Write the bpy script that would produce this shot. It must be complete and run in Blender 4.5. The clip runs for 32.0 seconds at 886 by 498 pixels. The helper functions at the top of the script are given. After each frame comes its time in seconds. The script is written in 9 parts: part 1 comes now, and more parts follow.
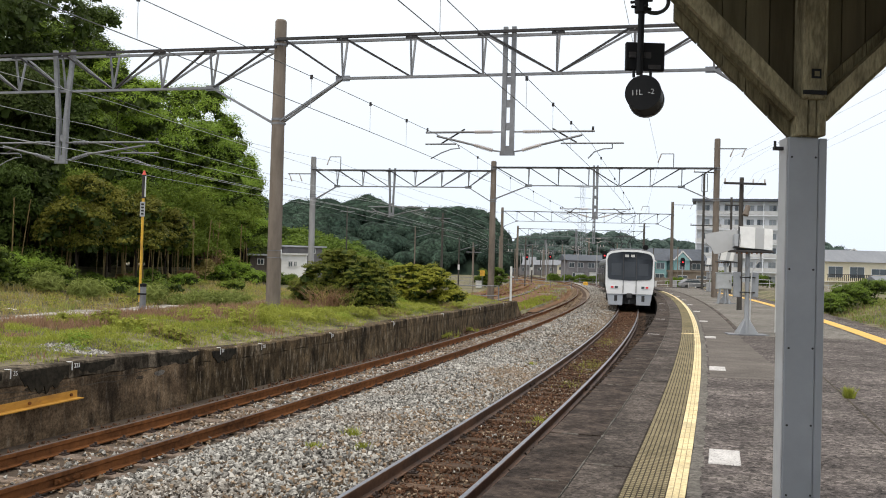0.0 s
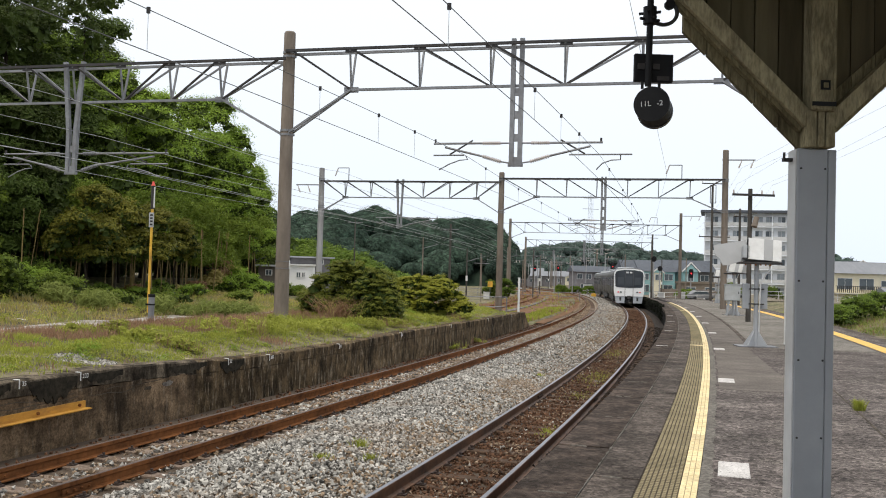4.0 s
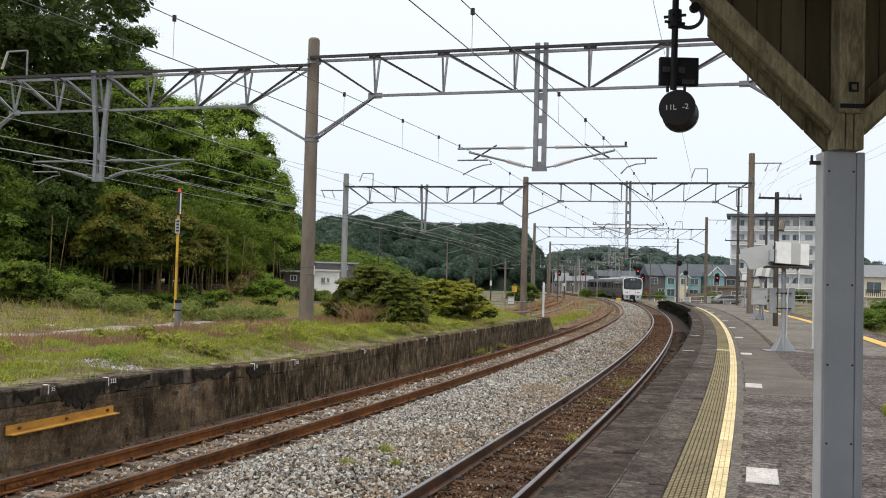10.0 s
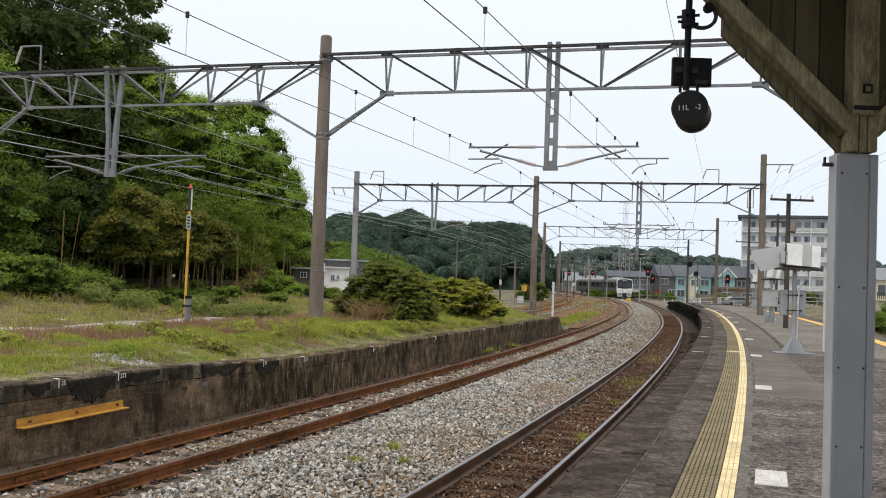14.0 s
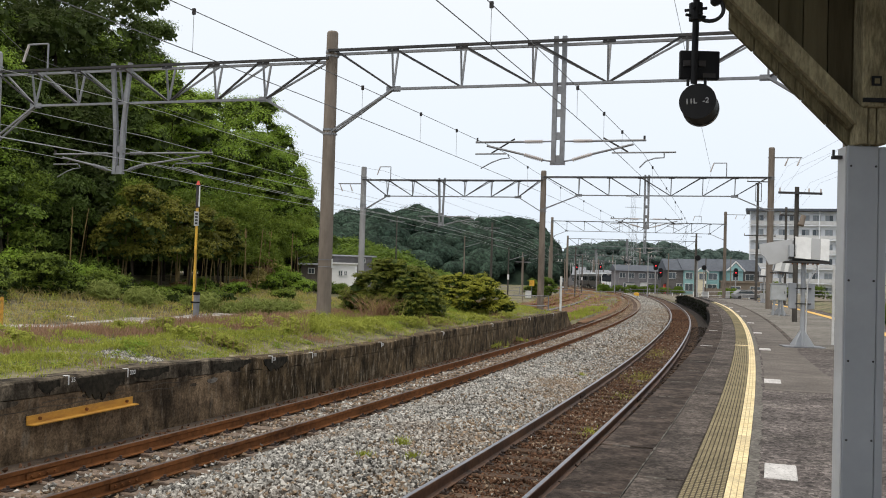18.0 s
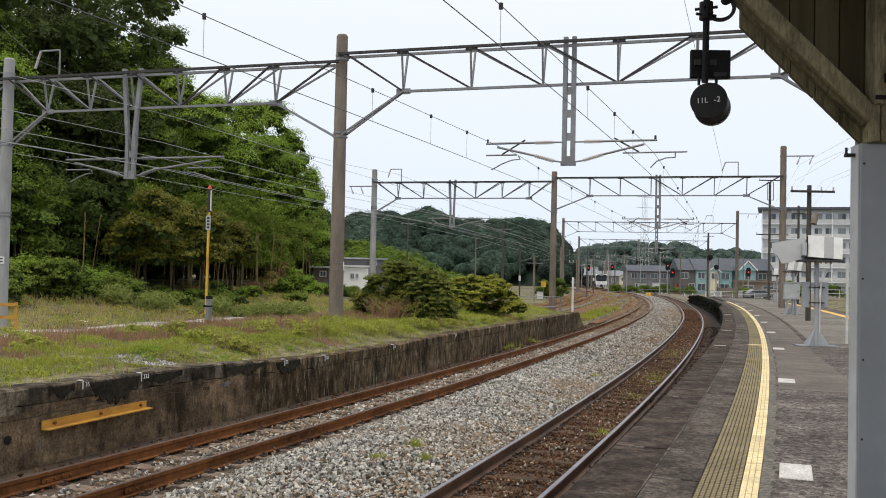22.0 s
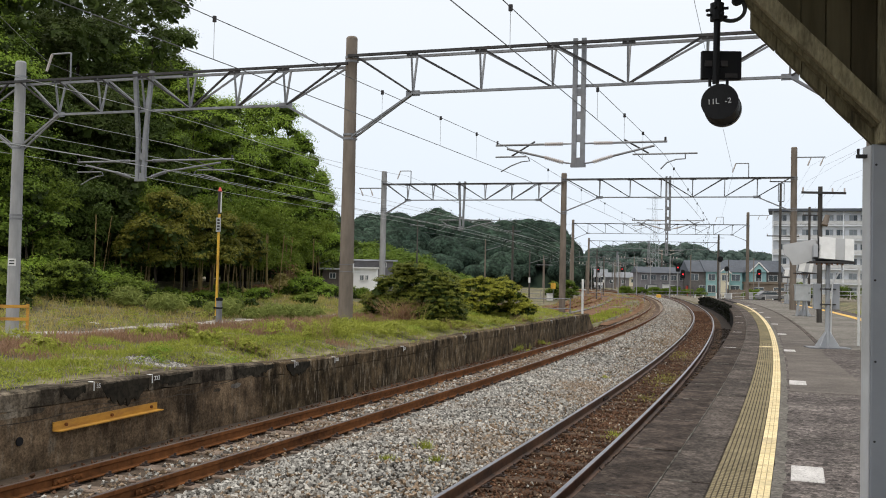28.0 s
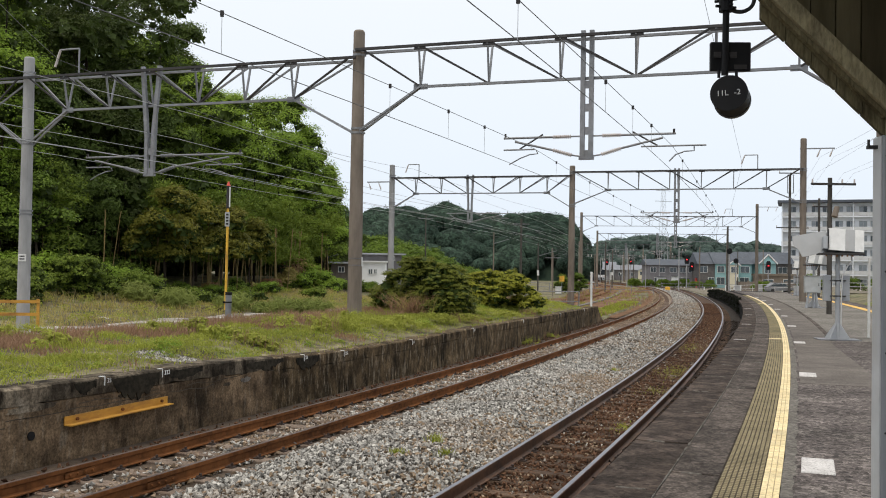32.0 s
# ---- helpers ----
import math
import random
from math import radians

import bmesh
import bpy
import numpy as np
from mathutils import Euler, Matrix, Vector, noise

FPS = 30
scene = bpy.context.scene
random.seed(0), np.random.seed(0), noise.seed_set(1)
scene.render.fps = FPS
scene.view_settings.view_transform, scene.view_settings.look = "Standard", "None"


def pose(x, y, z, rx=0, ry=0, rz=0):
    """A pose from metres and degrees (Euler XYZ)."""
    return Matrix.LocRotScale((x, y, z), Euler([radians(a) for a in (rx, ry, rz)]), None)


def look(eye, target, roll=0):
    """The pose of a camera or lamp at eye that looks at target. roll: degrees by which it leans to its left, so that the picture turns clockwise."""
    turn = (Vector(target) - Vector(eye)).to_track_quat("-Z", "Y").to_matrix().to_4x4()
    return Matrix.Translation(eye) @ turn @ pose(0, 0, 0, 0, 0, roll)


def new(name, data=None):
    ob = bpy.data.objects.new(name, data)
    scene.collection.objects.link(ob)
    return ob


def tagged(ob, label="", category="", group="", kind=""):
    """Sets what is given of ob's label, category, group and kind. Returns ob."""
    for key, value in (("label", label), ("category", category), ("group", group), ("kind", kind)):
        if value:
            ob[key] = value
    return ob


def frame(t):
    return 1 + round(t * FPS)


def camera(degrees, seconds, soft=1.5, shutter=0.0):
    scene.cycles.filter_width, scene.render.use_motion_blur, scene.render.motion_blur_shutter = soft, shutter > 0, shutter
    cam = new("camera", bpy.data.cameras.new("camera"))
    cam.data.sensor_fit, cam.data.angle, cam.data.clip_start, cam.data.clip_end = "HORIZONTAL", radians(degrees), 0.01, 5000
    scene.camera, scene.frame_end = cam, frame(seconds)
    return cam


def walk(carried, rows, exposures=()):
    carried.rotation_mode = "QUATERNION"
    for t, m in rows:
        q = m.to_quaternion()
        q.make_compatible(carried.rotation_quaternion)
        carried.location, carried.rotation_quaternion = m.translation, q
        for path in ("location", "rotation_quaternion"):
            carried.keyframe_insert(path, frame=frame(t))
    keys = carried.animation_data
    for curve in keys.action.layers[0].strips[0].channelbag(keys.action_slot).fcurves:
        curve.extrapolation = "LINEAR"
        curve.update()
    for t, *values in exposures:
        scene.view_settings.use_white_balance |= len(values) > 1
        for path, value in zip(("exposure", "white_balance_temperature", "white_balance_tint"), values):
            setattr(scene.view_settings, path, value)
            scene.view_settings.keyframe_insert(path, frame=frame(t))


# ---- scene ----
cam = camera(49.77, 32.0, soft=1.0)


def held(t, rx, ry, rz):
    """Seconds and the pose of the held camera, which drifts two centimetres to its left."""
    return t, pose(0.010 - 0.0007 * t, 0, 1.52, rx, ry, rz)


walk(cam, [
    held(0, 90.999, -1.502, -2.428), held(0.5, 90.984, -1.460, -2.322), held(1, 90.926, -1.547, -2.119),
    held(1.5, 90.910, -1.587, -2.042), held(2, 91.072, -1.609, -1.858), held(2.5, 91.165, -1.564, -1.807),
    held(3, 91.357, -1.488, -1.941), held(3.5, 91.496, -1.572, -2.021), held(5.5, 92.140, -1.736, -1.606),
    held(6, 92.198, -1.776, -1.581), held(6.5, 92.187, -1.624, -1.380), held(7, 92.153, -0.879, -1.156),
    held(7.5, 92.365, -0.897, -0.952), held(8, 92.314, -1.119, -0.617), held(8.5, 92.231, -1.215, -0.455),
    held(9, 92.021, -1.392, -0.505), held(9.5, 91.891, -1.265, -0.584), held(10, 91.912, -1.423, -0.505),
    held(10.5, 91.977, -1.364, -0.397), held(11, 92.114, -1.463, -0.396), held(11.5, 92.134, -1.369, -0.348),
    held(12, 92.001, -1.697, -0.264), held(12.5, 91.919, -1.719, -0.131), held(13, 91.909, -1.866, -0.062),
    held(13.5, 91.847, -1.871, 0.027), held(14, 91.799, -2.013, 0.069), held(14.5, 91.564, -2.077, 0.155),
    held(16.5, 91.679, -1.848, 0.124), held(17, 91.825, -1.699, 0.146), held(17.5, 91.742, -1.929, 0.421),
    held(18, 91.499, -1.710, 0.524), held(18.5, 91.499, -1.643, 0.649), held(19, 91.613, -1.588, 0.779),
    held(19.5, 91.649, -1.690, 0.929), held(20, 91.690, -1.702, 1.058), held(20.5, 91.635, -1.710, 1.161),
    held(21, 91.591, -1.752, 1.149), held(21.5, 91.530, -1.482, 1.199), held(22, 91.592, -1.225, 1.211),
    held(22.5, 91.610, -1.145, 1.322), held(23, 91.699, -1.140, 1.436), held(23.5, 91.677, -1.262, 1.491),
    held(24, 91.556, -1.353, 1.491), held(24.5, 91.388, -1.385, 1.452), held(25, 91.332, -1.296, 1.386),
    held(25.5, 91.320, -1.419, 1.509), held(27.5, 91.540, -1.379, 1.788), held(28, 91.687, -1.200, 1.784),
    held(28.5, 91.770, -1.169, 1.765), held(29, 91.689, -1.186, 1.879), held(29.5, 91.487, -1.164, 1.908),
    held(30, 91.408, -0.996, 2.023), held(30.5, 91.303, -0.890, 2.134), held(31, 91.363, -0.675, 2.239),
    held(31.5, 91.290, -0.836, 2.291), held(32, 91.281, -0.930, 2.294),
], exposures=[(0, 0.13), (3, 0.12), (6, 0.08), (9, 0.04), (14, 0.0), (32, -0.03)])

# ---- world, light and exposure: a bright overcast day ----
world = bpy.data.worlds.new("overcast_sky")
scene.world = world
world.use_nodes = True
wn = world.node_tree.nodes
wn.clear()
w_out = wn.new("ShaderNodeOutputWorld")
w_bg = wn.new("ShaderNodeBackground")
w_sky = wn.new("ShaderNodeTexSky")
w_sky.sky_type = "NISHITA"
w_sky.sun_disc = False
w_sky.sun_elevation = radians(58)
w_sky.sun_rotation = radians(200)
w_sky.dust_density = 4.0
w_sky.air_density = 1.0
w_cloud = wn.new("ShaderNodeMix")
w_cloud.data_type = "RGBA"
w_cloud.inputs[0].default_value = 0.93
w_co = wn.new("ShaderNodeTexCoord")
w_sep = wn.new("ShaderNodeSeparateXYZ")
w_up = wn.new("ShaderNodeMapRange")
w_up.inputs[1].default_value, w_up.inputs[2].default_value = 0.0, 0.45
w_deck = wn.new("ShaderNodeMix")
w_deck.data_type = "RGBA"
w_deck.inputs[6].default_value = (7.5, 8.35, 9.35, 1)
w_deck.inputs[7].default_value = (9.3, 9.45, 9.6, 1)
world.node_tree.links.new(w_co.outputs["Generated"], w_sep.inputs[0])
world.node_tree.links.new(w_sep.outputs["Z"], w_up.inputs[0])
world.node_tree.links.new(w_up.outputs[0], w_deck.inputs[0])
world.node_tree.links.new(w_deck.outputs[2], w_cloud.inputs[7])
world.node_tree.links.new(w_sky.outputs[0], w_cloud.inputs[6])
world.node_tree.links.new(w_cloud.outputs[2], w_bg.inputs[0])
w_bg.inputs[1].default_value = 0.1145
world.node_tree.links.new(w_bg.outputs[0], w_out.inputs[0])
sun = new("sun", bpy.data.lights.new("sun", "SUN"))
sun.data.energy = 2.0
sun.data.angle = radians(18)
sun.data.color = (1.0, 0.925, 0.80)
sun.matrix_world = look((0, 0, 60), (12, 16, 0))
scene.view_settings.exposure = 0.0

# ---- tools ----
RNG = np.random.default_rng(5)
Z = Vector((0, 0, 1))


def link(name, bm, material, parent=None, label="", smooth=False):
    me = bpy.data.meshes.new(name)
    bm.to_mesh(me)
    bm.free()
    me.materials.append(material)
    if smooth:
        for p in me.polygons:
            p.use_smooth = True
    ob = new(name, me)
    if parent is not None:
        ob.parent = parent
    if label:
        ob["label"] = label
    return ob


def part(name, bm, material, parent, label="", smooth=False):
    return link(name, bm, material, parent, label, smooth)


def arrays(name, verts, faces, material, parent=None, smooth=False):
    """A mesh from numpy arrays; faces is (n, 3) or (n, 4)."""
    verts, faces = np.asarray(verts, np.float32), np.asarray(faces, np.int32)
    me = bpy.data.meshes.new(name)
    k = faces.shape[1]
    me.vertices.add(len(verts))
    me.vertices.foreach_set("co", verts.ravel())
    me.loops.add(faces.size)
    me.loops.foreach_set("vertex_index", faces.ravel())
    me.polygons.add(len(faces))
    me.polygons.foreach_set("loop_start", np.arange(0, faces.size, k, dtype=np.int32))
    me.polygons.foreach_set("use_smooth", np.full(len(faces), smooth))
    me.update(calc_edges=True)
    me.materials.append(material)
    ob = new(name, me)
    if parent is not None:
        ob.parent = parent
    return ob


def shared(name, mesh, parent, m=None):
    ob = new(name, mesh)
    ob.parent = parent
    if m is not None:
        ob.matrix_basis = m
    return ob


def thing(name, label, category, at=None, group="", kind=""):
    ob = new(name)
    ob.empty_display_size = 0.1
    if at is not None:
        ob.matrix_basis = at
    return tagged(ob, label, category, group, kind)


def box(bm, cx, cy, cz, sx, sy, sz, m=None, bevel=0.0):
    """A box by its centre and sizes."""
    made = bmesh.ops.create_cube(bm, size=1.0)["verts"]
    t = Matrix.Translation((cx, cy, cz)) @ Matrix.Diagonal((sx, sy, sz, 1))
    if m is not None:
        t = m @ t
    bmesh.ops.transform(bm, matrix=t, verts=made)
    if bevel:
        edges = {e for v in made for e in v.link_edges}
        bmesh.ops.bevel(bm, geom=list(edges), offset=bevel, segments=1, affect="EDGES")
    return bm


def tube(bm, a, b, r0, r1=None, seg=10, caps=True):
    """A round bar from a to b."""
    a, b = Vector(a), Vector(b)
    d = b - a
    m = Matrix.Translation((a + b) / 2) @ d.to_track_quat("Z", "Y").to_matrix().to_4x4()
    bmesh.ops.create_cone(bm, cap_ends=caps, segments=seg, radius1=r0, radius2=r0 if r1 is None else r1, depth=d.length, matrix=m)
    return bm


def bar(bm, a, b, w, h, up=Z):
    """A flat-sided bar from a to b, w wide and h high."""
    a, b = Vector(a), Vector(b)
    d = (b - a)
    y = d.normalized()
    x = y.cross(up)
    x = x.normalized() if x.length > 1e-4 else Vector((1, 0, 0))
    z = x.cross(y)
    m = Matrix((x, y, z)).transposed().to_4x4()
    m.translation = (a + b) / 2
    return box(bm, 0, 0, 0, w, d.length, h, m)


def poly(bm, pts, thick, m=None):
    """A plate: an outline in its x-y plane, thick along z."""
    low = [bm.verts.new((x, y, 0)) for x, y in pts]
    top = [bm.verts.new((x, y, thick)) for x, y in pts]
    bm.faces.new(top)
    bm.faces.new(low[::-1])
    for i in range(len(pts)):
        j = (i + 1) % len(pts)
        bm.faces.new((low[i], low[j], top[j], top[i]))
    if m is not None:
        bmesh.ops.transform(bm, matrix=m, verts=low + top)
    return bm


def wire(name, pts, r, material, parent=None):
    """A thin round line through points."""
    cu = bpy.data.curves.new(name, "CURVE")
    cu.dimensions = "3D"
    cu.bevel_depth = r
    cu.bevel_resolution = 1
    sp = cu.splines.new("POLY")
    sp.points.add(len(pts) - 1)
    for p, q in zip(sp.points, pts):
        p.co = (*q, 1)
    cu.materials.append(material)
    ob = new(name, cu)
    if parent is not None:
        ob.parent = parent
    return ob


def text_mesh(name, words, size, mat, parent, m):
    cu = bpy.data.curves.new(name, "FONT")
    cu.body = words
    cu.size = size
    cu.align_x, cu.align_y = "CENTER", "CENTER"
    cu.extrude = 0.0008
    tmp = bpy.data.objects.new(name, cu)
    scene.collection.objects.link(tmp)
    me = bpy.data.meshes.new_from_object(tmp.evaluated_get(bpy.context.evaluated_depsgraph_get()))
    bpy.data.objects.remove(tmp)
    me.materials.clear()
    me.materials.append(mat)
    ob = new(name, me)
    ob.parent = parent
    ob.matrix_basis = m
    return ob


def sag(a, b, dip, n=14):
    a, b = Vector(a), Vector(b)
    return [a.lerp(b, i / n) - Z * dip * 4 * (i / n) * (1 - i / n) for i in range(n + 1)]


# ---- materials ----
def material(name, low, high, rough=0.8, scale=6.0, detail=6.0, bump=0.15, metal=0.0, coarse=0.35, dirt=None, dirt_amount=0.5, island=0.0, ob_var=0.0, stretch=(1, 1, 1), bump_scale=None, moving=False, relief=0.02):
    """A surface whose colour wanders between two tones at two scales, with fine relief and, if given, stains of a third tone."""
    mt = bpy.data.materials.new(name)
    mt.use_nodes = True
    nt = mt.node_tree
    n, l = nt.nodes, nt.links
    b = n["Principled BSDF"]
    geo = n.new("ShaderNodeNewGeometry")
    mp = n.new("ShaderNodeMapping")
    mp.inputs["Scale"].default_value = stretch
    co = n.new("ShaderNodeTexCoord")
    l.new(co.outputs["Object"] if moving else geo.outputs["Position"], mp.inputs[0])

    def noise_at(sc, det):
        t = n.new("ShaderNodeTexNoise")
        t.inputs["Scale"].default_value = sc
        t.inputs["Detail"].default_value = det
        t.inputs["Roughness"].default_value = 0.62
        l.new(mp.outputs[0], t.inputs["Vector"])
        return t.outputs["Fac"]

    def ramp(fac, lo, hi):
        r = n.new("ShaderNodeMapRange")
        r.inputs[1].default_value, r.inputs[2].default_value = lo, hi
        l.new(fac, r.inputs[0])
        return r.outputs[0]

    def mix(fac, a, c):
        m = n.new("ShaderNodeMix")
        m.data_type = "RGBA"
        for socket, v in ((m.inputs[0], fac), (m.inputs[6], a), (m.inputs[7], c)):
            if isinstance(v, (tuple, list)):
                socket.default_value = (*v, 1)
            elif isinstance(v, float):
                socket.default_value = v
            else:
                l.new(v, socket)
        return m.outputs[2]

    fine, wide = noise_at(scale, detail), noise_at(scale * coarse * 0.3, 3.0)
    add = n.new("ShaderNodeMath")
    add.operation = "MULTIPLY_ADD"
    l.new(wide, add.inputs[0])
    add.inputs[1].default_value = 0.5
    half = n.new("ShaderNodeMath")
    half.operation = "MULTIPLY"
    half.inputs[1].default_value = 0.5
    l.new(fine, half.inputs[0])
    l.new(half.outputs[0], add.inputs[2])
    fac = ramp(add.outputs[0], 0.36, 0.64)
    if island or ob_var:
        src = geo.outputs["Random Per Island"]
        if ob_var:
            src = n.new("ShaderNodeObjectInfo").outputs["Random"]
        amount = island or ob_var
        fac = mix_value(nt, fac, src, amount)
    col = mix(fac, low, high)
    if dirt:
        st = ramp(noise_at(scale * 0.22, 8.0), 0.5, 0.72)
        k = n.new("ShaderNodeMath")
        k.operation = "MULTIPLY"
        k.inputs[1].default_value = dirt_amount
        l.new(st, k.inputs[0])
        col = mix(k.outputs[0], col, dirt)
    l.new(col, b.inputs["Base Color"])
    b.inputs["Roughness"].default_value = rough
    b.inputs["Metallic"].default_value = metal
    if rough >= 0.78:
        b.inputs["Specular IOR Level"].default_value = 0.12
    if bump:
        bp = n.new("ShaderNodeBump")
        bp.inputs["Strength"].default_value = bump
        bp.inputs["Distance"].default_value = relief
        l.new(noise_at(bump_scale, 5.0) if bump_scale else fine, bp.inputs["Height"])
        l.new(bp.outputs[0], b.inputs["Normal"])
    return mt


def mix_value(nt, a, c, amount):
    m = nt.nodes.new("ShaderNodeMix")
    m.data_type = "FLOAT"
    m.inputs[0].default_value = amount
    nt.links.new(a, m.inputs[2])
    nt.links.new(c, m.inputs[3])
    return m.outputs[0]


def leaf_material(name, low, high, rough=0.55, through_light=0.35, island=0.45):
    mt = material(name, low, high, rough=rough, scale=0.35, bump=0, island=island)
    n, l = mt.node_tree.nodes, mt.node_tree.links
    b = n["Principled BSDF"]
    col = b.inputs["Base Color"].links[0].from_socket
    t = n.new("ShaderNodeBsdfTranslucent")
    l.new(col, t.inputs[0])
    m = n.new("ShaderNodeMixShader")
    m.inputs[0].default_value = through_light
    l.new(b.outputs[0], m.inputs[1])
    l.new(t.outputs[0], m.inputs[2])
    l.new(m.outputs[0], n["Material Output"].inputs[0])
    b.inputs["Specular IOR Level"].default_value = 0.14
    return mt


def glow(name, colour, strength):
    mt = bpy.data.materials.new(name)
    mt.use_nodes = True
    b = mt.node_tree.nodes["Principled BSDF"]
    b.inputs["Base Color"].default_value = (*colour, 1)
    b.inputs["Emission Color"].default_value = (*colour, 1)
    b.inputs["Emission Strength"].default_value = strength
    return mt


def grain(mt, *layers):
    """Lays grit and stains over a surface: each layer is (scale, stretch, low, high, darkest, lightest); a low of 0 gives separate grains instead of a soft noise."""
    nt = mt.node_tree
    n, l = nt.nodes, nt.links
    b = n["Principled BSDF"]
    col = b.inputs["Base Color"].links[0].from_socket
    geo = n.new("ShaderNodeNewGeometry")
    for sc, stretch, lo, hi, dark, light in layers:
        mp = n.new("ShaderNodeMapping")
        mp.inputs["Scale"].default_value = stretch
        l.new(geo.outputs["Position"], mp.inputs[0])
        if lo == 0.0:
            t = n.new("ShaderNodeTexVoronoi")
            t.inputs["Scale"].default_value = sc
            t.inputs["Randomness"].default_value = 1.0
            l.new(mp.outputs[0], t.inputs["Vector"])
            fac = t.outputs["Color"]
        else:
            t = n.new("ShaderNodeTexNoise")
            t.inputs["Scale"].default_value = sc
            t.inputs["Detail"].default_value = 5.0
            t.inputs["Roughness"].default_value = 0.65
            l.new(mp.outputs[0], t.inputs["Vector"])
            fac = t.outputs["Fac"]
        r = n.new("ShaderNodeMapRange")
        for k, v in enumerate((lo, hi, dark, light)):
            r.inputs[k + 1].default_value = v
        l.new(fac, r.inputs[0])
        m = n.new("ShaderNodeMix")
        m.data_type, m.blend_type = "RGBA", "MULTIPLY"
        m.inputs[0].default_value = 1.0
        l.new(col, m.inputs[6])
        l.new(r.outputs[0], m.inputs[7])
        col = m.outputs[2]
    l.new(col, b.inputs["Base Color"])
    return mt


ONE = (1, 1, 1)
M_SOIL = grain(material("grassy_soil", (0.085, 0.074, 0.045), (0.22, 0.188, 0.118), scale=3.0, bump=0.5, dirt=(0.07, 0.11, 0.02), dirt_amount=0.8), (0.5, ONE, 0.36, 0.64, 0.6, 1.3), (2.2, ONE, 0.38, 0.62, 0.65, 1.3), (9, ONE, 0.0, 1.0, 0.65, 1.35))
M_BED = material("track_bed_gravel", (0.045, 0.034, 0.026), (0.12, 0.092, 0.07), scale=14.0, bump=0.8)
M_FAR_BED = grain(material("tan_gravel", (0.12, 0.09, 0.065), (0.30, 0.245, 0.19), rough=0.95, scale=9.0, bump=0.6), (12, ONE, 0.0, 1.0, 0.4, 1.6))
M_STONE = material("ballast_stone", (0.046, 0.044, 0.040), (0.58, 0.555, 0.51), scale=1.2, bump=0.2, island=0.85, dirt=(0.24, 0.155, 0.088), dirt_amount=0.62)
M_STONE_RUST = material("rusty_ballast", (0.006, 0.004, 0.003), (0.185, 0.098, 0.058), scale=3.0, bump=0.2, island=0.65)
M_RAIL = material("rusty_rail", (0.070, 0.029, 0.012), (0.235, 0.094, 0.032), rough=0.8, scale=9.0, bump=0.25)
M_RAIL_DARK = material("dark_brown_rail", (0.042, 0.021, 0.013), (0.165, 0.080, 0.040), rough=0.6, scale=9.0, bump=0.2)
M_RAIL_TOP = material("polished_rail_head", (0.13, 0.135, 0.16), (0.26, 0.26, 0.285), rough=0.32, scale=20.0, bump=0.03, metal=0.9)
M_RAIL_DULL = material("dull_rail_head", (0.055, 0.036, 0.028), (0.12, 0.082, 0.066), rough=0.55, scale=15.0, bump=0.05, metal=0.4)
M_SLEEPER = grain(material("brown_grey_sleeper", (0.11, 0.082, 0.064), (0.22, 0.17, 0.135), scale=12.0, bump=0.35, dirt=(0.09, 0.045, 0.027)), (30, ONE, 0.35, 0.65, 0.6, 1.4))
# Oily gravel, with the shade under the platform edge painted in.
M_OIL_SHADE_BED = material("oily_shaded_gravel", (0.010, 0.008, 0.007), (0.045, 0.034, 0.027), scale=30.0, bump=0.9)
M_SLEEPER_WOOD = grain(material("dark_timber_sleeper", (0.034, 0.022, 0.015), (0.12, 0.076, 0.050), scale=12.0, bump=0.5, ob_var=0.4), (30, ONE, 0.35, 0.65, 0.6, 1.4))
M_CLIP = material("rail_clip_iron", (0.02, 0.012, 0.01), (0.05, 0.03, 0.022), rough=0.7, scale=20)
M_ASPHALT = grain(material("platform_asphalt", (0.073, 0.063, 0.059), (0.142, 0.122, 0.114), rough=0.95, scale=7.0, bump=0.6, coarse=0.25, dirt=(0.19, 0.17, 0.15), dirt_amount=0.5, bump_scale=80.0, relief=0.02), (24, ONE, 0.0, 1.0, 0.35, 1.75), (60, ONE, 0.0, 1.0, 0.4, 1.6), (3, ONE, 0.38, 0.62, 0.85, 1.2), (0.9, ONE, 0.38, 0.62, 0.68, 1.15))
M_SLAB = grain(material("platform_slab_concrete", (0.060, 0.050, 0.044), (0.130, 0.108, 0.094), rough=0.95, scale=3.2, bump=0.6, ob_var=0.45, dirt=(0.028, 0.022, 0.018), dirt_amount=0.8, bump_scale=70.0, relief=0.02), (26, ONE, 0.0, 1.0, 0.5, 1.55), (60, ONE, 0.0, 1.0, 0.5, 1.5), (3, ONE, 0.38, 0.62, 0.7, 1.25), (0.8, ONE, 0.36, 0.62, 0.6, 1.15))
M_SLAB_PALE = grain(material("pale_platform_concrete", (0.11, 0.10, 0.088), (0.225, 0.208, 0.185), rough=0.95, scale=3.0, bump=0.5, dirt=(0.14, 0.13, 0.11), dirt_amount=0.5), (40, ONE, 0.33, 0.67, 0.6, 1.4), (5, ONE, 0.36, 0.64, 0.7, 1.2))
M_EDGE_SLAB = grain(material("grimy_edge_slab", (0.030, 0.023, 0.019), (0.086, 0.066, 0.055), rough=0.95, scale=3.2, bump=0.7, ob_var=0.35, dirt=(0.016, 0.013, 0.010), dirt_amount=0.85, bump_scale=70.0, relief=0.02), (26, ONE, 0.0, 1.0, 0.5, 1.55), (3, ONE, 0.4, 0.6, 0.55, 1.35))
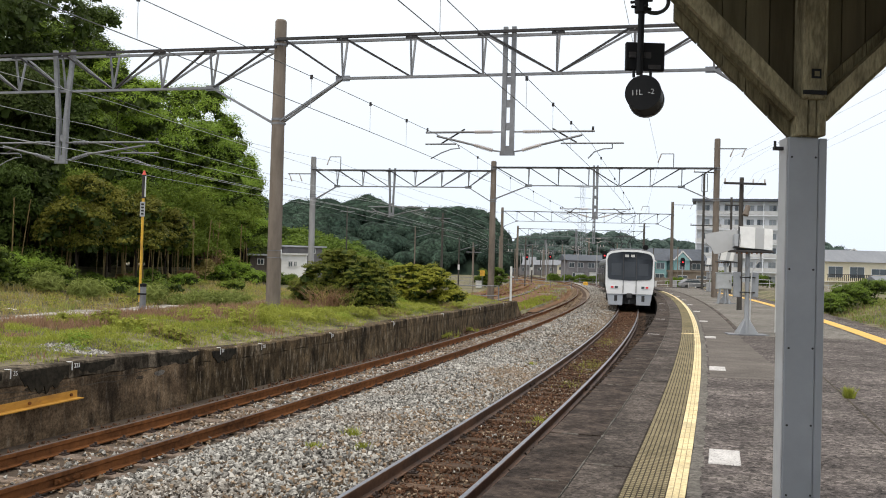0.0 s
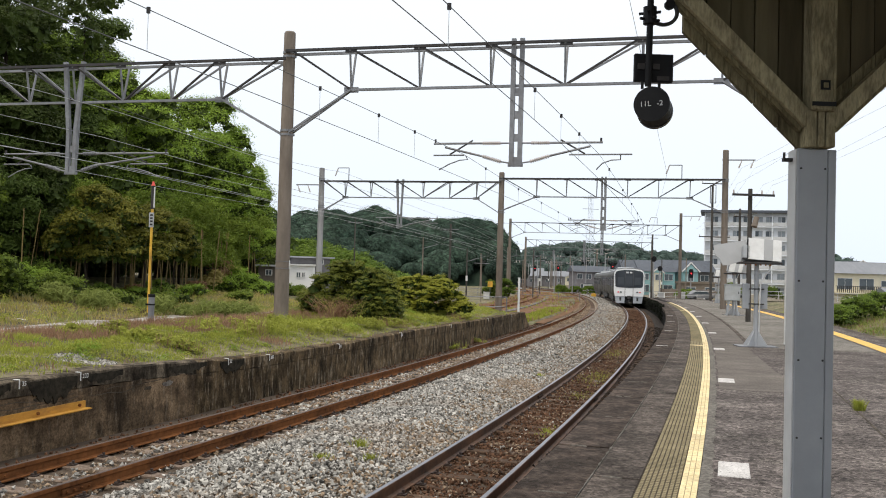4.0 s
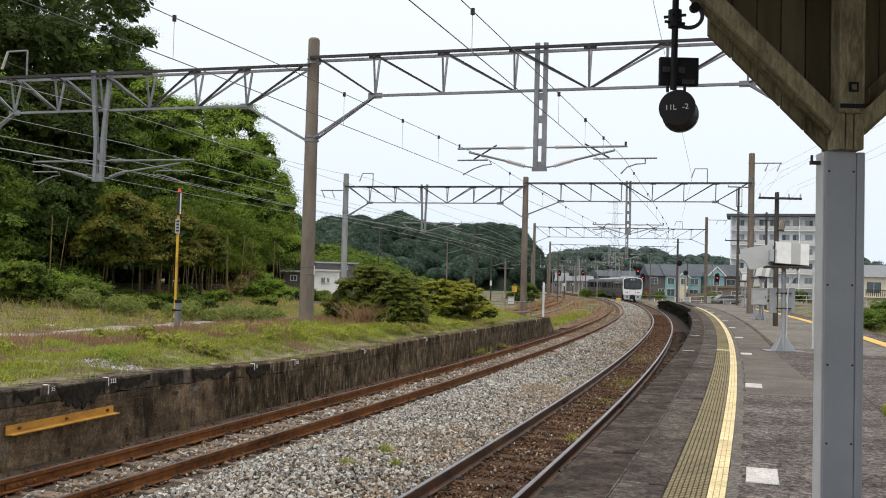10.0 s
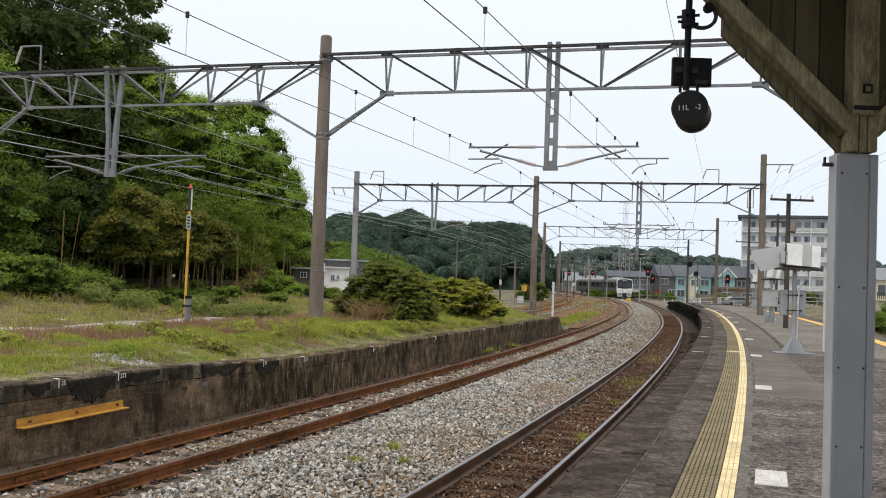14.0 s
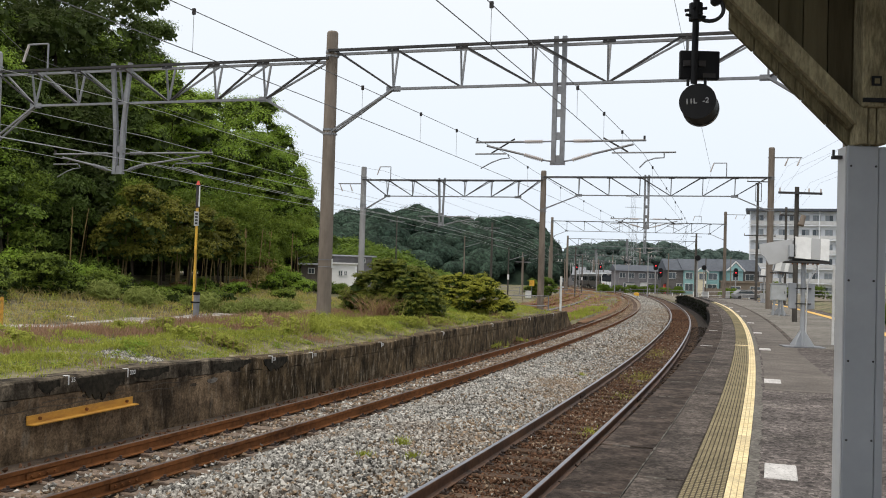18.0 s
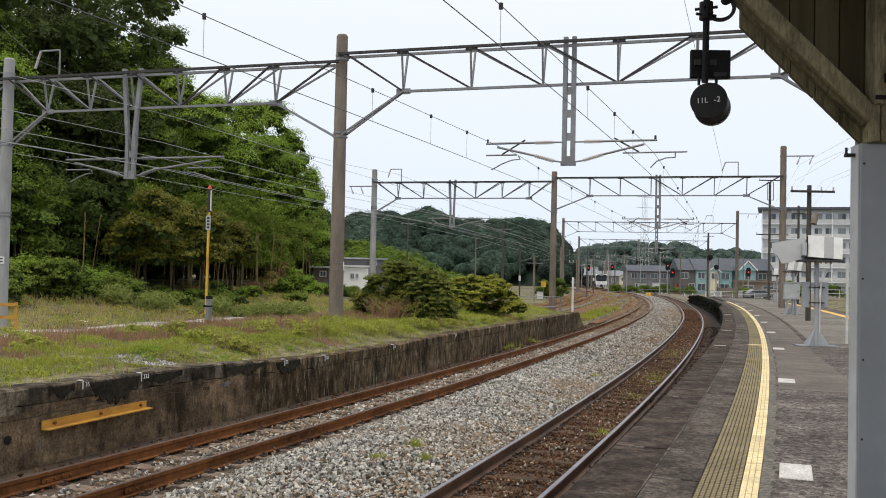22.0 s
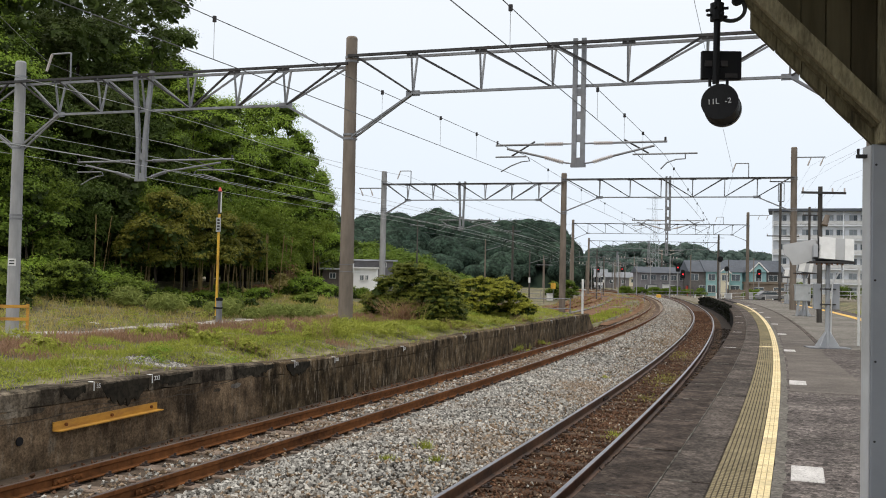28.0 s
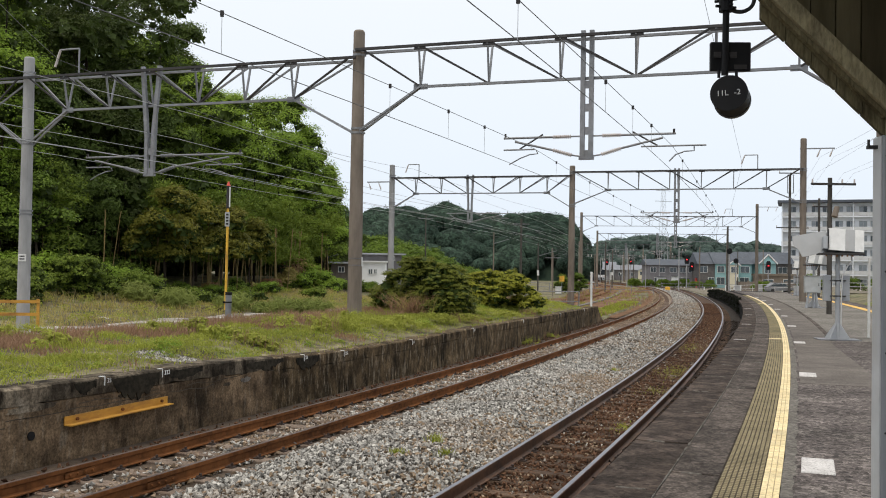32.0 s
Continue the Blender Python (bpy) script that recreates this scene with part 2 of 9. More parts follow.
M_TACTILE_FAR = grain(material("worn_tactile_far", (0.10, 0.083, 0.045), (0.235, 0.195, 0.105), rough=0.85, scale=14.0, bump=0.3, ob_var=0.4, dirt=(0.13, 0.115, 0.075), dirt_amount=0.6), (35, ONE, 0.35, 0.65, 0.62, 1.35), (2.5, ONE, 0.36, 0.64, 0.75, 1.15))
M_TACTILE = grain(material("dirty_tactile_base", (0.050, 0.041, 0.028), (0.098, 0.080, 0.054), rough=0.9, scale=14.0, bump=0.3, ob_var=0.3), (35, ONE, 0.35, 0.65, 0.6, 1.35))
M_PATCH = grain(material("smooth_asphalt_patch", (0.10, 0.088, 0.078), (0.155, 0.136, 0.122), rough=0.92, scale=2.0, bump=0.4, bump_scale=60.0), (40, ONE, 0.0, 1.0, 0.75, 1.25), (0.8, ONE, 0.38, 0.62, 0.85, 1.1))
M_MORTAR = grain(material("rough_pale_mortar", (0.11, 0.10, 0.088), (0.20, 0.185, 0.165), rough=0.95, scale=9.0, bump=0.8, relief=0.04), (22, ONE, 0.34, 0.66, 0.45, 1.3))
M_HOOD = material("flat_grey_sheet_metal", (0.34, 0.345, 0.35), (0.41, 0.415, 0.42), rough=0.55, scale=3.0, bump=0.03, dirt=(0.28, 0.27, 0.25), dirt_amount=0.4)
M_TACTILE_DOT = material("worn_tactile_studs", (0.23, 0.195, 0.12), (0.40, 0.335, 0.205), rough=0.8, scale=30.0, bump=0.2, ob_var=0.3)
M_YELLOW = grain(material("yellow_line_paint", (0.70, 0.55, 0.28), (0.84, 0.70, 0.41), rough=0.7, scale=9.0, bump=0.2, dirt=(0.42, 0.34, 0.21), dirt_amount=0.6), (28, ONE, 0.32, 0.55, 0.65, 1.06), (2.2, ONE, 0.36, 0.6, 0.8, 1.05))
M_GROOVE = material("grimy_line_groove", (0.26, 0.20, 0.12), (0.42, 0.33, 0.20), rough=0.85, scale=12.0, bump=0.2)
M_SEAM = material("yellow_line_seam", (0.48, 0.38, 0.21), (0.62, 0.50, 0.29), rough=0.85, scale=12.0, bump=0.2)
M_DARK_YELLOW = material("orange_yellow_paint", (0.62, 0.34, 0.025), (0.78, 0.47, 0.05), rough=0.55, scale=8.0, bump=0.1, dirt=(0.30, 0.14, 0.03), dirt_amount=0.75)
M_BAR = material("rust_stained_yellow_paint", (0.37, 0.175, 0.019), (0.56, 0.295, 0.038), rough=0.65, scale=8.0, bump=0.15, dirt=(0.20, 0.085, 0.025), dirt_amount=0.8, stretch=(1, 1, 3))
M_WHITE = material("white_paint", (0.60, 0.60, 0.59), (0.76, 0.76, 0.75), rough=0.6, scale=8.0, bump=0.1, dirt=(0.44, 0.43, 0.40), dirt_amount=0.4)
M_PLATE = grain(material("worn_white_plate", (0.42, 0.40, 0.39), (0.60, 0.58, 0.565), rough=0.8, scale=9.0, bump=0.3, dirt=(0.28, 0.26, 0.24), dirt_amount=0.5), (60, ONE, 0.34, 0.5, 0.45, 1.05))
M_WALL = material("mossy_wall_concrete", (0.018, 0.015, 0.012), (0.105, 0.088, 0.068), rough=0.95, scale=4.5, bump=0.6, stretch=(1, 1, 0.35), dirt=(0.016, 0.014, 0.011), dirt_amount=0.85, bump_scale=18.0)


def streaked_wall(name, low, high, black, cover, pale=(0.22, 0.19, 0.15), drips=0.0):
    """Old concrete with black streaks that run down it, blotches and a few pale scars."""
    mt = material(name, low, high, rough=0.95, scale=3.5, bump=0.7, bump_scale=22.0)
    nt = mt.node_tree
    n, l = nt.nodes, nt.links
    b = n["Principled BSDF"]
    col = b.inputs["Base Color"].links[0].from_socket
    co = n.new("ShaderNodeNewGeometry")
    for stretch, sc, lo, hi, tone, k in (((1, 1, 0.42), 4.6, 1.0 - cover - 0.10, 1.0 - cover + 0.10, black, 0.92), ((1, 1, 0.6), 0.9, 0.55, 0.66, black, 0.85), ((1, 1, 0.5), 1.9, 0.62, 0.68, pale, 0.6), ((1, 1, 0.20), 15.0, 0.56, 0.63, pale, drips)):
        mp = n.new("ShaderNodeMapping")
        mp.inputs["Scale"].default_value = stretch
        l.new(co.outputs["Position"], mp.inputs[0])
        t = n.new("ShaderNodeTexNoise")
        t.inputs["Scale"].default_value = sc
        t.inputs["Detail"].default_value = 5.0
        t.inputs["Roughness"].default_value = 0.58
        l.new(mp.outputs[0], t.inputs["Vector"])
        r = n.new("ShaderNodeMapRange")
        r.inputs[1].default_value, r.inputs[2].default_value, r.inputs[4].default_value = lo, hi, k
        l.new(t.outputs["Fac"], r.inputs[0])
        m = n.new("ShaderNodeMix")
        m.data_type = "RGBA"
        l.new(r.outputs[0], m.inputs[0])
        l.new(col, m.inputs[6])
        m.inputs[7].default_value = (*tone, 1)
        col = m.outputs[2]
    l.new(col, b.inputs["Base Color"])
    return mt


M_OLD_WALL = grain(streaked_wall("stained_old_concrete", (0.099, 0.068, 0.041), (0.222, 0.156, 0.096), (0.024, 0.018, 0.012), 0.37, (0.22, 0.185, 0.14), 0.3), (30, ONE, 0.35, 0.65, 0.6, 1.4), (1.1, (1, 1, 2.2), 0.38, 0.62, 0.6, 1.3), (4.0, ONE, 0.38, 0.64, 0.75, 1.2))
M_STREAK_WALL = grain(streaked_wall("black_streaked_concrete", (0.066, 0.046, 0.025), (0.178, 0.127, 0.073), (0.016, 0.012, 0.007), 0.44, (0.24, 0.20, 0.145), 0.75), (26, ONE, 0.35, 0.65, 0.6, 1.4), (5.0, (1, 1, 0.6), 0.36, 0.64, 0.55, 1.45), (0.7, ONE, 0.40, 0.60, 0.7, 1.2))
M_OLD_COPING = grain(streaked_wall("blackened_coping", (0.090, 0.072, 0.052), (0.215, 0.178, 0.130), (0.012, 0.009, 0.006), 0.46), (26, ONE, 0.35, 0.65, 0.55, 1.45), (1.3, (1, 1, 0.5), 0.40, 0.58, 0.42, 1.3))
M_ALGAE = grain(material("black_algae", (0.012, 0.010, 0.007), (0.035, 0.030, 0.021), rough=0.8, scale=8.0, bump=0.5), (14, ONE, 0.35, 0.65, 0.5, 1.6))
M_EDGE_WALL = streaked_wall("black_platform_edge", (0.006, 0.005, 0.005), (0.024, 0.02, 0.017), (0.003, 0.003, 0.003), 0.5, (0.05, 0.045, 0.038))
M_POLE = material("weathered_concrete_pole", (0.128, 0.106, 0.088), (0.248, 0.208, 0.174), rough=0.9, scale=5.0, bump=0.2, stretch=(1, 1, 0.25), dirt=(0.12, 0.10, 0.08), dirt_amount=0.5)
M_POLE_PALE = material("pale_concrete_pole", (0.24, 0.24, 0.245), (0.38, 0.38, 0.385), rough=0.85, scale=5.0, bump=0.2, stretch=(1, 1, 0.25), dirt=(0.26, 0.25, 0.24))
M_POLE_DARK = material("dark_wooden_pole", (0.050, 0.046, 0.042), (0.115, 0.105, 0.095), rough=0.9, scale=6.0, bump=0.3, stretch=(1, 1, 0.2))
M_STEEL = material("galvanised_steel", (0.15, 0.155, 0.165), (0.27, 0.275, 0.29), rough=0.55, scale=7.0, bump=0.06, metal=0.35, dirt=(0.18, 0.16, 0.15))
M_STEEL_DARK = material("dark_steel", (0.022, 0.021, 0.023), (0.06, 0.057, 0.056), rough=0.6, scale=8.0, metal=0.4, dirt=(0.05, 0.03, 0.02))
M_WIRE = material("copper_wire_dark", (0.06, 0.062, 0.066), (0.12, 0.12, 0.125), rough=0.5, scale=5.0, bump=0)
M_WIRE_PALE = material("pale_aluminium_wire", (0.30, 0.31, 0.32), (0.42, 0.43, 0.44), rough=0.5, scale=5.0, bump=0)
M_INSULATOR = material("porcelain_insulator", (0.35, 0.30, 0.28), (0.55, 0.50, 0.47), rough=0.3, scale=9.0, bump=0)
M_CASING = material("grey_painted_casing", (0.29, 0.305, 0.325), (0.37, 0.385, 0.405), rough=0.5, scale=3.0, bump=0.08, dirt=(0.19, 0.20, 0.21), dirt_amount=0.5)
M_TIMBER = grain(material("flaking_cream_timber", (0.25, 0.215, 0.125), (0.46, 0.40, 0.255), rough=0.85, scale=14.0, bump=0.6, stretch=(2.2, 2.2, 0.7), dirt=(0.05, 0.036, 0.02), dirt_amount=0.8), (40, (2.0, 2.0, 0.5), 0.35, 0.6, 0.7, 1.1))
M_BOARD = material("grimy_board", (0.056, 0.047, 0.026), (0.19, 0.162, 0.098), rough=0.9, scale=5.0, bump=0.4, stretch=(3, 3, 0.3), ob_var=0.45, dirt=(0.06, 0.045, 0.03), dirt_amount=0.7)
M_TAIL = grain(material("dirty_board_ends", (0.13, 0.11, 0.06), (0.33, 0.285, 0.17), rough=0.9, scale=9.0, bump=0.5, stretch=(3, 3, 0.5), ob_var=0.4, dirt=(0.04, 0.03, 0.017), dirt_amount=0.85), (30, (2.5, 2.5, 0.4), 0.35, 0.6, 0.6, 1.15))
M_BLACK = material("black_enamel", (0.006, 0.006, 0.007), (0.014, 0.014, 0.015), rough=0.6, scale=6.0, bump=0.05)
M_BLACK.node_tree.nodes["Principled BSDF"].inputs["Specular IOR Level"].default_value = 0.2
M_WORN_RING = material("worn_black_ring", (0.03, 0.029, 0.028), (0.16, 0.155, 0.15), rough=0.4, scale=18.0, bump=0.1, metal=0.6)
M_RUBBER = material("black_cable", (0.012, 0.012, 0.012), (0.03, 0.03, 0.03), rough=0.6, scale=6.0)
M_CABINET = material("grey_cabinet_paint", (0.34, 0.355, 0.36), (0.43, 0.445, 0.45), rough=0.5, scale=5.0, bump=0.05, dirt=(0.25, 0.25, 0.24))
M_PALE_GREY = material("pale_grey_cabinet", (0.50, 0.50, 0.50), (0.62, 0.62, 0.62), rough=0.5, scale=5.0, bump=0.05, dirt=(0.36, 0.34, 0.31))
M_LEAF = leaf_material("broad_leaves", (0.050, 0.092, 0.012), (0.205, 0.290, 0.040))
M_LEAF_BRIGHT = leaf_material("bright_leaves", (0.092, 0.165, 0.017), (0.325, 0.455, 0.060))
# Darker leaf tones; deep in the wood they also carry its shade.
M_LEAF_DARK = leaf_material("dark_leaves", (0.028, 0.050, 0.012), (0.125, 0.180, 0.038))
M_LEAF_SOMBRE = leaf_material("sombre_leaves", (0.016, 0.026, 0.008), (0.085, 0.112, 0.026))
# Inner leaves: the shade inside a crown is put into this darker colour.
M_LEAF_DEEP = leaf_material("shade_dark_inner_leaves", (0.020, 0.034, 0.008), (0.080, 0.115, 0.024), through_light=0.2)
M_LEAF_OLIVE = leaf_material("olive_leaves", (0.06, 0.068, 0.011), (0.27, 0.255, 0.04))
M_LEAF_SHRUB = leaf_material("shrub_leaves", (0.052, 0.066, 0.012), (0.235, 0.255, 0.038))
M_LEAF_TIPS = leaf_material("yellow_tipped_shrub_leaves", (0.10, 0.115, 0.014), (0.42, 0.42, 0.055))
M_LEAF_BAMBOO = leaf_material("bamboo_leaves", (0.06, 0.10, 0.013), (0.25, 0.32, 0.05))
M_LEAF_FAR = leaf_material("far_wood_leaves", (0.014, 0.028, 0.022), (0.048, 0.074, 0.050), island=0.35, rough=0.9)
# Horizon ridge: distance haze is mixed into this paler, bluer leaf colour.
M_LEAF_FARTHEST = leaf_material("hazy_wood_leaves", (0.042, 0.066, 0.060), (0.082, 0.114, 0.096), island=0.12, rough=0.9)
M_CROWN_FAR = grain(material("far_crown_foliage", (0.010, 0.021, 0.017), (0.042, 0.066, 0.046), rough=0.95, scale=0.12, bump=1.0, island=0.5, bump_scale=2.2, relief=0.5), (1.5, ONE, 0.36, 0.62, 0.35, 1.75), (0.45, ONE, 0.40, 0.60, 0.55, 1.45))
# Same painted haze for the ridge's crown domes.
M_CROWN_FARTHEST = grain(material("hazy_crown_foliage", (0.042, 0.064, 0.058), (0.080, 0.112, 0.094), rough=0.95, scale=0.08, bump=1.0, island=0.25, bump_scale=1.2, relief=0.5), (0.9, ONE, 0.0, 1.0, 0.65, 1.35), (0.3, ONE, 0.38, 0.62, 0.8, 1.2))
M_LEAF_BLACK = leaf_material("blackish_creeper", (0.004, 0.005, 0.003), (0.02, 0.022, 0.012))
M_GRASS = leaf_material("green_grass", (0.175, 0.20, 0.030), (0.47, 0.50, 0.092), rough=0.7)
M_DEAD = leaf_material("dead_red_grass", (0.19, 0.105, 0.062), (0.46, 0.285, 0.175), rough=0.85)
M_STRAW = leaf_material("straw_grass", (0.27, 0.222, 0.075), (0.57, 0.485, 0.185), rough=0.8)
M_GRASS_DRY = leaf_material("dry_grass", (0.19, 0.112, 0.072), (0.45, 0.285, 0.185), rough=0.8)
M_REED = leaf_material("tall_reed_grass", (0.15, 0.18, 0.04), (0.40, 0.43, 0.13), rough=0.7)
M_REED_CLUMP = leaf_material("green_reed_clump", (0.105, 0.135, 0.032), (0.34, 0.385, 0.11), rough=0.7)
M_WEED = leaf_material("weed_leaves", (0.17, 0.19, 0.03), (0.46, 0.48, 0.09), rough=0.6)
M_BARK = material("bark", (0.018, 0.014, 0.010), (0.06, 0.047, 0.035), rough=0.95, scale=8.0, bump=0.6, stretch=(1, 1, 0.2))
M_TWIG = material("dead_brown_twigs", (0.075, 0.052, 0.040), (0.20, 0.15, 0.12), rough=0.9, scale=9.0, bump=0.3, ob_var=0.4)
M_BAMBOO = material("bamboo_culm", (0.11, 0.08, 0.028), (0.34, 0.24, 0.088), rough=0.6, scale=3.0, bump=0.05, ob_var=0.5)
M_ROOF = material("grey_roof_tiles", (0.050, 0.058, 0.074), (0.088, 0.10, 0.122), rough=0.7, scale=2.0, bump=0.2)
M_ROOF_GREY = material("grey_metal_roof", (0.15, 0.16, 0.18), (0.22, 0.23, 0.25), rough=0.6, scale=2.0, bump=0.15, stretch=(4, 1, 1))
M_ROW_WALL = material("weathered_row_house_wall", (0.155, 0.15, 0.158), (0.27, 0.262, 0.275), rough=0.85, scale=0.8, bump=0.1, dirt=(0.10, 0.08, 0.07), dirt_amount=0.6)
M_CARPORT = material("tan_carport_sheet", (0.16, 0.13, 0.10), (0.24, 0.20, 0.16), rough=0.8, scale=2.0, bump=0.1)
M_PANE_PALE = material("curtained_window_glass", (0.20, 0.225, 0.24), (0.34, 0.365, 0.385), rough=0.12, scale=0.5, bump=0)
M_ROOF_PALE = material("pale_grey_roof", (0.26, 0.28, 0.30), (0.38, 0.40, 0.42), rough=0.6, scale=2.0, bump=0.1)
M_PLASTER = material("cream_plaster", (0.62, 0.57, 0.43), (0.72, 0.66, 0.51), rough=0.85, scale=1.5, bump=0.1, dirt=(0.45, 0.42, 0.37))
M_PLASTER_WHITE = material("white_plaster", (0.74, 0.76, 0.79), (0.83, 0.85, 0.88), rough=0.85, scale=1.0, bump=0.08, dirt=(0.60, 0.61, 0.63))
M_TURQUOISE = material("turquoise_siding", (0.20, 0.37, 0.38), (0.27, 0.44, 0.45), rough=0.7, scale=2.0, bump=0.1)
M_BROWN_WALL = material("brown_grey_siding", (0.085, 0.08, 0.08), (0.15, 0.14, 0.135), rough=0.8, scale=2.0, bump=0.1)
M_HUT_WALL = material("weathered_brown_boards", (0.085, 0.072, 0.064), (0.165, 0.142, 0.126), rough=0.85, scale=2.0, bump=0.15, stretch=(4, 4, 0.6), dirt=(0.06, 0.05, 0.042), dirt_amount=0.5)
M_HUT_WHITE = material("bright_whitewash", (0.80, 0.80, 0.80), (0.88, 0.88, 0.88), rough=0.8, scale=1.2, bump=0.08)
M_WINDOW = material("dark_window_glass", (0.05, 0.065, 0.075), (0.10, 0.12, 0.135), rough=0.08, scale=0.6, bump=0)
M_TRAIN_WHITE = material("white_train_paint", (0.76, 0.77, 0.78), (0.84, 0.85, 0.86), rough=0.35, scale=1.5, bump=0.02, moving=True)
M_TRAIN_SIDE = material("brushed_train_steel", (0.055, 0.055, 0.052), (0.09, 0.09, 0.085), rough=0.5, scale=1.2, bump=0.04, metal=0.15, stretch=(1, 0.1, 1), moving=True)
M_TRAIN_GLASS = material("tinted_train_glass", (0.012, 0.015, 0.02), (0.03, 0.036, 0.045), rough=0.06, scale=0.8, bump=0, moving=True)
M_CAB_GLASS = material("dark_cab_glass", (0.028, 0.033, 0.04), (0.055, 0.062, 0.072), rough=0.1, scale=0.9, bump=0, moving=True)
M_TRAIN_DARK = material("dark_underframe", (0.02, 0.02, 0.022), (0.05, 0.05, 0.052), rough=0.7, scale=3.0, moving=True)
M_TRAIN_GREY = material("grey_skirt_paint", (0.36, 0.39, 0.43), (0.44, 0.47, 0.51), rough=0.45, scale=2.0, moving=True)
M_RED_GLOW = glow("red_lamp_glow", (1.0, 0.03, 0.04), 1.6)
M_TAIL_GLOW = glow("tail_lamp_glow", (0.6, 0.04, 0.05), 0.15)
M_RED = material("red_paint", (0.55, 0.06, 0.04), (0.66, 0.09, 0.06), rough=0.5, scale=6)
# Pylon steel lightened: the haze before it is painted into the colour.
M_PYLON = material("hazy_pylon_steel", (0.40, 0.43, 0.47), (0.48, 0.51, 0.55), rough=0.7, scale=0.5, bump=0)
M_STONE_TAN = material("tan_ballast_stone", (0.085, 0.06, 0.038), (0.40, 0.30, 0.21), scale=1.2, bump=0.2, island=0.75)
M_PATH = grain(material("pale_gravel_path", (0.29, 0.262, 0.23), (0.50, 0.465, 0.42), rough=0.95, scale=10.0, bump=0.5), (14, ONE, 0.35, 0.65, 0.6, 1.3), (1.2, ONE, 0.4, 0.6, 0.5, 1.2))
M_GAUGE = grain(material("dark_rusty_gravel", (0.035, 0.024, 0.018), (0.12, 0.075, 0.05), rough=0.95, scale=9.0, bump=0.6), (12, ONE, 0.0, 1.0, 0.4, 1.6))
M_YARD = grain(material("grey_brown_yard_gravel", (0.12, 0.105, 0.085), (0.24, 0.21, 0.17), rough=0.95, scale=3.0, bump=0.5, dirt=(0.12, 0.13, 0.05), dirt_amount=0.7), (6, ONE, 0.0, 1.0, 0.6, 1.4))
M_RUST_BED = material("rust_brown_bed", (0.09, 0.05, 0.028), (0.22, 0.125, 0.07), rough=0.95, scale=6.0, bump=0.5)

# ---- the line of the tracks: a left-hand curve, by its curvature along the way ----
RAIL_Z = -0.79
BED_Z = -1.00


class Line:
    """A curve over the ground: way s along it, offset o to its right."""

    def __init__(self, x, y, turn, knots, bends, back=-60.0, end=620.0, step=0.5, shift=((0, 0), (1, 0))):
        self.s = np.arange(back, end, step)
        k = np.interp(self.s, knots, bends)
        i0 = int(round(-back / step))
        th = np.concatenate([[0], np.cumsum((k[1:] + k[:-1]) / 2 * step)])
        self.th = th - th[i0] + turn
        dx, dy = -np.sin(self.th), np.cos(self.th)
        px = np.concatenate([[0], np.cumsum((dx[1:] + dx[:-1]) / 2 * step)])
        py = np.concatenate([[0], np.cumsum((dy[1:] + dy[:-1]) / 2 * step)])
        d = np.interp(self.s, [a for a, _ in shift], [b for _, b in shift])
        for _ in range(3):
            d = np.convolve(np.pad(d, 20, mode="edge"), np.full(41, 1 / 41), "valid")
        self.x, self.y = px - px[i0] + x + d * np.cos(self.th), py - py[i0] + y + d * np.sin(self.th)
        self.th = self.th - np.gradient(d, step)

    def at(self, s, o=0.0):
        th = np.interp(s, self.s, self.th)
        return np.interp(s, self.s, self.x) + o * np.cos(th), np.interp(s, self.s, self.y) + o * np.sin(th), th

    def pt(self, s, o=0.0, z=0.0):
        x, y, _ = self.at(s, o)
        return Vector((float(x), float(y), z))

    def frame_at(self, s, o=0.0, z=0.0):
        """A pose with y along the line and x to its right."""
        x, y, th = self.at(s, o)
        return Matrix.Translation((float(x), float(y), z)) @ Matrix.Rotation(float(th), 4, "Z")

    def offset(self, x, y):
        """About how far right of the line a place lies, for the ground."""
        return (x - np.interp(y, self.y, self.x)) * np.cos(np.interp(y, self.y, self.th))


NEAR = Line(1.554, 14.089, -0.3130, [0, 15, 35, 60, 100, 125, 145, 170, 200, 230, 600], [0.00177, 0.00180, 0.00122, 0.00149, 0.00098, 0.00115, 0.0019, 0.0019, 0.0007, 0.0003, 0.0003], shift=((50, 0), (70, -0.34), (103, -0.55), (127, -0.62), (151, -0.85), (183, -1.55), (205, -2.7), (220, -2.5), (236, -1.7), (250, -1.0), (281, 0.2), (300, 0.2)))
FAR = Line(-4.871, 8.453, -0.3386, [0, 15, 35, 60, 100, 131, 151, 176, 206, 236, 600], [0.00166, 0.00203, 0.00146, 0.00161, 0.00110, 0.00112, 0.0019, 0.0019, 0.0007, 0.0003, 0.0003], shift=((70, 0), (110, -0.4), (151, -0.8), (183, -1.55), (205, -2.7), (220, -2.5), (236, -1.7), (250, -1.0), (281, 0.2), (300, 0.2)))


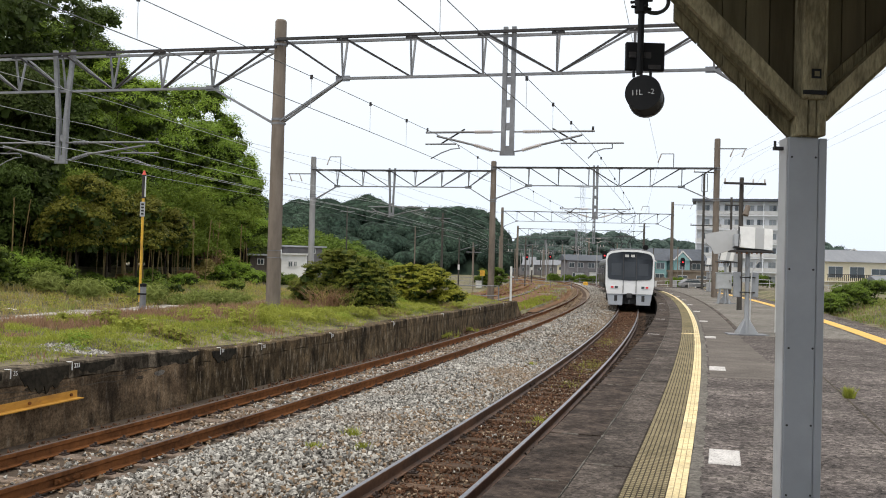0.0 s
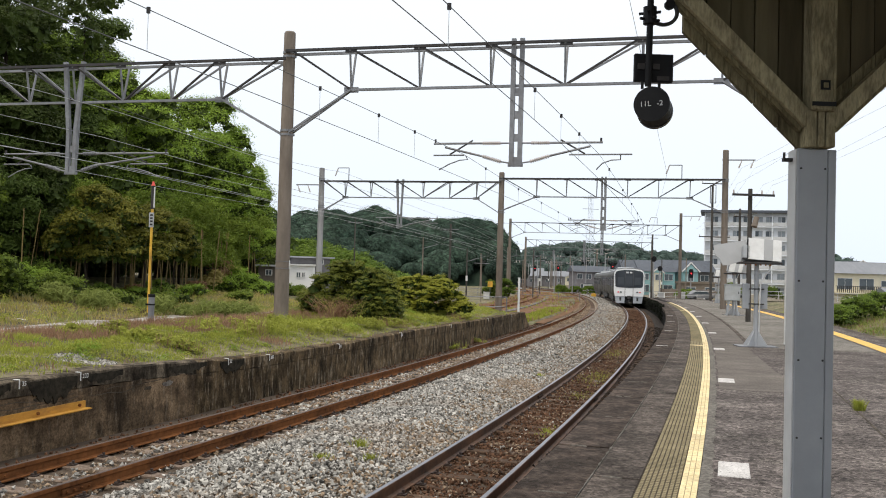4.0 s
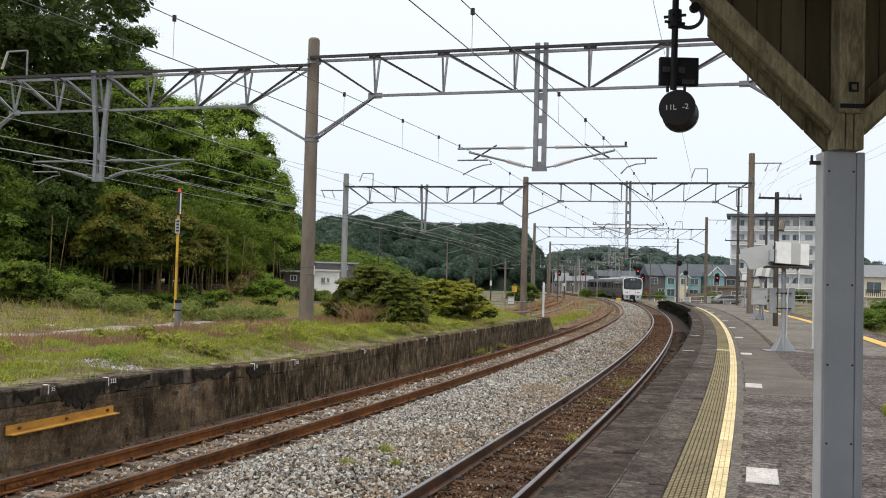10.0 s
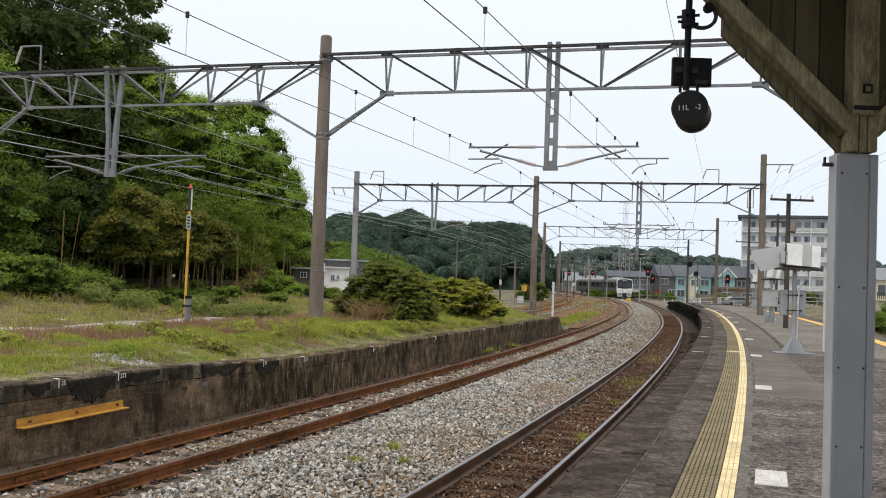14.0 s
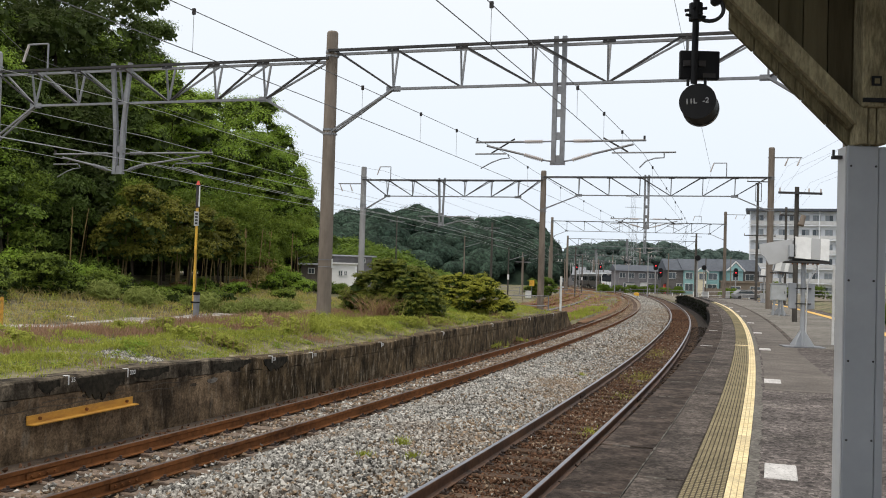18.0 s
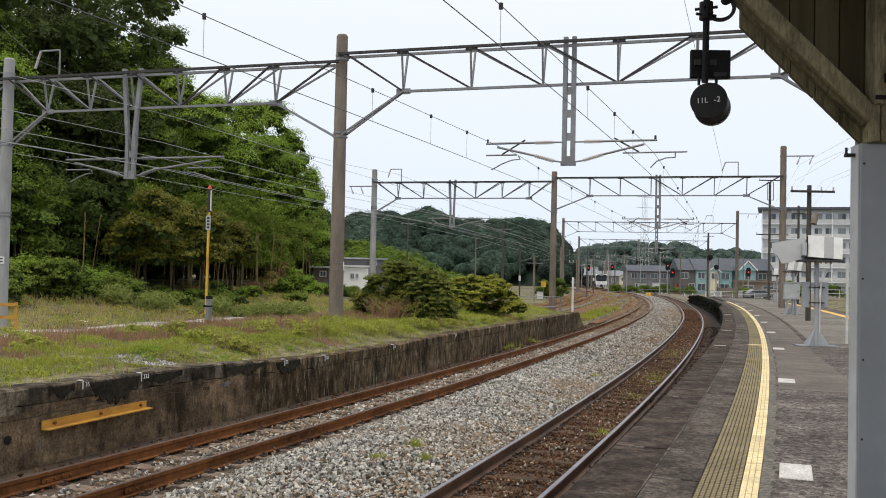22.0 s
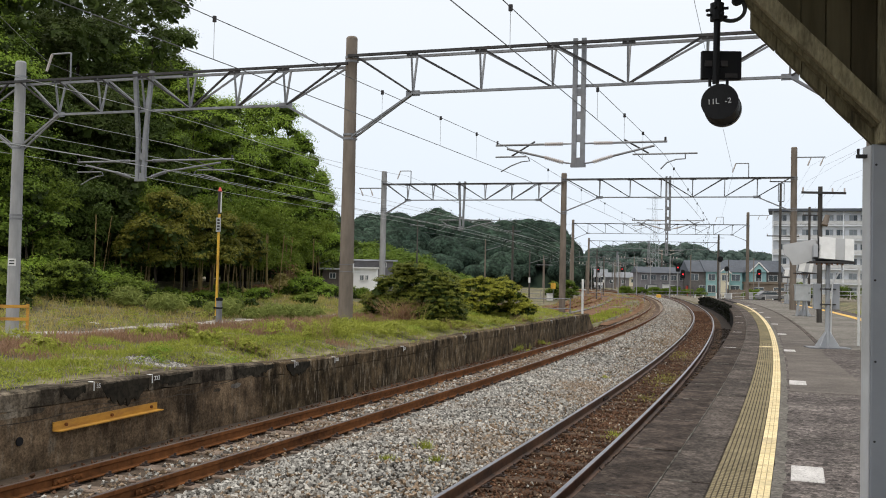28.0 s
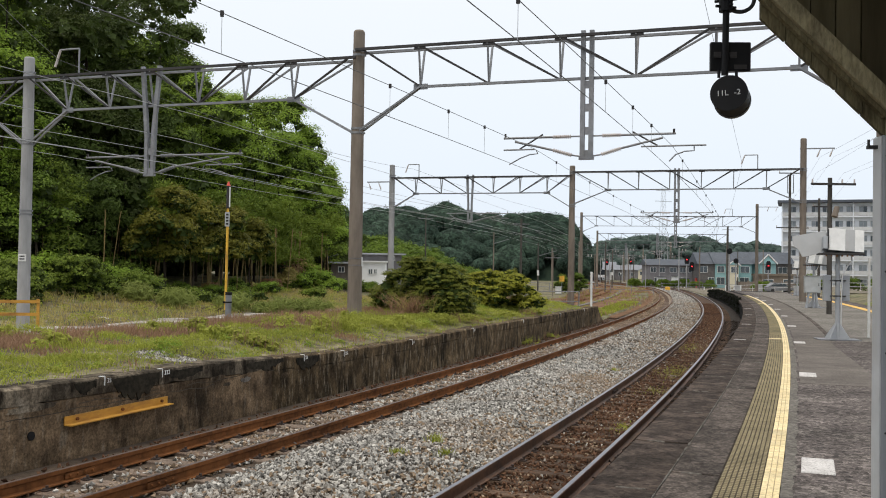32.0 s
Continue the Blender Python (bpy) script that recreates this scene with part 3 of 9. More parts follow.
def sweep(name, line, s0, s1, step, profile, mat, parent=None, closed=True, smooth=False):
    """A profile of (offset, height) drawn along a line."""
    s = np.arange(s0, s1 + step * 0.5, step)
    n, k = len(s), len(profile)
    v = np.zeros((n, k, 3))
    for j, (o, z) in enumerate(profile):
        zz = z(s) if callable(z) else np.full(n, z)
        oo = o(s) if callable(o) else o
        x, y, _ = line.at(s, oo)
        v[:, j, 0], v[:, j, 1], v[:, j, 2] = x, y, zz
    f = []
    m = k if closed else k - 1
    i = np.arange(n - 1)[:, None] * k
    j = np.arange(m)[None, :]
    j2 = (j + 1) % k
    f = np.stack([i + j, i + j2, i + k + j2, i + k + j], -1).reshape(-1, 4)
    ob = arrays(name, v.reshape(-1, 3), f[:, ::-1], mat, parent, smooth)
    if closed:
        bm = bmesh.new()
        bm.from_mesh(ob.data)
        bm.verts.ensure_lookup_table()
        bm.faces.new([bm.verts[a] for a in range(k)])
        bm.faces.new([bm.verts[(n - 1) * k + a] for a in range(k)][::-1])
        bm.to_mesh(ob.data)
        bm.free()
    return ob


# ---- ground: one sheet from the camera to the horizon ----
def wall_top(s):
    return np.interp(s, [-40, 2, 6, 10.5, 15, 20, 40], [0.05, 0.05, 0.02, -0.13, -0.14, -0.10, -0.13])


def bumps(x, y, size, seed=0):
    """Smooth unevenness, about -1 to 1."""
    r = np.random.default_rng(seed)
    out = 0
    for i in range(7):
        a, ph, f = r.uniform(0, 6.28), r.uniform(0, 6.28), r.uniform(0.6, 2.2) / size
        out = out + np.sin((x * np.cos(a) + y * np.sin(a)) * f * 6.28 + ph)
    return out / 3.5


def ground_z(x, y):
    x, y = np.asarray(x, float), np.asarray(y, float)
    o1, o2 = NEAR.offset(x, y), FAR.offset(x, y)
    bed = np.full(np.broadcast(x, y).shape, BED_Z)
    depth = -1.78 - o2
    bank = 0.02 + 0.08 * np.clip((depth - 0.5) / 3, 0, 1) - 0.80 * np.clip((depth - 4.6) / 1.8, 0, 1)
    bank = bank + 1.5 * np.clip((depth - 16) / 11, 0, 1) + 0.04 * bumps(x, y, 2.5, 1) * np.clip(depth, 0, 1)
    sfar = y / 0.955 - 8.9
    near = np.clip((1.3 - depth) / 0.9, 0, 1)
    bank = bank * (1 - near) + np.minimum(bank, wall_top(sfar) - 0.025) * near
    yard = -0.84 + 0.03 * bumps(x, y, 4, 2) + 1.6 * np.clip((depth - 18) / 14, 0, 1)
    blend = np.clip((y - 46.5) / 4.0, 0, 1)
    left = bank * (1 - blend) + yard * blend
    left = left + np.clip((depth - 60) / 80, 0, 1) * 2.0 * (y < 250)
    z = np.where(o2 < -1.72, left, bed)
    right = np.clip((o1 - 13.0) / 3.0, 0, 1)
    z = np.where(o1 > 10, BED_Z + right * (0.65 + 0.06 * bumps(x, y, 3, 4)), z)
    return z


def build_ground():
    ys = np.concatenate([np.arange(-40, 4, 4), np.arange(4, 60, 0.7), np.arange(60, 140, 3), np.arange(140, 400, 12), np.geomspace(400, 4000, 14)])
    of = np.concatenate([-np.geomspace(2500, 60, 12), np.arange(-58, -22, 3), np.arange(-22, -8.6, 0.6), np.arange(-8.5, -6.2, 0.3), [-6.15, -5.95, -5.80, -5.74, -5.66, -5.55, -5.45, -5.35, -5.25, -5.15], np.arange(-5, 9, 1.0), np.arange(9, 20, 1.0), np.arange(20, 60, 4), np.geomspace(60, 2500, 14)])
    yy, oo = np.meshgrid(ys, of, indexing="ij")
    xx = np.interp(yy, NEAR.y, NEAR.x) + oo / np.cos(np.interp(yy, NEAR.y, NEAR.th))
    zz = ground_z(xx, yy)
    n, k = yy.shape
    i, j = np.arange(n - 1)[:, None] * k, np.arange(k - 1)[None, :]
    f = np.stack([i + j, i + j + 1, i + k + j + 1, i + k + j], -1).reshape(-1, 4)
    ob = arrays("ground", np.stack([xx, yy, zz], -1).reshape(-1, 3), f, M_SOIL, None, True)
    tagged(ob, "grassy uneven soil with dry and green patches", "ground", kind="structure")


build_ground()


# ---- rails, sleepers, ballast ----
def rail_profile(o, top):
    return [(o - 0.032, top), (o - 0.0325, top - 0.040), (o - 0.009, top - 0.052), (o - 0.009, top - 0.125), (o - 0.063, top - 0.140), (o - 0.063, top - 0.153),
            (o + 0.063, top - 0.153), (o + 0.063, top - 0.140), (o + 0.009, top - 0.125), (o + 0.009, top - 0.052), (o + 0.0325, top - 0.040), (o + 0.032, top)]


def sleeper_mesh(name, mat, length, top):
    bm = bmesh.new()
    box(bm, 0, 0, top - 0.07, length, 0.22, 0.14, bevel=0.012)
    me = bpy.data.meshes.new(name)
    bm.to_mesh(me)
    bm.free()
    me.materials.append(mat)
    return me


def clip_mesh():
    bm = bmesh.new()
    box(bm, 0, 0, -0.012, 0.11, 0.10, 0.018)
    box(bm, 0.0, 0, 0.004, 0.05, 0.07, 0.025, bevel=0.008)
    tube(bm, (0.02, 0, 0), (0.02, 0, 0.04), 0.018, seg=6)
    me = bpy.data.meshes.new("rail_clip")
    bm.to_mesh(me)
    bm.free()
    me.materials.append(M_CLIP)
    return me


CLIP = clip_mesh()


def railway(line, label, head, mat, wood, s0, s1, clips, joints, plates, end=330):
    tr = thing("railway_track", label, "railway track", kind="structure")
    top = RAIL_Z
    for sgn in (-1, 1):
        o = sgn * 0.566
        rail = sweep("rail", line, s0, end, 1.5, rail_profile(o, top), mat, tr)
        sweep("running_surface", line, s0, end, 1.5, [(o - 0.024, top + 0.003), (o + 0.024, top + 0.003), (o + 0.024, top - 0.001), (o - 0.024, top - 0.001)], head, rail)
    rng = random.Random(3)
    me = sleeper_mesh("sleeper", M_SLEEPER_WOOD if wood else M_SLEEPER, 2.0, top - 0.155)
    s, i = s0, 0
    while s < s1:
        m = line.frame_at(s, rng.uniform(-0.02, 0.02), rng.uniform(-0.012, 0.004)) @ Matrix.Rotation(rng.uniform(-0.02, 0.02), 4, "Z")
        sl = shared("sleeper", me, tr, m)
        if clips[0] < s < clips[1]:
            for o in (-0.566 - 0.10, -0.566 + 0.10, 0.566 - 0.10, 0.566 + 0.10):
                shared("rail_clip", CLIP, sl, Matrix.Translation((o, rng.uniform(-0.02, 0.02), top - 0.135)) @ Matrix.Rotation(0 if (o + 2.566) % 1 < 0.5 else 3.14, 4, "Z"))
        s += 0.62
    # joint plates where two rails meet
    for sj in joints:
        bm = bmesh.new()
        for sgn in (-1, 1):
            for side in (-1, 1):
                box(bm, sgn * 0.566 + side * 0.022, 0, top - 0.09, 0.02, 0.5, 0.06)
                for k in (-0.18, -0.06, 0.06, 0.18):
                    tube(bm, (sgn * 0.566 + side * 0.03, k, top - 0.09), (sgn * 0.566 + side * 0.055, k, top - 0.09), 0.016, seg=6)
        ob = part("fishplates", bm, plates, tr)
        ob.matrix_basis = line.frame_at(sj)
    return tr


railway(NEAR, "curved track with worn shiny rails on dark rusty ballast", M_RAIL_TOP, M_RAIL_DARK, True, -34.0, 70.0, (-8, 30), (5.65, 30.6), M_CLIP)
railway(FAR, "curved track with brown rusty rails beside the old platform", M_RAIL_DULL, M_RAIL, False, -28.0, 80.0, (-1, 34), (2.4, 27.4), M_RAIL)


def bed_height(o):
    """The ballast's surface across the near track's line."""
    return np.interp(o, [-6.0, -4.75, -3.55, -3.4, -3.15, -2.8, -2.1, -1.2, -0.9, -0.72, -0.45, 0, 0.45, 0.75, 1.5], [-0.95, -0.955, -0.96, -0.965, -0.94, -0.86, -0.83, -0.87, -0.93, -0.96, -0.962, -0.958, -0.962, -0.97, -0.99])


def build_bed():
    offs = [-6.2, -5.4, -4.75, -4.1, -3.5, -3.15, -2.8, -2.1, -1.5, -1.2, -0.9, -0.72, -0.3, 0.3, 0.75, 1.55]
    ob = sweep("ballast_bed", NEAR, -40, 44, 2.0, [(o, float(bed_height(o)) - 0.024) for o in offs], M_BED, None, closed=False)
    far = sweep("ballast_bed", NEAR, 44, 320, 2.0, [(o, float(bed_height(o)) - 0.024) for o in offs], M_FAR_BED, None, closed=False)
    tagged(far, "tan gravel bed under the tracks further along", "ballast", kind="structure")
    tagged(ob, "brown gravel bed under two curving railway tracks", "ballast", kind="structure")


build_bed()
# Dark strip at the platform foot: oil plus painted shade of the edge.
ob = sweep("ballast_bed", NEAR, -40, 100, 2.0, [(0.66, -0.966), (1.1, -0.975), (1.55, -0.98)], M_OIL_SHADE_BED, None, closed=False)
tagged(ob, "oily gravel at the platform foot, darkened for the platform's shade", "ballast", kind="structure")

for way, z in ((NEAR, -0.950), (FAR, -0.953)):
    ob = sweep("ballast_bed", way, 38 if way is FAR else 62, 300, 2.0, [(-0.53, z), (0.53, z)], M_GAUGE, None, closed=False)
    tagged(ob, "dark rusty gravel between the rails further along", "ballast", kind="structure")


def stones(name, label, mat, count, s0, s1, o0, o1, size, lift=0.0, spread=1.0, patch=None):
    """Loose angular stones, strewn over the bed."""
    r = RNG
    s = r.uniform(0, 1, count) ** spread * (s1 - s0) + s0
    o = r.uniform(o0, o1, count)
    if patch is not None:
        keep = r.uniform(0, 1, count) < patch(s, o)
        s, o = s[keep], o[keep]
        count = len(s)
    x, y, _ = NEAR.at(s, o)
    z = bed_height(o) + lift + r.uniform(-0.016, 0.022, count) * size / 0.055
    knot = np.array([(1.25, 0, 0), (0, 1.25, 0), (-1.25, 0, 0), (0, -1.25, 0), (0.2, 0.1, 1.1), (0, 0, -1.1)])
    v = knot[None] * r.uniform(0.6, 1.05, (count, 6, 1)) + r.uniform(-0.42, 0.42, (count, 6, 3))
    v *= (np.clip(r.lognormal(0, 0.28, (count, 1, 1)), 0.5, 1.5) * size / 2) * r.uniform(0.65, 1.15, (count, 1, 3))
    q = r.normal(size=(count, 4))
    q /= np.linalg.norm(q, axis=1)[:, None]
    w, a, b, c = q.T
    rot = np.stack([1 - 2 * (b * b + c * c), 2 * (a * b - c * w), 2 * (a * c + b * w), 2 * (a * b + c * w), 1 - 2 * (a * a + c * c), 2 * (b * c - a * w), 2 * (a * c - b * w), 2 * (b * c + a * w), 1 - 2 * (a * a + b * b)], -1).reshape(-1, 3, 3)
    v = np.einsum("nij,nkj->nki", rot, v) + np.stack([x, y, z], -1)[:, None]
    f = np.array([(0, 1, 4), (1, 2, 4), (2, 3, 4), (3, 0, 4), (1, 0, 5), (2, 1, 5), (3, 2, 5), (0, 3, 5)])
    f = (f[None] + 6 * np.arange(count)[:, None, None]).reshape(-1, 3)
    ob = arrays(name, v.reshape(-1, 3), f, mat)
    return tagged(ob, label, "ballast", kind="stuff")


stones("ballast_stones", "grey angular ballast stones heaped between the tracks", M_STONE, 33000, -7, 14, -3.42, -0.74, 0.052, lift=0.004)
stones("ballast_stones", "grey angular ballast stones between the tracks", M_STONE, 14000, 14, 75, -3.40, -0.74, 0.070, spread=1.45, patch=lambda s, o: 1.0 * (o > -3.4 + 0.013 * np.clip(s - 35, 0, 60)))
stones("ballast_stones", "rust-brown ballast stones between worn rails", M_STONE_RUST, 12000, -5, 22, -0.52, 0.52, 0.042, lift=0.0)
stones("ballast_stones", "scattered pale and tan stones between worn rails", M_STONE_TAN, 5200, -5, 45, -0.52, 0.52, 0.038, lift=0.012, patch=lambda s, o: np.clip(0.4 + 0.8 * bumps(s, o, 1.4, 12), 0.05, 1))
stones("ballast_stones", "scattered white stones between worn rails", M_STONE, 900, -5, 30, -0.50, 0.50, 0.036, lift=0.016, patch=lambda s, o: np.clip(0.3 + 0.9 * bumps(s, o, 0.9, 15), 0.05, 1))
stones("ballast_stones", "rust-brown ballast stones between worn rails", M_STONE_RUST, 4500, 22, 70, -0.53, 0.53, 0.075, lift=0.005)
stones("ballast_stones", "oily ballast stones along the platform foot, darkened for its shade", M_OIL_SHADE_BED, 3500, -6, 40, 0.62, 1.48, 0.06)
stones("ballast_stones", "mixed pale and brown ballast stones in the far track", M_STONE, 3600, -7, 30, -4.62, -3.62, 0.06, lift=-0.01)
stones("ballast_stones", "dark brown ballast stones between the far track and the wall", M_STONE_RUST, 2600, -7, 40, -5.6, -4.75, 0.05, lift=-0.012)
stones("ballast_stones", "tan and rusty stones among the grey ballast", M_STONE_TAN, 24000, -6, 70, -3.4, -0.74, 0.052, lift=0.012, spread=1.3, patch=lambda s, o: np.clip(0.14 + 0.4 * bumps(s, o, 2.5, 9) + 0.9 * np.clip((o + 2.1) / 1.0, 0, 1), 0.04, 1) * (o > -3.4 + 0.013 * np.clip(s - 35, 0, 60)))
stones("ballast_stones", "grey and tan ballast stones further along the tracks", M_STONE, 4600, 72, 150, -2.75, -0.78, 0.12, spread=1.3)
stones("ballast_stones", "brown stones in the far track further along", M_STONE_TAN, 2600, 40, 110, -4.7, -3.5, 0.10, lift=-0.01, spread=1.3)
stones("ballast_stones", "tan stones in the rusty far track", M_STONE_TAN, 5200, -7, 40, -4.65, -3.6, 0.05, lift=-0.004)

# ---- the platform in use ----
PF = thing("platform", "grey island platform of concrete slabs and patched asphalt", "platform", kind="structure")


def strip(name, o0, o1, s0, s1, z0, z1, mat, parent, line=NEAR, step=1.0):
    return sweep(name, line, s0, s1, step, [(o0, z1), (o0, z0), (o1, z0), (o1, z1)][::-1], mat, parent)


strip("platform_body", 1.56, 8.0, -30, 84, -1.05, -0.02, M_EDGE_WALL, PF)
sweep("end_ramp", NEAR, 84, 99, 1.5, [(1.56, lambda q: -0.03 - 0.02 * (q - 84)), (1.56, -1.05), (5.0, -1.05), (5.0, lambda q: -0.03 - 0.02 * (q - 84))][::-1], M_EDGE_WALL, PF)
strip("asphalt", 2.842, 7.72, -30, 80, -0.03, 0.0, M_ASPHALT, PF)
wave = lambda k, o: lambda q: o + 0.004 * bumps(q, q * 0, 0.9, k) + 0.003 * bumps(q, q * 0, 0.3, k + 1)
rough_edge = lambda q: 2.892 + 0.014 * bumps(q, q * 0, 0.9, 72) + 0.012 * bumps(q, q * 0, 0.23, 73)
sweep("mortar_seam", NEAR, -30, 60, 0.12, [(wave(70, 2.800), 0.003), (wave(70, 2.800), -0.03), (rough_edge, -0.03), (rough_edge, 0.003)][::-1], M_MORTAR, PF)
strip("joint_mortar", 1.54, 2.366, -30, 84, -0.03, -0.012, M_EDGE_SLAB, PF)
filler = lambda side: lambda q: 1.992 + side * np.maximum(0.0008, 0.0035 + 0.006 * bumps(q, q * 0, 0.5, 75) + 0.004 * bumps(q, q * 0, 0.12, 76 + side))
sweep("joint_filler", NEAR, -20, 40, 0.06, [(filler(-1), 0.0035), (filler(-1), -0.03), (filler(1), -0.03), (filler(1), 0.0035)][::-1], M_MORTAR, PF)
strip("yellow_line", 2.672, 2.797, -30, 62, -0.03, 0.004, M_YELLOW, PF)
for g in (2.712, 2.755):
    strip("line_groove", g - 0.003, g + 0.003, -30, 40, -0.01, 0.0055, M_GROOVE, PF)
strip("concrete_paving", 3.86, 6.7, 10.6, 76, -0.01, 0.006, M_SLAB_PALE, PF)
strip("paving_kerb", 3.74, 3.845, 10.6, 60, -0.01, 0.012, M_SLAB, PF)
sweep("asphalt_patch", NEAR, 0.6, 58, 0.7, [(lambda q: 2.93 + 0 * q, 0.004), (lambda q: 2.93 + 0 * q, -0.01), (lambda q: np.interp(q, [0, 3, 9, 60], [4.25, 3.95, 3.73, 3.73]), -0.01), (lambda q: np.interp(q, [0, 3, 9, 60], [4.25, 3.95, 3.73, 3.73]), 0.004)][::-1], M_PATCH, PF)
strip("far_edge_line", 6.82, 7.2, -20, 70, -0.01, 0.008, M_DARK_YELLOW, PF)
strip("far_edge_coping", 7.73, 8.05, -30, 80, -0.2, 0.0, M_SLAB, PF)
# the long crack in the asphalt, a dark seam
strip("asphalt_seam", 4.55, 4.575, -8, 10.5, -0.01, 0.0025, M_WALL, PF)
strip("asphalt_patch", 4.6, 6.6, -8, 3.0, -0.01, 0.002, M_ASPHALT, PF)


def build_slabs():
    """Edge slabs, tactile blocks and the white plates, one by one."""
    rng = random.Random(8)

    def slab(name, w, ln, h, mat):
        bm = bmesh.new()
        box(bm, 0, 0, -h / 2, w, ln, h, bevel=0.006)
        me = bpy.data.meshes.new(name)
        bm.to_mesh(me)
        bm.free()
        me.materials.append(mat)
        return me

    edge, inner = slab("edge_slab", 0.486, 1.984, 0.16, M_EDGE_SLAB), slab("paving_slab", 0.366, 1.988, 0.06, M_SLAB)
    s = -30.0
    while s < 82:
        shared("edge_slab", edge, PF, NEAR.frame_at(s, 1.745, rng.uniform(-0.006, 0.003)) @ Matrix.Rotation(rng.uniform(-0.002, 0.002), 4, "Z"))
        shared("paving_slab", inner, PF, NEAR.frame_at(s + 0.7, 2.178, rng.uniform(-0.006, 0.002)) @ Matrix.Rotation(rng.uniform(-0.002, 0.002), 4, "Z"))
        s += 2.0
    bm = bmesh.new()
    box(bm, 0, 0, -0.015, 0.302, 0.296, 0.03, bevel=0.003)
    for i in range(8):
        for j in range(5):
            box(bm, -0.13 + i * 0.0372, -0.12 + j * 0.06, 0.002, 0.026, 0.023, 0.005)
    for f in bm.faces:
        f.material_index = 1 if f.calc_center_median().z > 0.0004 else 0
    block = bpy.data.meshes.new("tactile_block")
    bm.to_mesh(block)
    bm.free()
    block.materials.append(M_TACTILE)
    block.materials.append(M_TACTILE_DOT)
    plain = slab("tactile_block", 0.302, 0.396, 0.03, M_TACTILE_FAR)
    s = -11.0
    while s < 62:
        near = s < 12
        shared("tactile_block", block if near else plain, PF, NEAR.frame_at(s, 2.518, rng.uniform(0.0, 0.003)))
        s += 0.3 if near else 0.4
    chip = [slab("joint_filler", w, t, 0.02, M_MORTAR) for w, t in ((0.30, 0.011), (0.16, 0.014), (0.09, 0.018))]
    for i in range(26):
        for o, half, shift in ((1.745, 0.24, 1.0), (2.178, 0.18, 1.7)):
            for k in range(2):
                c = chip[rng.choice((0, 1, 1, 2, 2)) if o < 2 else rng.choice((1, 2, 2))]
                w = 0.30 if c is chip[0] else 0.16
                shared("joint_filler", c, PF, NEAR.frame_at(-12 + 2 * i + shift + rng.uniform(-0.004, 0.004), o + rng.uniform(-1, 1) * (half - w / 2 - 0.01), 0.0035) @ Matrix.Rotation(rng.uniform(-0.02, 0.02), 4, "Z"))
    seam = slab("line_seam", 0.122, 0.004, 0.01, M_SEAM)
    for i in range(60):
        shared("line_seam", seam, PF, NEAR.frame_at(-6.0 + 0.3 * i, 2.7345, 0.0058))
    tile = slab("marker_plate", 0.25, 0.64, 0.02, M_PLATE)
    for i in range(9):
        s = -5.6 + 7.5 * i
        ob = shared("marker_plate", tile, PF, NEAR.frame_at(s, 3.06 - 0.012 * i, 0.008))
        ob["label"] = "white square marker plate let into the asphalt"
    tick = slab("edge_mark", 0.28, 0.07, 0.01, M_PLATE)
    for i, s in enumerate((9.7, 17.2, 24.6, 32.0)):
        shared("edge_mark", tick, PF, NEAR.frame_at(s, 1.72, 0.006))
    cross = slab("cross_mark", 0.31, 0.16, 0.012, M_YELLOW)
    for s in (10.4, 40.4):
        shared("cross_mark", cross, PF, NEAR.frame_at(s, 2.518, 0.014))


build_slabs()

# ---- the old platform across the tracks ----
OLD = thing("old_platform", "disused platform with a stained black concrete wall and grown-over top", "old platform", kind="structure")


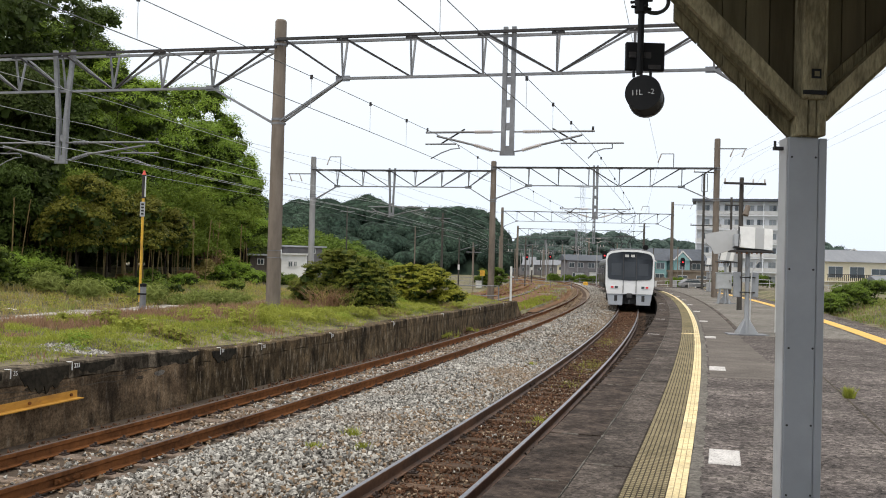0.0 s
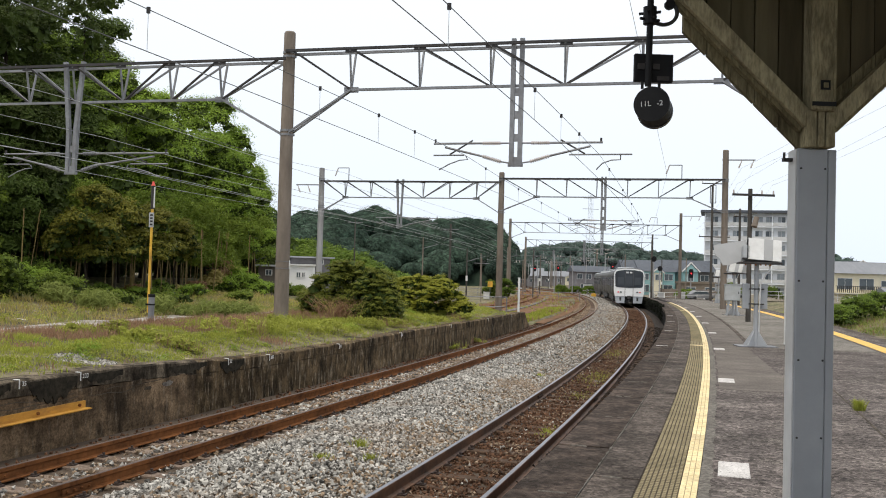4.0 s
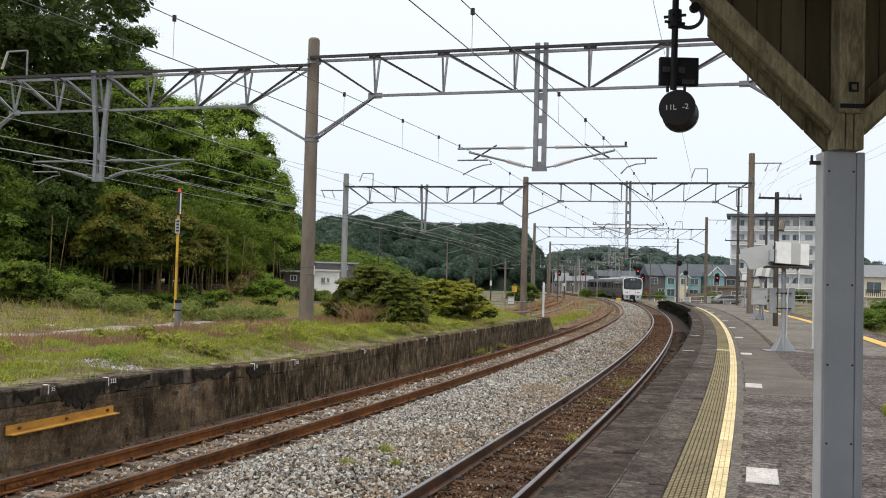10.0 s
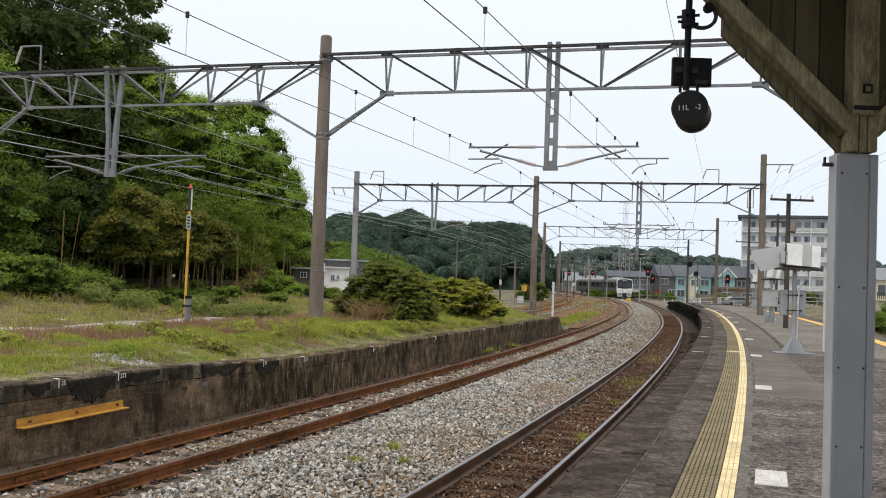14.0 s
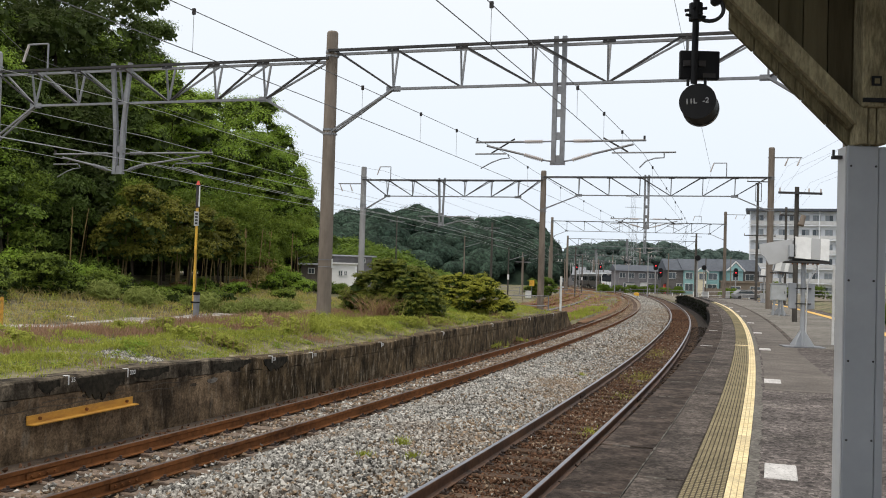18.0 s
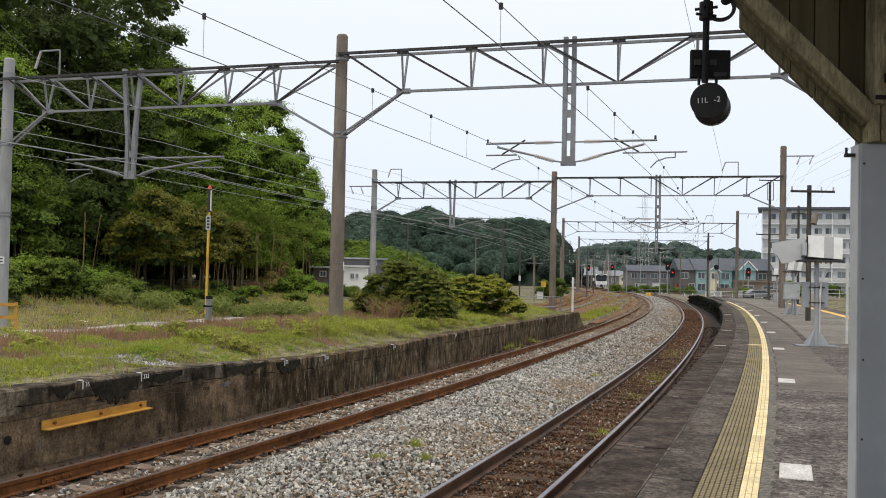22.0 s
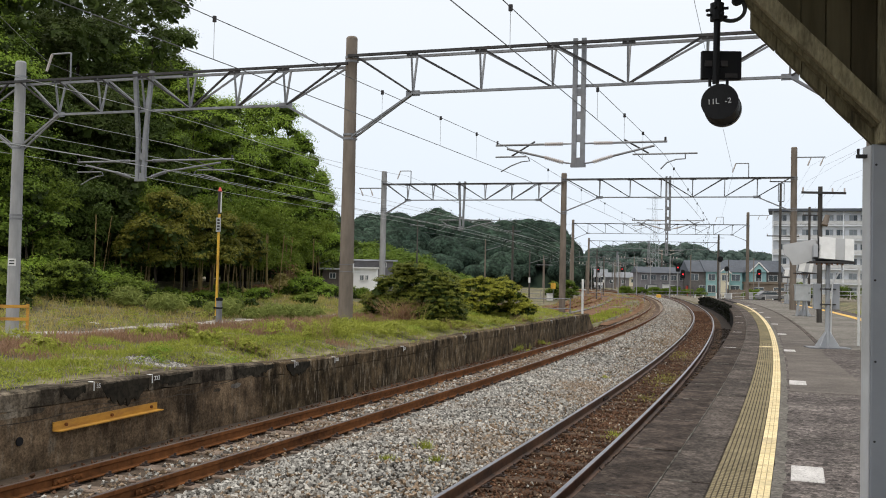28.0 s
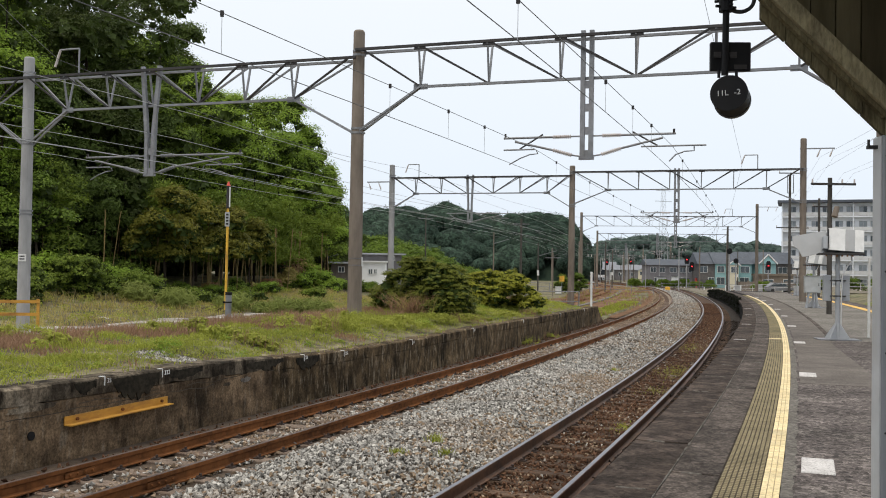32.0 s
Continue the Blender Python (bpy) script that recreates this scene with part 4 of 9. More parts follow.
def build_old_wall():
    rng = random.Random(4)
    s = -16.0
    while s < 40.0:
        ln = min(3.02, 40.6 - s)
        b = rng.uniform(-0.003, 0.003)
        ragged = lambda q: wall_top(q) + 0.014 * bumps(q, q * 0, 0.9, 15) - 0.02 * np.clip(bumps(q, q * 0, 1.7, 16) - 0.5, 0, 1)
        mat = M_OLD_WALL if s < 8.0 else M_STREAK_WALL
        sweep("wall_panel", FAR, s + 0.001, s + ln - 0.001, (ln - 0.002) / 4, [(-1.50 + b, lambda q: wall_top(q) - 0.235), (-1.50 + b, -1.02), (-1.86, -1.02), (-1.86, lambda q: wall_top(q) - 0.235)][::-1], mat, OLD)
        lift, gap = (rng.uniform(-0.008, 0.008), 0.004) if s < 8.0 else (0.0, 0.0005)
        out = b if s < 8.0 else b - 0.012
        low = lambda q: wall_top(q) - 0.225 + 0.012 * bumps(q, q * 0, 0.7, 18)
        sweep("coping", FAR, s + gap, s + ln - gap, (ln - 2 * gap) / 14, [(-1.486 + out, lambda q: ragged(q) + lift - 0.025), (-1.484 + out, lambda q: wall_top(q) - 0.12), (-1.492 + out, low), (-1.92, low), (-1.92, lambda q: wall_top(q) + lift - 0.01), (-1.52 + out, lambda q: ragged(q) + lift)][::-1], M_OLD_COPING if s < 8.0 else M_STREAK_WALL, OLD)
        s += 3.02
    # the sloping end of the wall
    bm = bmesh.new()
    poly(bm, [(0, -1.0), (2.1, -1.0), (0.25, -0.15), (0, -0.13)], 0.3)
    m = FAR.frame_at(40.62, -1.52) @ Matrix(((0, 0, -1, 0), (1, 0, 0, 0), (0, 1, 0, 0), (0, 0, 0, 1)))
    bmesh.ops.transform(bm, matrix=m, verts=bm.verts)
    part("wall_end", bm, M_OLD_WALL, OLD, "sloping end of the wall")
    # drain hole and patches broken out of the face
    bm = bmesh.new()
    tube(bm, (0, 0, 0), (0.1, 0, 0), 0.055, seg=12)
    ob = part("drain_hole", bm, M_BLACK, OLD)
    ob.matrix_basis = FAR.frame_at(2.6, -1.585, -0.565)
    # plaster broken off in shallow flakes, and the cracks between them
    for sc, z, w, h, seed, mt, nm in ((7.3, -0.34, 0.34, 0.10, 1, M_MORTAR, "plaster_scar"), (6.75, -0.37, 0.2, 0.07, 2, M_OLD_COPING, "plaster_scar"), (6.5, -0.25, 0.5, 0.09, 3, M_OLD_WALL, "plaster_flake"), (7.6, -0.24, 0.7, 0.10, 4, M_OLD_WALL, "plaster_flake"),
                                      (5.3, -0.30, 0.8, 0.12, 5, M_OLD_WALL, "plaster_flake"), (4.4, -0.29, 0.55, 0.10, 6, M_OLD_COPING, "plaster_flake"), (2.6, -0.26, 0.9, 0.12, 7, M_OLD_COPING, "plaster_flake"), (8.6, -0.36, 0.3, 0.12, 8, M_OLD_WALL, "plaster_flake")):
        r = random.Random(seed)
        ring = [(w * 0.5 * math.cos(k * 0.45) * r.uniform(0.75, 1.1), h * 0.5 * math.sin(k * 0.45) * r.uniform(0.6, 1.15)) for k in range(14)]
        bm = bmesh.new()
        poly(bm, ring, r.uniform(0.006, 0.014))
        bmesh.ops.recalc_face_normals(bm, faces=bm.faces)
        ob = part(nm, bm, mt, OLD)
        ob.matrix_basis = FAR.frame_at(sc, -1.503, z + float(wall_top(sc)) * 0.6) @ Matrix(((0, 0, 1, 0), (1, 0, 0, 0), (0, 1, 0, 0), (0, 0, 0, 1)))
    for sc, w, h, seed in ((4.5, 1.0, 0.34, 31), (3.5, 0.4, 0.16, 32), (1.7, 0.7, 0.20, 33), (5.6, 0.9, 0.15, 34), (7.9, 1.2, 0.16, 35), (9.4, 0.9, 0.24, 36), (0.3, 0.8, 0.18, 37)):
        r = random.Random(seed)
        n = 22
        ring = [(-w / 2 + w * k / n, -0.012 + r.uniform(-0.012, 0.004)) for k in range(n + 1)] + [(w / 2 - w * k / n, -h * math.sin(math.pi * min(1, max(0.08, k / n))) ** 0.5 * r.uniform(0.62, 1.0) - 0.03) for k in range(n + 1)]
        bm = bmesh.new()
        poly(bm, ring, 0.016)
        bmesh.ops.triangulate(bm, faces=bm.faces)
        bmesh.ops.recalc_face_normals(bm, faces=bm.faces)
        ob = part("algae_stain", bm, M_ALGAE, OLD, "black algae stain running down from the wall's edge")
        ob.matrix_basis = FAR.frame_at(sc, -1.4975, float(wall_top(sc)) - 0.03) @ Matrix(((0, 0, 1, 0), (1, 0, 0, 0), (0, 1, 0, 0), (0, 0, 0, 1)))
    for s0, s1, z, seed in ((-1.0, 3.0, -0.19, 21), (3.4, 8.2, -0.275, 22), (2.2, 6.4, -0.335, 23), (-0.5, 2.2, -0.42, 24)):
        wob = lambda q: z + 0.022 * bumps(q, q * 0, 0.9, seed)
        sweep("crack", FAR, s0, s1, 0.06, [(-1.4965, lambda q: wob(q) + 0.004 + 0.003 * bumps(q, q * 0, 0.2, seed + 9)), (-1.4965, lambda q: wob(q) - 0.005), (-1.53, lambda q: wob(q) - 0.005), (-1.53, lambda q: wob(q) + 0.004)][::-1], M_WALL, OLD)


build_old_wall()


def digit_bars(bm, x0, count, h):
    """Small painted figures that cannot be read, as plain strokes."""
    for i in range(count):
        x = x0 + i * h * 0.75
        box(bm, x, 0, h * 0.42, h * 0.45, 0.004, h * 0.16)
        box(bm, x, 0, -h * 0.42, h * 0.45, 0.004, h * 0.16)
        box(bm, x + h * 0.16, 0, 0, h * 0.16, 0.004, h * 0.9)


def build_wall_marks():
    for s, n in ((3.82, 2), (5.03, 3), (9.2, 2), (10.85, 3), (14.5, 2), (19.2, 2), (24.8, 1), (31.0, 1), (36.5, 1)):
        mk = thing("wall_marker", "small white painted tick and figures on the wall's edge", "painted mark", group="marks on the old wall")
        mk.matrix_basis = FAR.frame_at(s, -1.452, float(wall_top(s)) - 0.055) @ Matrix.Rotation(math.pi / 2, 4, "Z")
        bm = bmesh.new()
        box(bm, 0, 0, -0.005, 0.017, 0.006, 0.115)
        box(bm, -0.02, 0.03, 0.058, 0.05, 0.07, 0.006)
        part("tick", bm, M_WHITE, mk)
        bm = bmesh.new()
        if s == 3.82:
            bm.free()
            text_mesh("figure", "35", 0.085, M_WHITE, mk, pose(0.085, -0.002, -0.005, 90, 0, 0))
            continue
        digit_bars(bm, 0.06, n, 0.06)
        part("figure_stroke", bm, M_WHITE, mk)


build_wall_marks()


def build_plank():
    """The yellow angle bar bolted to the old wall."""
    a = FAR.pt(3.12, -1.47, -0.455)
    b = FAR.pt(5.17, -1.47, -0.43)
    t = thing("yellow_step_bar", "yellow painted steel angle bar bolted to the old platform wall", "step bar")
    bm = bmesh.new()
    bar(bm, a, b, 0.02, 0.10)
    part("face_plate", bm, M_BAR, t)
    bm = bmesh.new()
    n = Vector((math.cos(0.335), -math.sin(0.335), 0)) * 0.06
    bar(bm, a + n - Z * 0.055, b + n - Z * 0.055, 0.13, 0.014)
    part("foot_plate", bm, M_BAR, t)
    for k in (0.1, 0.52, 0.93):
        p = a.lerp(b, k)
        bm = bmesh.new()
        tube(bm, p + n * 0.1, p + n * 0.6, 0.022, seg=8)
        part("bolt", bm, M_RAIL, t, "rusty bolt head")


build_plank()


# ---- the canopy's end over the platform ----
def build_canopy():
    cn = thing("platform_canopy", "old timber platform canopy with boarded gable end and grimy cream paint", "canopy", kind="structure")
    y = 5.0
    bd = 0.132
    x, i = 1.44, 0
    rng = random.Random(2)

    def vee(xx):
        return max(2.30 + 0.96 * (2.04 - xx), 2.345 + 0.93 * (xx - 2.25))

    while x < 4.6:
        w = bd - 0.007
        bm = bmesh.new()
        z0, z1 = vee(x), vee(x + w)
        if x + w > 2.11 and x < 2.21:
            z0 = z1 = 2.46
        m = Matrix(((1, 0, 0, 0), (0, 0, 1, 0), (0, 1, 0, 0), (0, 0, 0, 1)))
        poly(bm, [(x, min(z0, 3.7)), (x + w, min(z1, 3.7)), (x + w, 3.95), (x, 3.95)], 0.018, Matrix.Translation((0, y + 0.075 + rng.uniform(0, 0.006), 0)) @ m)
        bmesh.ops.recalc_face_normals(bm, faces=bm.faces)
        part("gable_board", bm, M_BOARD, cn)
        if x + w < 2.12 or x > 2.2:
            bm = bmesh.new()
            poly(bm, [(x, min(z0, 3.7)), (x + w, min(z1, 3.7)), (x + w, min(z1 + 0.22, 3.9)), (x, min(z0 + 0.22, 3.9))], 0.014, Matrix.Translation((0, y + 0.055 + rng.uniform(0, 0.008), 0)) @ m)
            bmesh.ops.recalc_face_normals(bm, faces=bm.faces)
            part("tail_board", bm, M_TAIL, cn, "short board end with dirty cream paint")
        x += bd
        i += 1
    # Black sheets added behind the boards so no sky shows through the joints.
    for pts in ([(1.47, 2.93), (2.10, 2.325), (2.10, 3.9), (1.47, 3.9)], [(2.2, 2.36), (4.0, 3.86), (4.0, 3.9), (2.2, 3.9)]):
        bm = bmesh.new()
        poly(bm, pts, 0.02, Matrix.Translation((0, y + 0.105, 0)) @ Matrix(((1, 0, 0, 0), (0, 0, 1, 0), (0, 1, 0, 0), (0, 0, 0, 1))))
        bmesh.ops.recalc_face_normals(bm, faces=bm.faces)
        part("backing_board", bm, M_BLACK, cn, "black backing added to keep sky out of the board joints")
    # the slanting braces, each with a moulding under it
    for sgn, foot, head in ((-1, (2.104, 2.396), (1.244, 3.226)), (1, (2.216, 2.396), (3.076, 3.226))):
        bm = bmesh.new()
        bar(bm, (foot[0], y + 0.02, foot[1]), (head[0], y + 0.02, head[1]), 0.10, 0.082, Vector((0, 0, 1)))
        part("brace", bm, M_TIMBER, cn, "slanting timber brace with flaking cream paint")
        bm = bmesh.new()
        d = Vector((sgn * 0.036, 0, -0.040))
        bar(bm, Vector((foot[0], y + 0.03, foot[1])) + d, Vector((head[0], y + 0.03, head[1])) + d, 0.05, 0.022)
        part("moulding", bm, M_TAIL, cn, "dark moulding under the brace")
    # king post above the casing
    bm = bmesh.new()
    box(bm, 2.162, y + 0.005, 3.1, 0.132, 0.13, 1.3, bevel=0.008)
    for dx in (-0.052, 0.052):
        box(bm, 2.162 + dx, y - 0.062, 3.1, 0.012, 0.008, 1.28)
    part("king_post", bm, M_TIMBER, cn, "upright post with peeling cream paint")
    bm = bmesh.new()
    box(bm, 2.165, y - 0.062, 2.585, 0.05, 0.012, 0.05)
    part("peg_socket", bm, M_BLACK, cn, "small dark square socket with a worn peg")
    bm = bmesh.new()
    box(bm, 2.165, y - 0.07, 2.583, 0.024, 0.01, 0.026)
    part("peg", bm, M_TIMBER, cn)
    bm = bmesh.new()
    box(bm, 2.16, y - 0.063, 2.485, 0.125, 0.012, 0.022)
    part("strap", bm, M_BLACK, cn, "dark iron strap")
    # the split foot of the post
    for k, (xx, w) in enumerate(((2.108, 0.055), (2.160, 0.038), (2.210, 0.05))):
        bm = bmesh.new()
        box(bm, xx, y + 0.012, 2.36, w, 0.10, 0.2, bevel=0.006)
        part("post_foot", bm, M_TIMBER, cn)
    # purlins and the roof over the camera
    for xx, zz in ((1.22, 3.28), (3.1, 3.28), (2.16, 3.72)):
        bm = bmesh.new()
        box(bm, xx, -3.4, zz, 0.12, 17.0, 0.14)
        part("purlin", bm, M_TIMBER, cn)
    for sgn in (-1, 1):
        x0, x1 = (0.98, 2.16) if sgn < 0 else (2.16, 4.6)
        bm = bmesh.new()
        za, zb = (3.40, 3.86) if sgn < 0 else (3.86, 3.40)
        vs = [bm.verts.new(c) for c in ((x0, -12, za), (x1, -12, zb), (x1, 5.3, zb), (x0, 5.3, za), (x0, -12, za + 0.06), (x1, -12, zb + 0.06), (x1, 5.3, zb + 0.06), (x0, 5.3, za + 0.06))]
        for f in ((0, 1, 2, 3), (7, 6, 5, 4), (0, 4, 5, 1), (1, 5, 6, 2), (2, 6, 7, 3), (3, 7, 4, 0)):
            bm.faces.new([vs[k] for k in f])
        bmesh.ops.recalc_face_normals(bm, faces=bm.faces)
        part("roof_slope", bm, M_BOARD, cn, "boarded underside of the roof")
    # rows of posts go on behind the camera
    for yy in (0.2, -4.6, -9.4):
        bm = bmesh.new()
        box(bm, 3.9, yy, 1.65, 0.18, 0.18, 3.5, bevel=0.01)
        part("rear_post", bm, M_TIMBER, cn)


build_canopy()


def build_column():
    """The steel casing round the canopy's foot."""
    y = 5.0
    col = thing("canopy_column", "grey painted steel column casing with screws and scuffs", "column", pose(2.151, y, 0))
    bm = bmesh.new()
    box(bm, -0.016, 0.062, 1.13, 0.166, 0.105, 2.255, bevel=0.006)
    part("front_casing", bm, M_CASING, col)
    bm = bmesh.new()
    box(bm, 0.091, 0.066, 1.129, 0.044, 0.11, 2.25, bevel=0.004)
    part("side_casing", bm, M_CASING, col)
    # Paler sheet on the left face paints the sky light falling there.
    bm = bmesh.new()
    box(bm, -0.103, 0.067, 1.128, 0.006, 0.10, 2.245)
    part("edge_strip", bm, M_PALE_GREY, col, "left side strip, sky light put in its paler grey")
    bm = bmesh.new()
    tube(bm, (0, 0.006, 0), (0, 0.0095, 0), 0.006, seg=8)
    me = bpy.data.meshes.new("screw")
    bm.to_mesh(me)
    bm.free()
    me.materials.append(M_STEEL_DARK)
    for z in (0.35, 0.72, 1.13, 1.55, 2.15):
        for x in (-0.085, 0.045):
            shared("screw", me, col, pose(x + (z * 37 % 1) * 0.01, 0, z))
    bm = bmesh.new()
    box(bm, -0.13, 0.07, 2.20, 0.05, 0.03, 0.018)
    tube(bm, (-0.148, 0.07, 2.20), (-0.148, 0.07, 2.24), 0.007, seg=6)
    part("hook", bm, M_STEEL_DARK, col, "small iron hook")


build_column()


def build_repeater():
    """The black signal repeater that hangs from the canopy's edge."""
    y = 4.95
    t = thing("signal_repeater", "black round signal repeater hanging on a pipe from the canopy", "signal", pose(1.235, y, 2.455))
    bm = bmesh.new()
    tube(bm, (-0.002, 0.03, 0.10), (0.004, 0.03, 0.72), 0.0175, seg=14)
    part("hanger_pipe", bm, M_BLACK, t, "dark iron hanger pipe")
    bm = bmesh.new()
    box(bm, 0.035, 0.075, 0.205, 0.208, 0.03, 0.15, bevel=0.004)
    part("back_plate", bm, M_BLACK, t, "square black back plate")
    for cx in (-0.035, 0.045):
        bm = bmesh.new()
        box(bm, cx, 0.054, 0.21, 0.036, 0.014, 0.030)
        part("pipe_clamp", bm, M_STEEL_DARK, t)
    bm = bmesh.new()
    box(bm, 0.085, 0.058, 0.15, 0.065, 0.004, 0.022)
    part("maker_plate", bm, M_STEEL_DARK, t, "dull metal plate")
    ax = Vector((0.40, 1.0, -0.13)).normalized()
    c = Vector((0.012, 0.0, 0.0))
    bm = bmesh.new()
    tube(bm, c, c + ax * 0.14, 0.092, seg=40)
    drum = part("drum", bm, M_BLACK, t, "round black lamp drum", smooth=False)
    bm = bmesh.new()
    tube(bm, c - ax * 0.006, c + ax * 0.012, 0.0945, seg=40)
    part("rim", bm, M_BLACK, drum)
    bm = bmesh.new()
    tube(bm, c + ax * 0.12, c + ax * 0.145, 0.0955, seg=40)
    part("lens_ring", bm, M_WORN_RING, drum, "worn metal ring")
    bm = bmesh.new()
    box(bm, c.x + 0.06, 0.10, -0.09, 0.05, 0.03, 0.02)
    part("latch", bm, M_BLACK, drum)
    for dx in (-0.045, 0.045):
        bm = bmesh.new()
        tube(bm, (c.x + dx, 0.03, 0.085), (c.x + dx, 0.03, 0.125), 0.008, seg=6)
        part("lug", bm, M_BLACK, drum)
    z = -ax
    right = Vector((1, 0, 0)) - z * z.x
    right.normalize()
    up = z.cross(right)
    fm = Matrix((right, up, z)).transposed().to_4x4()
    fm.translation = c - ax * 0.0085
    text_mesh("lettering", "11L", 0.041, M_PALE_GREY, drum, fm @ Matrix.Translation((-0.032, 0.0, 0)))
    text_mesh("lettering", "-2", 0.041, M_PALE_GREY, drum, fm @ Matrix.Translation((0.043, -0.001, 0)))
    # clamps and cable at the top
    bm = bmesh.new()
    tube(bm, (0, 0.03, 0.43), (0, 0.03, 0.52), 0.036, seg=12)
    for k in range(8):
        a = k * math.pi / 4 + 0.3
        tube(bm, (0.02 * math.cos(a), 0.03 + 0.02 * math.sin(a), 0.455 + 0.035 * (k % 2)), (0.058 * math.cos(a), 0.03 + 0.058 * math.sin(a), 0.455 + 0.035 * (k % 2)), 0.008, seg=6)
    part("pipe_joint", bm, M_BLACK, t, "bolted black pipe joint")
    pts = []
    for k in range(17):
        a = math.radians(-160 + k * 14)
        pts.append((0.075 + 0.075 * math.cos(a), 0.05, 0.50 + 0.065 * math.sin(a)))
    wire("cable", pts, 0.011, M_RUBBER, t)
    bm = bmesh.new()
    for k in range(6):
        a = k * 1.047
        tube(bm, (0.11, 0.05, 0.545), (0.11 + 0.028 * math.cos(a), 0.05, 0.545 + 0.028 * math.sin(a)), 0.007, seg=5)
    tube(bm, (0.11, 0.035, 0.545), (0.11, 0.072, 0.545), 0.026, seg=10)
    part("cable_gland", bm, M_BLACK, t)


build_repeater()


# ---- poles, gantries and overhead line ----
def pole(x, y, z0, z1, r0, r1, mat, label, band=()):
    t = thing("line_pole", label, "pole", pose(x, y, z0))
    bm = bmesh.new()
    tube(bm, (0, 0, -0.3), (0, 0, z1 - z0), r0, r1, seg=20)
    part("shaft", bm, mat, t, smooth=False)
    bm = bmesh.new()
    tube(bm, (0, 0, z1 - z0), (0, 0, z1 - z0 + 0.05), r1 * 0.98, r1 * 0.8, seg=20)
    part("cap", bm, mat, t)
    for z in band:
        rr = r0 + (r1 - r0) * (z - z0) / (z1 - z0) + 0.012
        for dz in (-0.06, 0.06):
            bm = bmesh.new()
            tube(bm, (0, 0, z - z0 + dz - 0.03), (0, 0, z - z0 + dz + 0.03), rr, seg=20)
            box(bm, rr, 0, z - z0 + dz, 0.06, 0.05, 0.05)
            part("clamp_band", bm, M_STEEL, t)
    return t


